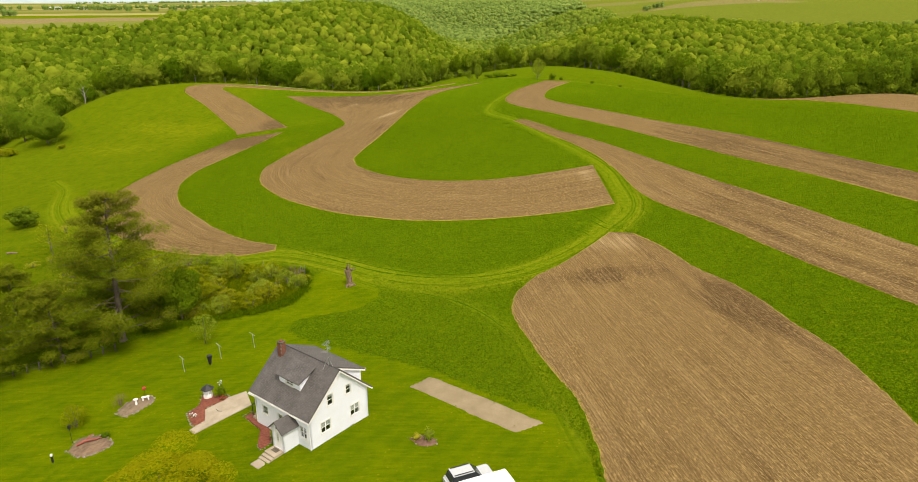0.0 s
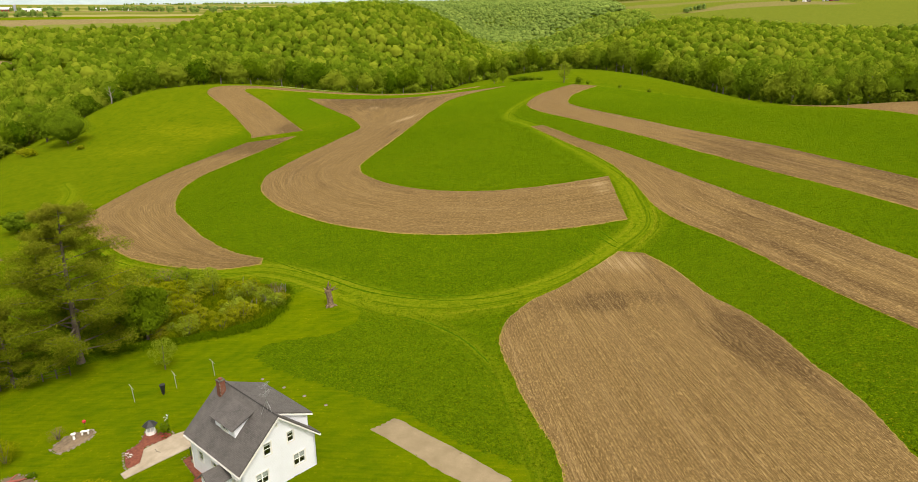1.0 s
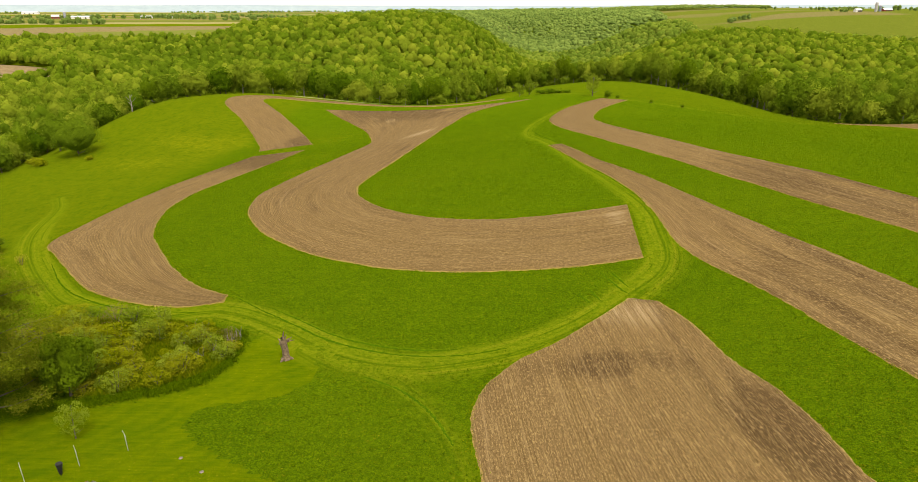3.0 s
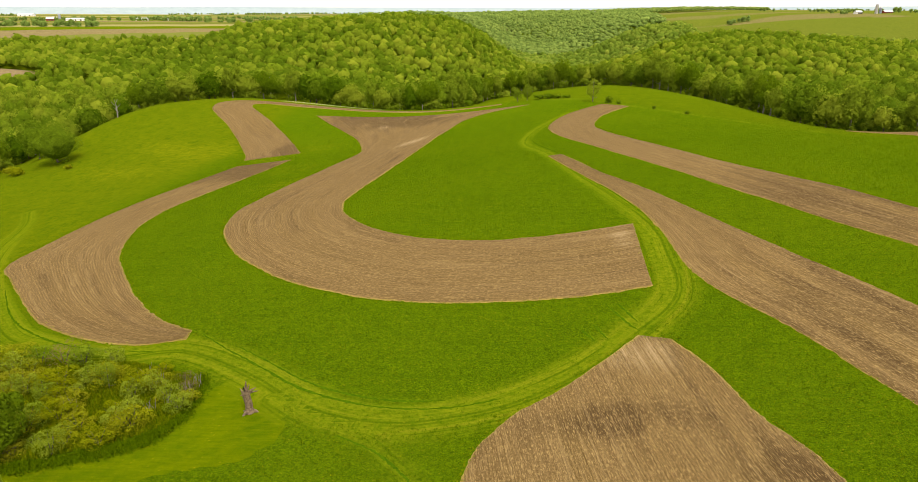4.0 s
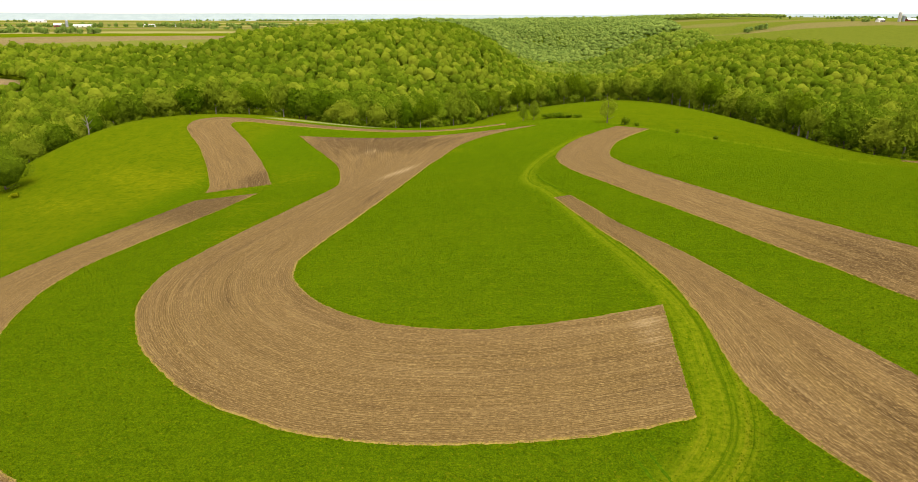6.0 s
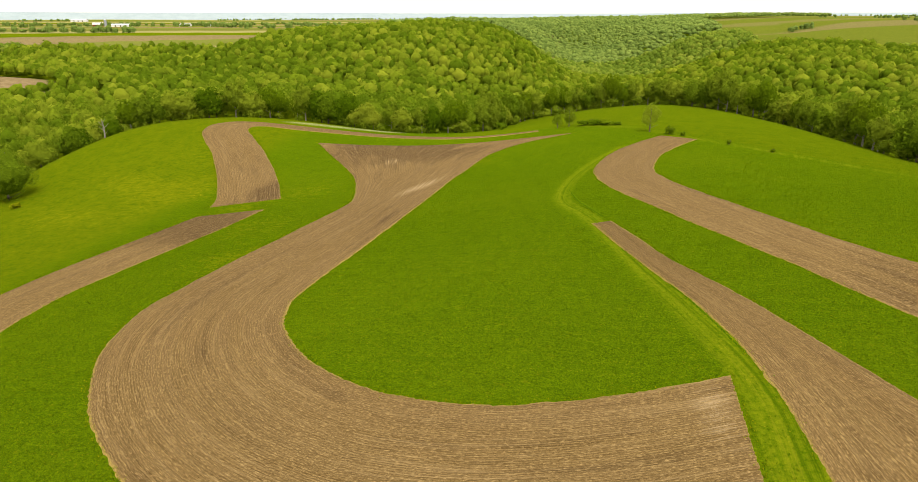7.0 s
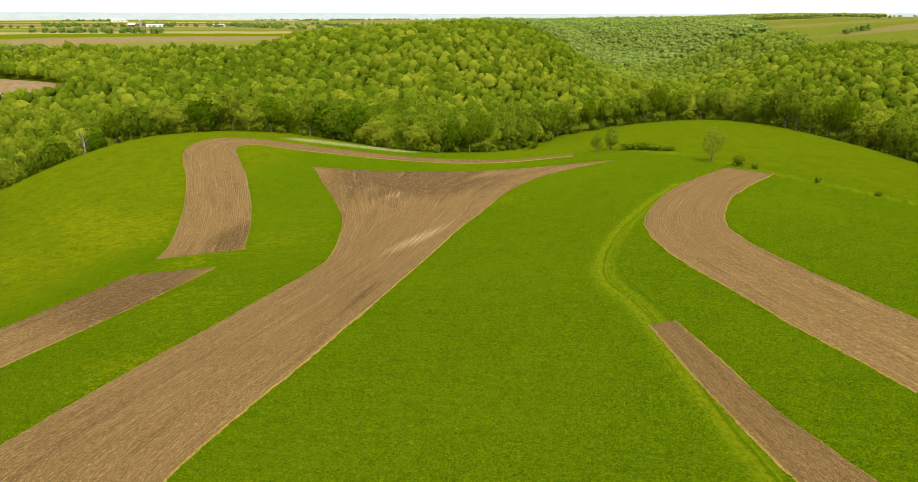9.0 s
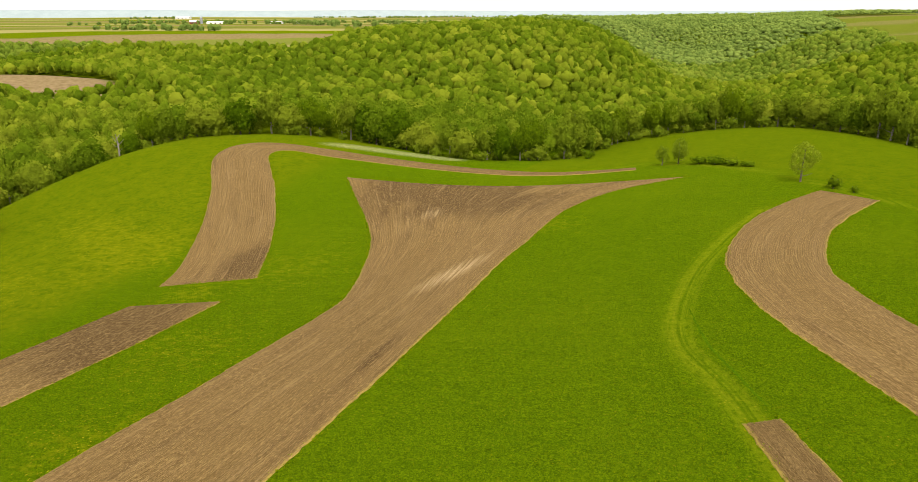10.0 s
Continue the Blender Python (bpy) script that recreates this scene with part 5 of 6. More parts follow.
    for x0, z0, x1, z1 in ((-o, E0 - o * s0, RX, RZ), (RX, RZ, D + o, EB - o * sb)):
        for y in (-o - 0.03, L + o):
            rake = bmesh.new()
            slab(rake, [(x0, y, z0 - 0.16), (x1, y, z1 - 0.16), (x1, y, z1 - 0.02), (x0, y, z0 - 0.02)], -0.03)
            bmesh.ops.recalc_face_normals(rake, faces=rake.faces)
            part("rake_board", rake, WHITE, h, "white rake board")
    for x, z in ((-o - 0.12, E0 - o * s0 - 0.16), (D + o, EB - o * sb - 0.16)):
        part("gutter", boxes((x, x + 0.12, -o, L + o, z, z + 0.12)), WHITE, h, "white gutter")
    tubes_part("downspout", [tube([(-0.06, 0.05, 3.1), (-0.06, 0.0, 0.15), (0.2, -0.3, -0.15), (1.25, -1.25, -0.48)], [0.05] * 4, 6)], WHITE, h, "white downspout with a ground pipe")
    tubes_part("downspout", [tube([(-0.06, L - 0.1, 3.1), (-0.06, L - 0.1, 0.0)], [0.05] * 2, 6)], WHITE, h)
    # rear shed dormer
    rear = new("rear_dormer")
    rear.parent = h
    dz = 5.45
    roof_part("roof", [[(RX, 0.35, RZ + 0.01), (D + 0.15, 0.35, dz), (D + 0.15, L - 0.35, dz), (RX, L - 0.35, RZ + 0.01)][::-1]], 0.12, rear, "low-pitched grey shingle roof")
    low = lambda x: RZ - (x - RX) * sb - 0.1
    for y in (0.7, L - 0.85):
        side = bmesh.new()
        slab(side, [(RX + 0.05, y, RZ - 0.2), (D - 0.25, y, low(D - 0.25)), (D - 0.25, y, dz - 0.02), (RX + 0.05, y, RZ - 0.12)], -0.15)
        bmesh.ops.recalc_face_normals(side, faces=side.faces)
        part("cheek", side, SIDING, rear, "white clapboard dormer cheek")
    part("front", boxes((D - 0.4, D - 0.25, 0.7, L - 0.7, 3.7, dz - 0.06)), SIDING, rear)
    part("fascia", boxes((D + 0.15, D + 0.19, 0.32, L - 0.32, dz - 0.16, dz + 0.0)), WHITE, rear)
    fr = bmesh.new()
    slab(fr, [(RX, 0.32, RZ - 0.13), (D + 0.15, 0.32, dz - 0.15), (D + 0.15, 0.32, dz + 0.01), (RX, 0.32, RZ + 0.02)], -0.03)
    part("rake_board", fr, WHITE, rear)
    # front shed dormer
    front = new("front_dormer")
    front.parent = h
    y0, y1, fx = 2.7, 5.8, 1.25
    zf = E0 + fx * s0
    roof_part("roof", [[(fx - 0.3, y0 - 0.3, zf + 1.0), (3.35, y0 - 0.3, E0 + 3.35 * s0 + 0.03), (3.35, y1 + 0.3, E0 + 3.35 * s0 + 0.03), (fx - 0.3, y1 + 0.3, zf + 1.0)][::-1]], 0.1, front, "grey shingle dormer roof")
    for y in (y0, y1 - 0.12):
        cheek = bmesh.new()
        slab(cheek, [(fx, y, zf - 0.05), (3.25, y, E0 + 3.25 * s0 - 0.1), (3.25, y, E0 + 3.25 * s0 - 0.04), (fx, y, zf + 1.0)], -0.12)
        bmesh.ops.recalc_face_normals(cheek, faces=cheek.faces)
        part("cheek", cheek, SIDING, front, "white dormer cheek")
    fw = lambda a, d, z: (fx + d, a + y0, z + zf - 0.1)
    part("front", wall_bm(y1 - y0, ([0, y1 - y0], [1.04, 1.04]), [(1.0, 2.05, 0.35, 0.88)], 0.1, fw), SIDING, front)
    window(front, fw, 1.0, 2.05, 0.35, 0.88, 0.0, 2)
    # entry porch
    ent = new("entry_porch")
    ent.parent = h
    px, e0, e1, ez, pz = -1.8, 1.85, 3.5, 2.6, 3.4
    em = (e0 + e1) / 2
    fwall = lambda a, d, z: (px + d, e0 + a, z + 0.3)
    part("wall", wall_bm(e1 - e0, ([0, em - e0, e1 - e0], [ez - 0.35, pz - 0.4, ez - 0.35]), [(0.4, 1.3, 0.05, 2.1)], 0.12, fwall), SIDING, ent)
    part("wall", boxes((px, 0.0, e0, e0 + 0.12, -0.4, ez - 0.05)), SIDING, ent)
    part("wall", boxes((px, 0.0, e1 - 0.12, e1, -0.4, ez - 0.05)), SIDING, ent)
    roof_part("roof", [[(px - 0.3, e0 - 0.3, ez - 0.27), (1.0, e0 - 0.3, ez - 0.27), (1.0, em, pz), (px - 0.3, em, pz)]], 0.1, ent, "grey shingle porch roof")
    roof_part("roof", [[(px - 0.3, em, pz), (1.0, em, pz), (1.0, e1 + 0.3, ez - 0.27), (px - 0.3, e1 + 0.3, ez - 0.27)]], 0.1, ent, "grey shingle porch roof")
    door = part("door", boxes((px + 0.03, px + 0.08, e0 + 0.42, e0 + 1.28, 0.36, 2.38)), WHITE, ent, "white front door with an oval glass")
    oval = bmesh.new()
    bmesh.ops.create_uvsphere(oval, u_segments=16, v_segments=8, radius=1.0)
    bmesh.ops.transform(oval, matrix=Matrix.Translation((px + 0.03, em, 1.5)) @ Matrix.Diagonal((0.02, 0.16, 0.55, 1)), verts=oval.verts)
    part("door_glass", oval, GLASS, door, "oval door glass")
    part("porch_light", boxes((px - 0.1, px, em - 0.06, em + 0.06, 2.5, 2.68)), BLACK, ent)
    steps = new("front_steps")
    steps.matrix_world = h.matrix_world.copy()
    tagged(steps, "three concrete front steps with a doormat", "steps")
    part("landing", boxes((px - 1.15, px - 0.02, e0 + 0.05, e1 - 0.05, -0.5, 0.30)), CONCRETE, steps, bevel=0.02)
    part("tread", boxes((px - 1.5, px - 1.17, e0 + 0.05, e1 - 0.05, -0.5, 0.14)), CONCRETE, steps, bevel=0.02)
    part("tread", boxes((px - 1.85, px - 1.52, e0 + 0.05, e1 - 0.05, -0.5, -0.02)), CONCRETE, steps, bevel=0.02)
    mat = new("doormat", None)
    mat.matrix_world = h.matrix_world.copy()
    tagged(mat, "dark brown doormat on the top step", "doormat")
    part("mat", boxes((px - 0.65, px - 0.15, em - 0.4, em + 0.4, 0.305, 0.325)), FENCE_WOOD, mat)
    walkway = new("walkway_slab")
    walkway.matrix_world = h.matrix_world.copy()
    tagged(walkway, "short concrete slab below the front steps", "paving slab")
    part("paving", boxes((px - 2.9, px - 1.9, e0 + 0.2, e1 - 0.2, -0.5, -0.06)), CONCRETE, walkway, bevel=0.02)
    # chimney of brick courses
    ch = new("chimney")
    ch.parent = h
    cx, cy = 3.1, 7.55
    part("stack", boxes((cx - 0.27, cx + 0.27, cy - 0.27, cy + 0.27, 6.0, 8.13)), plain("mortar", (0.25, 0.2, 0.16), (0.36, 0.3, 0.25), 0.2, 0.9), ch)
    bmb = boxes((-0.11, 0.11, -0.05, 0.05, -0.033, 0.033))
    brick = part("brick", bmb, BRICK, ch)
    first = True
    for k in range(22):
        for j in range(2):
            for sgn, along in ((-1, 0), (1, 0), (-1, 1), (1, 1)):
                q = (j - 0.5) * 0.25 + (0.06 if k % 2 else -0.06)
                ob = brick if first else new("brick", brick.data)
                first = False
                ob.parent = ch
                at = (cx + sgn * 0.245, cy + q) if along else (cx + q, cy + sgn * 0.245)
                ob.matrix_local = pose(at[0], at[1], 6.46 + k * 0.077, 0, 0, 90 if along else 0)
    part("cap", boxes((cx - 0.33, cx + 0.33, cy - 0.33, cy + 0.33, 8.13, 8.21)), FENCE_WOOD, ch, "sooty chimney cap")
    part("flue", boxes((cx - 0.14, cx + 0.14, cy - 0.14, cy + 0.14, 8.21, 8.36)), BRICK, ch)
    # side entry at the far gable: steps, rail and small white awning frame
    side_steps = new("side_steps")
    side_steps.matrix_world = h.matrix_world.copy()
    tagged(side_steps, "grey concrete side steps at the gable end", "steps")
    for k in range(3):
        part("tread", boxes((0.9 - 0.3 * k, 1.2 - 0.3 * k, L + 0.05, L + 1.25, -0.6, 0.30 - 0.17 * k)), CONCRETE, side_steps, bevel=0.02)
    part("landing", boxes((1.22, 2.6, L + 0.05, L + 1.25, -0.6, 0.46)), CONCRETE, side_steps, bevel=0.02)
    part("railing", boxes((0.3, 2.6, L + 1.2, L + 1.25, 1.25, 1.32), (0.3, 0.35, L + 1.2, L + 1.25, -0.3, 1.25), (2.55, 2.6, L + 1.2, L + 1.25, 0.4, 1.25)), BLACK, side_steps)
    canopy = part("canopy", boxes((0.4, 0.48, L + 0.35, L + 1.9, 2.3, 2.38), (2.3, 2.38, L + 0.35, L + 1.9, 2.3, 2.38), (0.4, 2.38, L + 1.82, L + 1.9, 2.3, 2.38)), WHITE, h, "white canopy frame")
    # television antenna
    an = new("tv_antenna")
    an.matrix_world = h.matrix_world.copy()
    tagged(an, "tall metal television antenna on the roof ridge", "antenna")
    ax, ay = RX, 1.25
    tubes_part("mast", [tube([(ax, ay, RZ - 0.1), (ax, ay, RZ + 2.6)], [0.025, 0.02], 6)], GREY_METAL, an)
    for dx, dy in ((0.7, 0.3), (-0.7, 0.3), (0.0, -0.75)):
        tubes_part("leg", [tube([(ax + dx, ay + dy, RZ - abs(dx) * 1.02 - 0.02), (ax, ay, RZ + 1.0)], [0.018, 0.018], 5)], GREY_METAL, an)
    for z in (1.75, 2.5):
        tubes_part("boom", [tube([(ax - 0.55, ay - 0.3, RZ + z), (ax + 0.55, ay + 0.3, RZ + z)], [0.015, 0.015], 5)], GREY_METAL, an)
        for k in range(8):
            q = -0.5 + k * 0.14
            ln = 0.42 - 0.03 * k
            tubes_part("element", [tube([(ax + q - 0.5 * ln, ay + q * 0.55 + 0.85 * ln, RZ + z), (ax + q + 0.5 * ln, ay + q * 0.55 - 0.85 * ln, RZ + z)], [0.009, 0.009], 4)], GREY_METAL, an)


farmhouse()


def ring_bed(name, label, ring, mat, stones, seed, stone_size=0.16, height=0.10):
    """A planting bed: a low mound of mulch edged with separate field stones."""
    t = new(name)
    cx, cy = sum(p[0] for p in ring) / len(ring), sum(p[1] for p in ring) / len(ring)
    base = ground_z(cx, cy)
    t.location = (cx, cy, base)
    pts = spline(ring + [ring[0]], 40)[:-1]
    verts, faces = [(0, 0, height * 1.6)], []
    for k, (scale, up) in enumerate(((0.55, height * 1.3), (0.9, height), (1.0, -0.08))):
        for x, y in pts:
            dx, dy = (x - cx) * scale, (y - cy) * scale
            verts.append((dx, dy, ground_z(cx + dx, cy + dy) - base + up))
    n = len(pts)
    tris = [(0, 1 + i, 1 + (i + 1) % n) for i in range(n)]
    for k in range(2):
        for i in range(n):
            a, b = 1 + k * n + i, 1 + k * n + (i + 1) % n
            tris += [(a, a + n, b + n), (a, b + n, b)]
    mulch = new("mulch", mesh_of("mulch", verts, tris, [mat]))
    mulch.parent = t
    r = random.Random(seed)
    bm = bmesh.new()
    bmesh.ops.create_icosphere(bm, subdivisions=1, radius=1.0)
    for v in bm.verts:
        v.co *= r.uniform(0.7, 1.2)
    first = None
    for i in range(stones):
        x, y = pts[int(i * n / stones) % n]
        dx, dy = (x - cx) * 1.02, (y - cy) * 1.02
        if first is None:
            first = part("stone", bm, STONE, t)
            ob = first
        else:
            ob = new("stone", first.data)
            ob.parent = t
        s = stone_size * r.uniform(0.5, 1.5)
        ob.matrix_local = pose(dx, dy, ground_z(cx + dx, cy + dy) - base + 0.03, r.uniform(-20, 20), r.uniform(-20, 20), r.uniform(0, 360)) @ Matrix.Diagonal((s * 1.3, s, s * 0.7, 1))
    return tagged(t, label, "flower bed")


ring_bed("flower_bed", "oval stone-edged flower bed with bare soil and red mulch", [(-38.9, 59.7), (-37.0, 58.5), (-35.2, 59.3), (-34.7, 60.6), (-36.4, 62.1), (-38.6, 62.0)], plain("bed_soil", (0.10, 0.065, 0.04), (0.24, 0.16, 0.10), 0.4, 0.95, 0.03), 34, 1, 0.12)
ring_bed("flower_bed", "long stone-edged flower bed with white ornaments", [(-37.0, 66.4), (-35.3, 65.7), (-33.7, 68.3), (-34.4, 69.7), (-35.4, 69.4), (-36.6, 68.6)], plain("dry_bed", (0.11, 0.08, 0.05), (0.25, 0.185, 0.12), 0.4, 0.95, 0.03), 34, 2, 0.12)
ring_bed("flower_bed", "red mulch bed with field stones beside the patio", [(-28.6, 65.1), (-27.8, 63.6), (-26.9, 62.4), (-26.0, 63.3), (-27.2, 65.0), (-26.4, 66.3), (-25.0, 67.4), (-25.2, 68.5), (-26.7, 68.9), (-28.2, 69.3), (-27.9, 66.8)], MULCH, 46, 3, 0.11)
ring_bed("flower_bed", "small round mulch bed on the lawn", [(-4.2, 58.0), (-2.9, 56.7), (-1.4, 57.0), (-1.5, 57.9), (-2.7, 58.5)], plain("dark_mulch", (0.10, 0.055, 0.035), (0.20, 0.12, 0.08), 0.3, 0.95, 0.03), 7, 4, 0.09)
ring_bed("foundation_bed", "red mulch bed with stone edging along the front wall", [(-21.9, 63.4), (-21.3, 64.2), (-20.1, 62.8), (-18.8, 61.6), (-18.0, 59.1), (-17.7, 58.0), (-18.4, 57.0), (-18.9, 57.6), (-18.9, 58.6), (-18.6, 59.5), (-20.4, 61.6)], MULCH, 60, 5, 0.07)


def patio():
    t = new("patio")
    ring = [(-27.1, 61.6), (-26.3, 60.8), (-21.7, 65.7), (-23.2, 69.0), (-24.8, 67.9), (-27.2, 65.0), (-25.95, 63.3)]
    t.location = (-24.8, 65, ground_z(-24.8, 65))
    z = t.location.z
    v = [(x + 24.8, y - 65, ground_z(x, y) - z + 0.09) for x, y in ring]
    bm = bmesh.new()
    slab(bm, v, 0.3)
    bmesh.ops.recalc_face_normals(bm, faces=bm.faces)
    part("paving", bm, CONCRETE, t, "cracked pale concrete")
    crack = [tube([(-0.7, 0.3, 0.105), (-0.3, -0.1, 0.10), (0.1, -0.2, 0.105)], [0.02] * 3, 4)]
    tubes_part("crack", crack, BLACK, t)
    tagged(t, "cracked pale concrete patio beside the house", "patio")


patio()


def garden_well():
    """A small six-sided garden gazebo planter: base, posts, dark pointed roof."""
    t = new("garden_gazebo")
    t.location = (-27.3, 68.3, ground_z(-27.3, 68.3) + 0.1)
    bm = bmesh.new()
    bmesh.ops.create_cone(bm, cap_ends=True, segments=6, radius1=0.62, radius2=0.62, depth=0.5, matrix=Matrix.Translation((0, 0, 0.25)))
    part("base", bm, WHITE, t, "white six-sided base")
    for k in range(6):
        a = k * math.pi / 3
        part("post", boxes((0.55 * math.cos(a) - 0.04, 0.55 * math.cos(a) + 0.04, 0.55 * math.sin(a) - 0.04, 0.55 * math.sin(a) + 0.04, 0.5, 1.3)), WHITE, t)
    bm = bmesh.new()
    bmesh.ops.create_cone(bm, cap_ends=True, segments=6, radius1=0.95, radius2=0.05, depth=0.6, matrix=Matrix.Translation((0, 0, 1.6)))
    part("roof", bm, BLACK, t, "dark six-sided pointed roof")
    t.scale = (0.82, 0.82, 0.85)
    tagged(t, "white six-sided garden gazebo ornament with a dark roof", "garden ornament")


garden_well()


def flowers(x, y, seed, label, mat, spread=0.4, height=0.4, n=26):
    t = new("flowering_plant")
    t.location = (x, y, ground_z(x, y) + 0.08)
    r = random.Random(seed)
    tubes, heads = [], bmesh.new()
    for i in range(n):
        a, d = r.uniform(0, 6.28), spread * math.sqrt(r.random())
        e = (d * math.cos(a), d * math.sin(a), height * r.uniform(0.6, 1.1))
        tubes.append(tube([(e[0] * 0.4, e[1] * 0.4, -0.05), e], [0.012, 0.008], 4))
        bmesh.ops.create_icosphere(heads, subdivisions=1, radius=r.uniform(0.025, 0.05), matrix=Matrix.Translation(e))
    tubes_part("stems", tubes, MAPLE, t)
    part("blossoms", heads, mat, t)
    tagged(t, label, "flowers")


bush("garden_shrub", "round green garden shrub beside the patio", -25.8, 68.2, 1.5, 1.7, 81, MAPLE, 260, 0.2)
flowers(-25.4, 67.4, 3, "red and pink flowers beside the patio", RED)
flowers(-27.6, 64.2, 4, "pale flowers among the stones of the bed", WHITE, 0.5, 0.3)
flowers(-26.5, 70.2, 5, "white flowers behind the gazebo ornament", WHITE, 0.3, 0.9, 12)
bush("garden_shrub", "bright green young shrub in the mulch bed", -2.1, 57.5, 1.6, 1.4, 82, OAK, 400, 0.6, leaf=0.09)
bush("garden_shrub", "dry grey twiggy plant in the mulch bed", -3.3, 57.7, 0.8, 1.1, 83, SCRUB, 160, 1.0)
bush("lawn_shrub", "rounded yellow-green shrub on the lawn", -40.3, 64.3, 2.7, 3.4, 84, SCRUB, 3600, 0.1, leaf=0.035, core=0)
bush("dry_shrub", "sparse brown twiggy shrub beside the flower bed", -37.2, 68.2, 1.6, 2.2, 85, DRY_SCRUB, 700, 0.5, leaf=0.04, core=0)
bush("garden_shrub", "low dark-green plant at the flower bed", -36.0, 61.9, 0.6, 1.2, 86, MAPLE, 140, 0.0)


def garden_ornaments():
    a = new("bird_bath")
    a.location = (-35.3, 67.9, ground_z(-35.3, 67.9) + 0.1)
    bm = bmesh.new()
    bmesh.ops.create_cone(bm, cap_ends=True, segments=14, radius1=0.22, radius2=0.12, depth=0.8, matrix=Matrix.Translation((0, 0, 0.4)))
    part("pedestal", bm, WHITE, a, bevel=0.01)
    bm = bmesh.new()
    bmesh.ops.create_cone(bm, cap_ends=True, segments=16, radius1=0.2, radius2=0.36, depth=0.16, matrix=Matrix.Translation((0, 0, 0.88)))
    part("basin", bm, WHITE, a)
    a.scale = (0.68, 0.68, 0.72)
    tagged(a, "white pedestal bird bath in the flower bed", "bird bath")
    b = new("garden_bench")
    b.matrix_world = pose(-34.6, 68.8, ground_z(-34.6, 68.8) + 0.12, 0, 0, 20)
    part("seat", boxes((-0.6, 0.6, -0.22, 0.22, 0.48, 0.58)), WHITE, b, bevel=0.015)
    for x in (-0.42, 0.42):
        part("leg", boxes((x - 0.1, x + 0.1, -0.18, 0.18, -0.1, 0.48)), WHITE, b)
    b.matrix_world = b.matrix_world @ Matrix.Diagonal((0.68, 0.68, 0.75, 1))
    tagged(b, "small white garden bench in the flower bed", "bench")
    g = new("garden_stake")
    g.location = (-34.9, 69.4, ground_z(-34.9, 69.4))
    tubes_part("stake", [tube([(0, 0, -0.2), (0, 0, 1.15)], [0.015, 0.015], 5)], BLACK, g)
    bm = bmesh.new()
    bmesh.ops.create_icosphere(bm, subdivisions=2, radius=0.2, matrix=Matrix.Translation((0, 0, 1.3)))
    part("ball", bm, RED, g, "red ball")
    tagged(g, "red garden ball on a stake", "garden ornament")
    k = new("shepherd_hook")
    k.location = (-39.1, 61.2, ground_z(-39.1, 61.2))
    tubes_part("pole", [tube([(0, 0, -0.2), (0, 0, 1.9), (0.1, 0, 2.1), (0.3, 0, 2.1), (0.38, 0, 1.95)], [0.03] * 5, 6)], BLACK, k)
    part("lantern", boxes((-0.12, 0.12, -0.12, 0.12, 1.75, 2.15)), BLACK, k, bevel=0.02)
    tagged(k, "black iron pole with a lantern in the flower bed", "garden ornament")
    w = new("driftwood")
    w.location = (-37.2, 60.8, ground_z(-37.2, 60.8) + 0.12)
    tubes_part("branch", [tube([(-1.0, -0.5, 0.05), (-0.3, 0.0, 0.28), (0.5, 0.35, 0.2), (1.1, 0.9, 0.1)], [0.1, 0.13, 0.1, 0.04], 7), tube([(-0.3, 0, 0.25), (0.0, 0.6, 0.5), (0.1, 1.0, 0.45)], [0.08, 0.06, 0.02], 6)],
               plain("red_wood", (0.20, 0.05, 0.035), (0.36, 0.12, 0.09), 0.3, 0.8), w)
    tagged(w, "reddish weathered branch lying in the flower bed", "driftwood")
    m = new("marker_post")
    m.location = (-39.4, 58.0, ground_z(-39.4, 58.0))
    part("post", boxes((-0.07, 0.07, -0.07, 0.07, -0.2, 0.75)), BLACK, m)
    part("cap", boxes((-0.09, 0.09, -0.09, 0.09, 0.75, 0.95)), WHITE, m, "white cap")
    tagged(m, "short black post with a white cap on the lawn", "post")


garden_ornaments()


def clothes_post(x, y):
    t = new("clothes_post")
    t.matrix_world = pose(x, y, ground_z(x, y), 3, 0, -47)
    tubes_part("post", [tube([(0, 0, -0.3), (0, 0, 2.05)], [0.035, 0.035], 7)], PALE_POST, t)
    tubes_part("crossbar", [tube([(-0.75, 0, 2.0), (0.75, 0, 2.0)], [0.028, 0.028], 6)], PALE_POST, t)
    return tagged(t, "white T-shaped clothesline post on the lawn", "clothesline post", "clothesline posts")


for x, y in ((-32.5, 75.2), (-28.9, 78.1), (-25.4, 80.8)):
    clothes_post(x, y)
cover = new("grill_cover")
cover.matrix_world = pose(-29.8, 76.6, ground_z(-29.8, 76.6), 0, 0, 30)
bm = bmesh.new()
bmesh.ops.create_cone(bm, cap_ends=True, segments=10, radius1=0.14, radius2=0.34, depth=1.2, matrix=Matrix.Translation((0, 0, 0.75)))
part("bag", bm, BLACK, cover, bevel=0.03)
tubes_part("stand", [tube([(0, 0, -0.2), (0, 0, 0.2)], [0.05, 0.05], 6)], BLACK, cover)
tagged(cover, "black cloth bag hanging beside the clothesline", "bag")
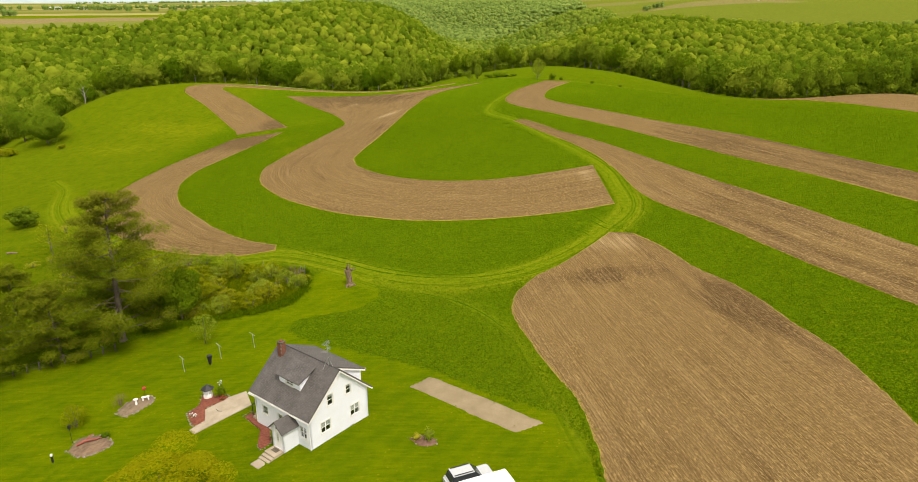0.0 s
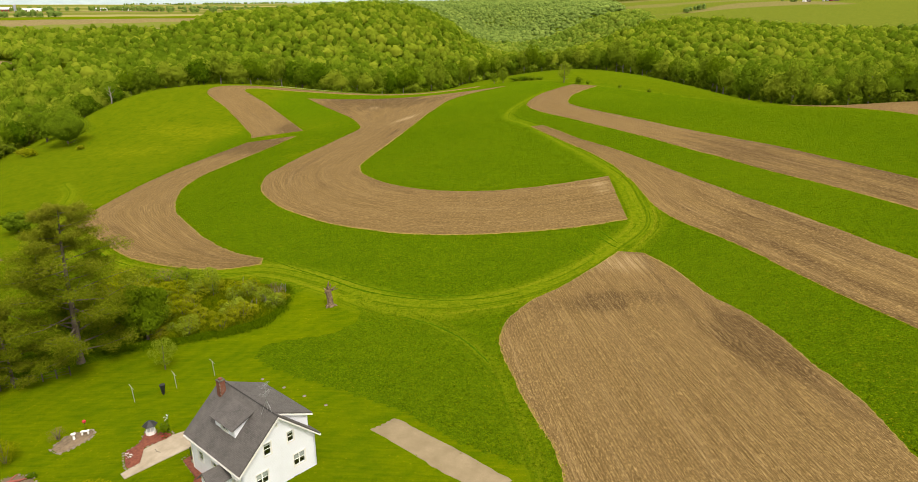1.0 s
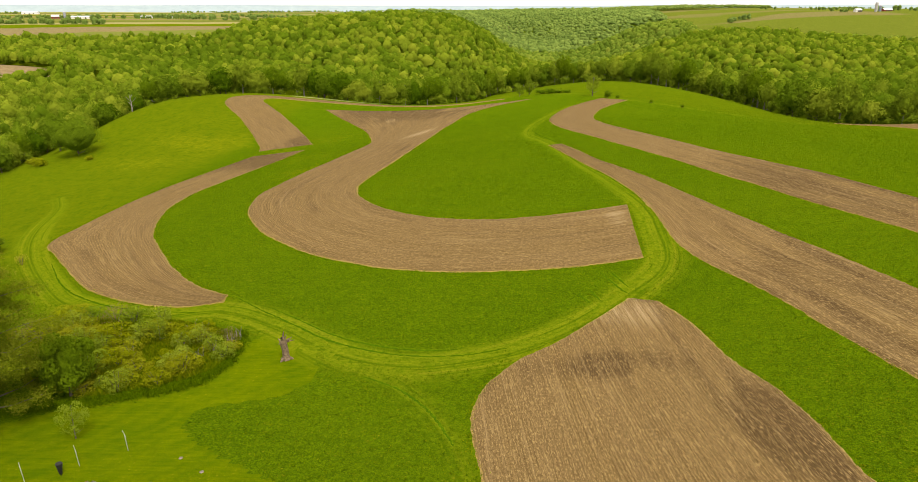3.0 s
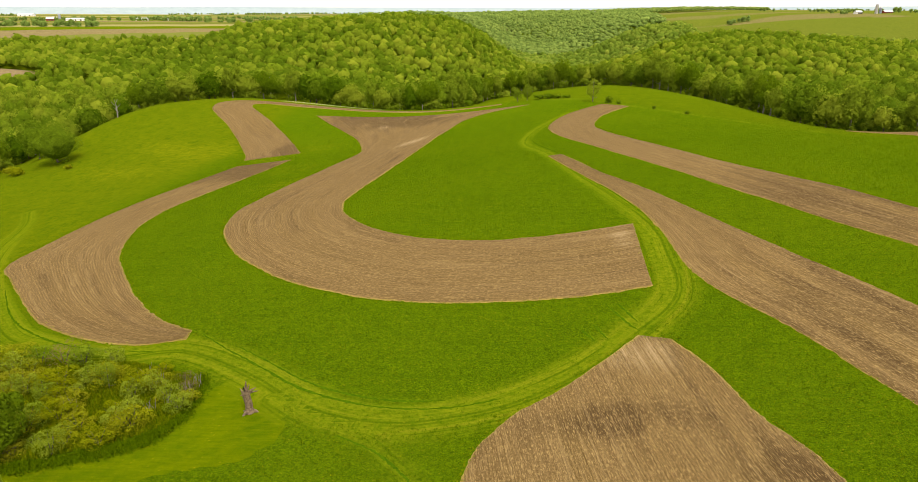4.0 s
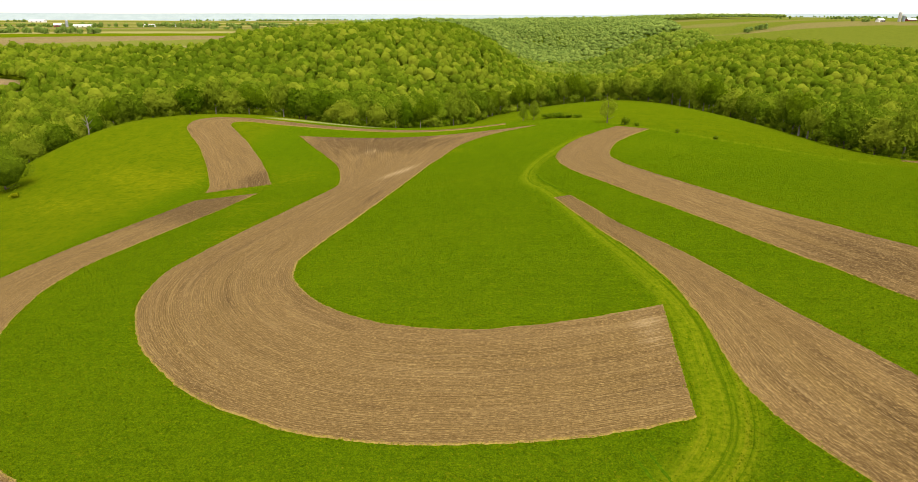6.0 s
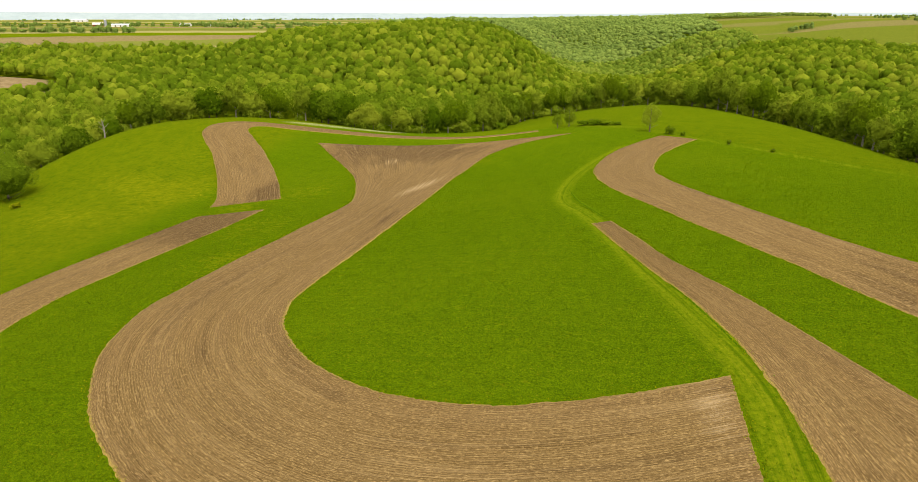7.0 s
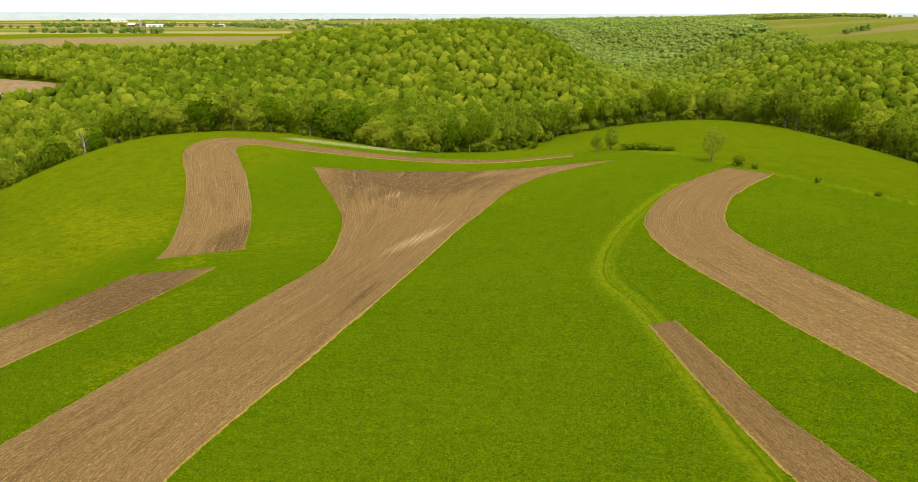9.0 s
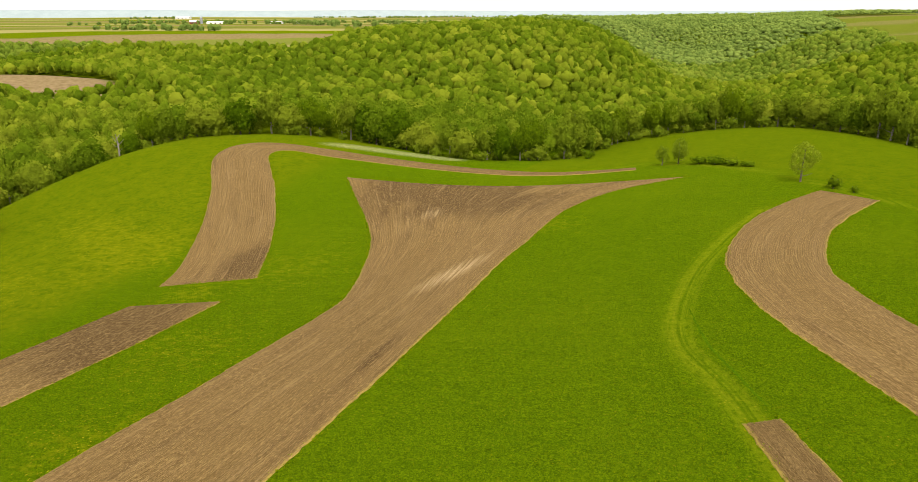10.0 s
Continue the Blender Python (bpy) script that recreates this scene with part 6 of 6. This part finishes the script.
for x, y in ((-19.2, 79.6), (-16.0, 77.4), (-13.1, 75.3), (-10.2, 73.2)):
    t = new("septic_cover")
    t.location = (x, y, ground_z(x, y))
    bm = bmesh.new()
    bmesh.ops.create_cone(bm, cap_ends=True, segments=18, radius1=0.22, radius2=0.2, depth=0.12, matrix=Matrix.Translation((0, 0, 0.0)))
    part("lid", bm, STONE, t, bevel=0.02)
    tagged(t, "round grey concrete lid set in the lawn", "lid", "concrete lids")


def wire_fence():
    t = new("fence")
    t.location = (0, 0, 0)
    ends = [(-75, 66), (-66, 71.5), (-56, 76.0), (-50, 79.0), (-44.0, 82.0)]
    line = spline(ends, 19)
    tops = []
    for x, y in line:
        z = ground_z(x, y)
        p = part("post", boxes((-0.06, 0.06, -0.06, 0.06, -0.3, 1.25)), FENCE_WOOD, t)
        p.location = (x, y, z)
        tops.append((x, y, z))
    for up in (0.35, 0.7, 1.1):
        tubes_part("rail", [tube([(x, y, z + up) for x, y, z in tops], [0.02] * len(tops), 4)], FENCE_WOOD, t)
    tagged(t, "old grey wooden rail fence under the conifers", "fence")


wire_fence()


# ---- vehicles at the edge of the lawn ----
def rounded(bm, x0, x1, y0, y1, z0, z1, r):
    box(bm, x0, x1, y0, y1, z0, z1)
    bmesh.ops.bevel(bm, geom=bm.edges[:], offset=r, segments=3, affect="EDGES", clamp_overlap=True)


def car_paint(name, c):
    m, t = nodes_of(name)
    return finish(m, t, mix(t, ramp(t, noise_of(t, own(t), 3.0), 0.3, 0.7), c, tuple(k * 0.9 for k in c)), 0.25, None, spec=0.5)


def wheels(parent, track, axles, r):
    for x in axles:
        for y in (-track, track):
            w = new("wheel")
            w.parent = parent
            bm = bmesh.new()
            bmesh.ops.create_cone(bm, cap_ends=True, segments=20, radius1=r, radius2=r, depth=0.22, matrix=Matrix.Translation((x, y, r)) @ Euler((radians(90), 0, 0)).to_matrix().to_4x4())
            part("tyre", bm, BLACK, w, bevel=0.02)
            bm = bmesh.new()
            bmesh.ops.create_cone(bm, cap_ends=True, segments=16, radius1=r * 0.6, radius2=r * 0.6, depth=0.24, matrix=Matrix.Translation((x, y, r)) @ Euler((radians(90), 0, 0)).to_matrix().to_4x4())
            part("rim", bm, GREY_METAL, w)


def sport_utility():
    c = new("car")
    c.matrix_world = pose(1.6, 51.2, ground_z(1.6, 51.2), 0, 0, 22)
    silver = car_paint("silver_paint", (0.42, 0.44, 0.45))
    bm = bmesh.new()
    rounded(bm, -2.2, 2.2, -0.92, 0.92, 0.35, 1.05, 0.16)
    part("body", bm, silver, c, "silver car body")
    bm = bmesh.new()
    v = [bm.verts.new(p) for p in ((-2.0, -0.85, 1.0), (1.1, -0.85, 1.0), (1.1, 0.85, 1.0), (-2.0, 0.85, 1.0), (-1.75, -0.68, 1.68), (0.35, -0.68, 1.68), (0.35, 0.68, 1.68), (-1.75, 0.68, 1.68))]
    for q in ((3, 2, 1, 0), (4, 5, 6, 7), (0, 1, 5, 4), (1, 2, 6, 5), (2, 3, 7, 6), (3, 0, 4, 7)):
        bm.faces.new([v[i] for i in q])
    bmesh.ops.bevel(bm, geom=bm.edges[:], offset=0.08, segments=2, affect="EDGES")
    part("windows", bm, car_paint("tinted_glass", (0.02, 0.024, 0.026)), c, "dark tinted windows")
    part("roof", boxes((-1.7, 0.3, -0.66, 0.66, 1.66, 1.72)), silver, c, bevel=0.02)
    for y in (-0.55, 0.55):
        part("roof_rail", boxes((-1.6, 0.2, y - 0.03, y + 0.03, 1.72, 1.79)), BLACK, c)
    wheels(c, 0.83, (-1.4, 1.4), 0.36)
    tagged(c, "silver car with black roof rails on the grass", "car")


def white_trailer():
    c = new("trailer")
    c.matrix_world = pose(3.0, 48.6, ground_z(3.0, 48.6), 0, 0, 22)
    bm = bmesh.new()
    rounded(bm, -2.3, 2.3, -1.0, 1.0, 0.55, 2.35, 0.10)
    part("box", bm, car_paint("white_panel", (0.78, 0.79, 0.79)), c, "white trailer box")
    part("drawbar", boxes((-3.3, -2.25, -0.06, 0.06, 0.5, 0.6)), GREY_METAL, c)
    wheels(c, 0.9, (-0.4, 0.45), 0.32)
    tagged(c, "white enclosed box trailer parked beside the car", "trailer")


sport_utility()
white_trailer()


# ---- far farmsteads ----
BARN_ROOF = plain("barn_roof", (0.45, 0.46, 0.47), (0.62, 0.63, 0.64), 8.0, 0.5)
RED_WALL = plain("barn_red", (0.16, 0.03, 0.02), (0.26, 0.05, 0.035), 3.0, 0.8)


def barn(name, label, x, y, length, width, eave, ridge, wall_mat, turn=0):
    t = new(name)
    t.matrix_world = pose(x, y, ground_z(x, y), 0, 0, turn)
    l, w = length / 2, width / 2
    part("wall", boxes((-l, l, -w, w, -3, eave)), wall_mat, t)
    gab = bmesh.new()
    for sx in (-l, l - 0.3):
        slab(gab, [(sx, -w, eave), (sx, w, eave), (sx, 0, ridge)], -0.3)
    bmesh.ops.recalc_face_normals(gab, faces=gab.faces)
    part("gable", gab, wall_mat, t)
    rf = bmesh.new()
    slab(rf, [(-l - 0.6, -w - 0.6, eave - 0.3), (l + 0.6, -w - 0.6, eave - 0.3), (l + 0.6, 0, ridge + 0.1), (-l - 0.6, 0, ridge + 0.1)], 0.25)
    slab(rf, [(-l - 0.6, 0, ridge + 0.1), (l + 0.6, 0, ridge + 0.1), (l + 0.6, w + 0.6, eave - 0.3), (-l - 0.6, w + 0.6, eave - 0.3)], 0.25)
    part("roof", rf, BARN_ROOF, t)
    for k in range(3):
        part("door", boxes((-l * 0.6 + k * l * 0.55, -l * 0.6 + k * l * 0.55 + 3, -w - 0.12, -w + 0.02, -0.5, eave * 0.75)), FENCE_WOOD, t)
    tagged(t, label, "barn")


def silo(x, y, height, r, mat, label):
    t = new("silo")
    t.location = (x, y, ground_z(x, y))
    bm = bmesh.new()
    bmesh.ops.create_cone(bm, cap_ends=True, segments=20, radius1=r, radius2=r, depth=height + 3, matrix=Matrix.Translation((0, 0, (height - 3) / 2)))
    part("tower", bm, mat, t)
    bm = bmesh.new()
    bmesh.ops.create_uvsphere(bm, u_segments=20, v_segments=10, radius=r, matrix=Matrix.Translation((0, 0, height)))
    part("dome", bm, GREY_METAL, t)
    tagged(t, label, "silo")


barn("barn", "long white farm shed on the far plateau", -1030, 1640, 44, 13, 4, 6.5, WHITE, 8)
barn("barn", "white farm shed on the far plateau", -905, 1700, 30, 11, 3.5, 6, WHITE, 4)
barn("barn", "low white farm shed on the far plateau", -835, 1690, 24, 9, 3, 5, WHITE, 0)
barn("barn", "grey-roofed barn on the far plateau", -1105, 1660, 22, 14, 5, 9, RED_WALL, 30)
silo(-1078, 1650, 14, 3, plain("silo_grey", (0.22, 0.24, 0.27), (0.34, 0.36, 0.4), 4.0, 0.6), "dark grey farm silo on the far plateau")
barn("barn", "small white barn on the far farmed ridge", 604, 1400, 12, 8, 3.5, 6, WHITE, 20)
barn("barn", "small dark red barn with a grey roof beside two silos", 662, 1418, 16, 9, 3, 5.5, RED_WALL, 12)
silo(636, 1402, 14, 2.6, plain("silo_stone", (0.30, 0.29, 0.27), (0.42, 0.41, 0.38), 4.0, 0.7), "tall grey stave silo on the ridge")
silo(646, 1409, 9, 2.4, plain("silo_blue", (0.16, 0.18, 0.22), (0.24, 0.27, 0.32), 4.0, 0.4), "dark blue metal silo on the ridge")
barn("barn", "red barn on the wooded ridge", -300, 1560, 24, 14, 6, 11, RED_WALL, 10)
barn("barn", "white farmhouse on the wooded ridge", -335, 1545, 14, 10, 6, 10, WHITE, 60)
barn("barn", "white shed on the far skyline", 260, 2480, 44, 16, 6, 10, WHITE, 5)
barn("barn", "white shed on the far skyline", -1850, 2600, 60, 18, 6, 10, WHITE, 5)


def far_rows():
    """Hedgerows and tree lines on the far plateaus."""
    r = np.random.RandomState(9)
    temps = [dome_crown(500 + i, 5, 12, 0.3, -0.8) for i in range(5)]
    px, py = [], []
    for i in range(22):
        d = r.uniform(1150, 4600)
        a = math.radians(r.uniform(-60, 45) if d > 2300 else r.uniform(-60, -18))
        x, y = d * math.sin(a), 150 + d * math.cos(a)
        l = r.uniform(60, 420)
        n = int(l / r.uniform(8, 16))
        turn = r.normal(0.1, 0.25)
        s = np.sort(r.uniform(-l / 2, l / 2, n))
        px.append(x + s * math.cos(turn) + r.normal(0, 3, n))
        py.append(y + s * math.sin(turn) + r.normal(0, 6, n))
    for x, y, n in ((-1060, 1690, 16), (-870, 1730, 14), (-960, 1600, 6), (668, 1445, 8), (590, 1430, 6), (-320, 1580, 14), (430, 1500, 9), (260, 2510, 20), (-700, 1500, 12), (-560, 1400, 10)):
        px.append(x + r.normal(0, 22, n))
        py.append(y + r.normal(0, 12, n))
    for k in range(5):
        x = np.arange(-4200, 3200, 22) + r.uniform(-9, 9, 337)
        y = 4650 - 0.16 * np.abs(x) - k * 60 + r.uniform(-20, 20, 337)
        keep = (np.sin(x / 260 + k * 1.7) + np.sin(x / 97 + k)) > 0.15
        px.append(x[keep])
        py.append(y[keep])
    x, y = np.concatenate(px), np.concatenate(py)
    n = len(x)
    z, h, w, kind = terrain(x, y), r.uniform(5, 11, n), r.uniform(7, 14, n), r.randint(0, 5, n)
    V, F, base = [], [], 0
    for k, (v, f) in enumerate(temps):
        for i in np.where(kind == k)[0]:
            V.append(v * np.array((w[i] / 2, w[i] / 2, h[i] * 0.55)) + np.array((x[i], y[i], z[i] + h[i] * 0.5)))
            F.append(f + base)
            base += len(v)
    ob = new("far_trees", mesh_of("far_trees", np.vstack(V), np.vstack(F), [FAR_HAZE_OAK], {"tint": np.full(base, 0.1)}))
    tagged(ob, "far hedgerows and tree lines on the plateaus", "trees", kind="stuff")


far_rows()


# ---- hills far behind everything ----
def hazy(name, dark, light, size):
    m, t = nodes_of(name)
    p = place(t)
    # the aerial haze over the hills is painted into their base colour
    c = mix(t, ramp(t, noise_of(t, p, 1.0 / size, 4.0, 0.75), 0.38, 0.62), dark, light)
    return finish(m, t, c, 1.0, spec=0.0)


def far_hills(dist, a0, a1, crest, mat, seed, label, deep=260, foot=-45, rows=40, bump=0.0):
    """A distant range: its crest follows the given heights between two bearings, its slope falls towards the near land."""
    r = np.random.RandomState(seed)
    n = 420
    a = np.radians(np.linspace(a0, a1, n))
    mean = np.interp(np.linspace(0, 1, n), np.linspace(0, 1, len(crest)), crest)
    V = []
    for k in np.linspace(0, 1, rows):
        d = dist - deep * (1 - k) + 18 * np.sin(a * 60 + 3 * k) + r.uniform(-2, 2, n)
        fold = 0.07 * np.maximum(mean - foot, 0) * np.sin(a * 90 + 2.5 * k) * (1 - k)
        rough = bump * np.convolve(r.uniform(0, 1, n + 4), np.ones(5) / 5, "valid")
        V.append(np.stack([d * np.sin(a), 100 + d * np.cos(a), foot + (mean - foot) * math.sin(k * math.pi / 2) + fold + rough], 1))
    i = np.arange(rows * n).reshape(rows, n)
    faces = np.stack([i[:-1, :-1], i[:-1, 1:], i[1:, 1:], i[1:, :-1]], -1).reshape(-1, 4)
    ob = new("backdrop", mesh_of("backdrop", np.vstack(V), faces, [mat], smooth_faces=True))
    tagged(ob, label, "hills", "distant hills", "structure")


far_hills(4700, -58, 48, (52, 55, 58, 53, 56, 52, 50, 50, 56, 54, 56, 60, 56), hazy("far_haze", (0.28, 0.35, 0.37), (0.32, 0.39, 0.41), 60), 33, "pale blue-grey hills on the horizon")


# ---- wheel ruts pressed into the crop beside the lane ----
RUTS = [[(26.4, 130.0), (27.7, 127.0), (29.0, 123.8), (30.2, 122.0)], [(28.2, 130.3), (29.1, 127.6), (30.2, 124.7)], [(24.2, 123.5), (24.9, 121.5), (25.6, 119.5)], [(22.4, 122.0), (23.0, 120.7), (23.9, 119.1)],
        [(-29.6, 119.3), (-24.2, 115), (-18.2, 110.7), (-11.6, 105.9), (-5.2, 103.2), (0.6, 102.1), (6.8, 102.6), (12.2, 104.7)], [(-22.8, 115.6), (-17.4, 111.8), (-11.0, 107.2), (-4.8, 104.6), (0.8, 103.6), (6, 104)],
        [(-73.2, 137.3), (-63, 125.7), (-54.9, 119.7), (-47.9, 116.4), (-40.8, 114.8), (-34.2, 114.2)], [(-4.6, 96.7), (0.4, 93.7), (4.6, 88.9), (7.5, 83.3)],
        [(16, 244.5), (17.9, 233.4), (20.6, 225.8), (22.9, 219.4)], [(22.4, 211.2), (28.9, 193.3), (34.2, 178.8), (37.6, 168.1)]]
CRUSHED = plain("crushed_grass", (0.030, 0.075, 0.002), (0.075, 0.135, 0.003), 0.5, 1.0, 0.03, spec=0.0)


def wheel_rut(line):
    n = 24 if math.dist(line[0], line[-1]) < 12 else 90
    p = spline(line, n)
    d = np.gradient(p, axis=0)
    d /= np.hypot(*d.T)[:, None]
    side = np.stack([-d[:, 1], d[:, 0]], 1)
    r = np.random.RandomState(int(abs(line[0][0]) * 10))
    wide = 0.2 * np.sin(np.linspace(0.15, 2.9, n)) ** 0.5 * r.uniform(0.45, 1.25, n)
    p = p + side * r.normal(0, 0.05, (n, 1))
    a, b = p - side * wide[:, None], p + side * wide[:, None]
    q = np.vstack([a, p, b])
    z = terrain(q[:, 0], q[:, 1]) + np.repeat((0.01, 0.05, 0.01), n)
    i = np.arange(3 * n).reshape(3, n)
    f = np.stack([i[:-1, :-1], i[:-1, 1:], i[1:, 1:], i[1:, :-1]], -1).reshape(-1, 4)
    me = mesh_of("wheel_rut", np.column_stack([q, z]), f, [CRUSHED], smooth_faces=True)
    if me.polygons[0].normal.z < 0:
        me.flip_normals()
    tagged(new("wheel_rut", me), "dark wheel rut pressed into the green hay crop", "rut", "wheel ruts", "structure")


for rut in RUTS:
    wheel_rut(rut)


# ---- hay crop and grass tufts ----
def tufts(name, label, x, y, high, wide, tint, seed, blades=2):
    """Leafy tufts as one mesh: a few leaning leaf triangles each."""
    r = np.random.RandomState(seed)
    n = len(x)
    z = terrain(x, y)
    V, T = [], []
    for k in range(blades):
        a = r.uniform(0, 6.283, n)
        l, h = wide * r.uniform(0.7, 1.3, n), high * r.uniform(0.6, 1.3, n)
        c, s = np.cos(a), np.sin(a)
        ox, oy = x + r.normal(0, 0.25, n) * wide, y + r.normal(0, 0.25, n) * wide
        p = np.stack([np.stack([ox - s * l * 0.6, oy + c * l * 0.6, z + h * 0.25], -1), np.stack([ox + s * l * 0.6, oy - c * l * 0.6, z + h * 0.25], -1), np.stack([ox + c * l, oy + s * l, z + h], -1)], 1)
        V.append(p.reshape(-1, 3))
        T.append(np.repeat(tint, 3))
    V = np.vstack(V)
    ob = new(name, mesh_of(name, V, np.arange(len(V)).reshape(-1, 3), [HAY], {"tint": np.concatenate(T)}))
    return tagged(ob, label, "grass", kind="stuff")


def sow():
    r = np.random.RandomState(77)
    n = 430000
    y = 52 + 300 * r.uniform(0, 1, n) ** 1.8
    x = r.uniform(-95, 165, n)
    keep = ~inside(LAWN, x, y)
    for ring in FIELD_RINGS:
        keep &= ~inside(ring, x, y)
    keep &= (np.abs(beside(LANE, x, y)) > 2.4) | (r.uniform(0, 1, n) < 0.25)
    keep &= np.degrees(np.arctan2(x - 8, y + 12)) < 36
    for rut in RUTS:
        keep &= np.abs(beside(rut, x, y)) > 0.3
    keep &= (x > -84 + r.normal(0, 2, n)) & (r.uniform(0, 1, n) > smooth(200, 345, y)) & (r.uniform(0, 1, n) > smooth(85, 150, x - 0.15 * y))
    x, y = x[keep], y[keep]
    patch = np.sin(x / 9) * np.cos(y / 11) * 0.12
    tufts("hay_crop", "dense green hay crop in leaf", x, y, 0.17, 0.105, np.clip(r.normal(0.18, 0.24, len(x)) + patch, 0, 1), 78)
    ex, ey = [], []
    for ring in FIELD_RINGS:
        q = np.array(ring + ring[:1])
        d = np.hypot(*np.diff(q, axis=0).T)
        s = np.concatenate([[0], np.cumsum(d)])
        m = int(s[-1] * (4 if s[-1] > 60 else 0.3))
        u = r.uniform(0, s[-1], m)
        ex.append(np.interp(u, s, q[:, 0]) + r.normal(0, 0.35, m))
        ey.append(np.interp(u, s, q[:, 1]) + r.normal(0, 0.35, m))
    x, y = np.concatenate(ex), np.concatenate(ey)
    keep = y < 345
    tufts("field_margin_grass", "yellow-green grass tufts along the tilled strips", x[keep], y[keep], 0.2, 0.12, np.clip(r.normal(0.7, 0.25, int(keep.sum())), 0, 1), 79)
    x, y = r.uniform(-59, -22, 60000), r.uniform(88, 113, 60000)
    keep = inside(SCRUB_PATCH, x, y)
    tufts("rough_grass", "long rough grass in the scrub patch", x[keep], y[keep], 0.5, 0.11, np.clip(r.normal(0.55, 0.35, int(keep.sum())), 0, 1), 80)
    m = 9000
    q = np.array([(-42, 87.6), (-34.7, 89.4), (-28.4, 91.7), (-24.0, 94.2), (-22.7, 98.5), (-23.0, 102.7), (-24.3, 107.3)])
    u = r.uniform(0, len(q) - 1.001, m)
    x, y = np.interp(u, range(len(q)), q[:, 0]) + r.normal(-0.5, 0.55, m), np.interp(u, range(len(q)), q[:, 1]) + r.normal(0.45, 0.55, m)
    tufts("lush_grass", "lush dark green grass edging the scrub", x, y, 0.34, 0.13, np.clip(r.normal(0.02, 0.1, m), 0, 1), 81)


sow()
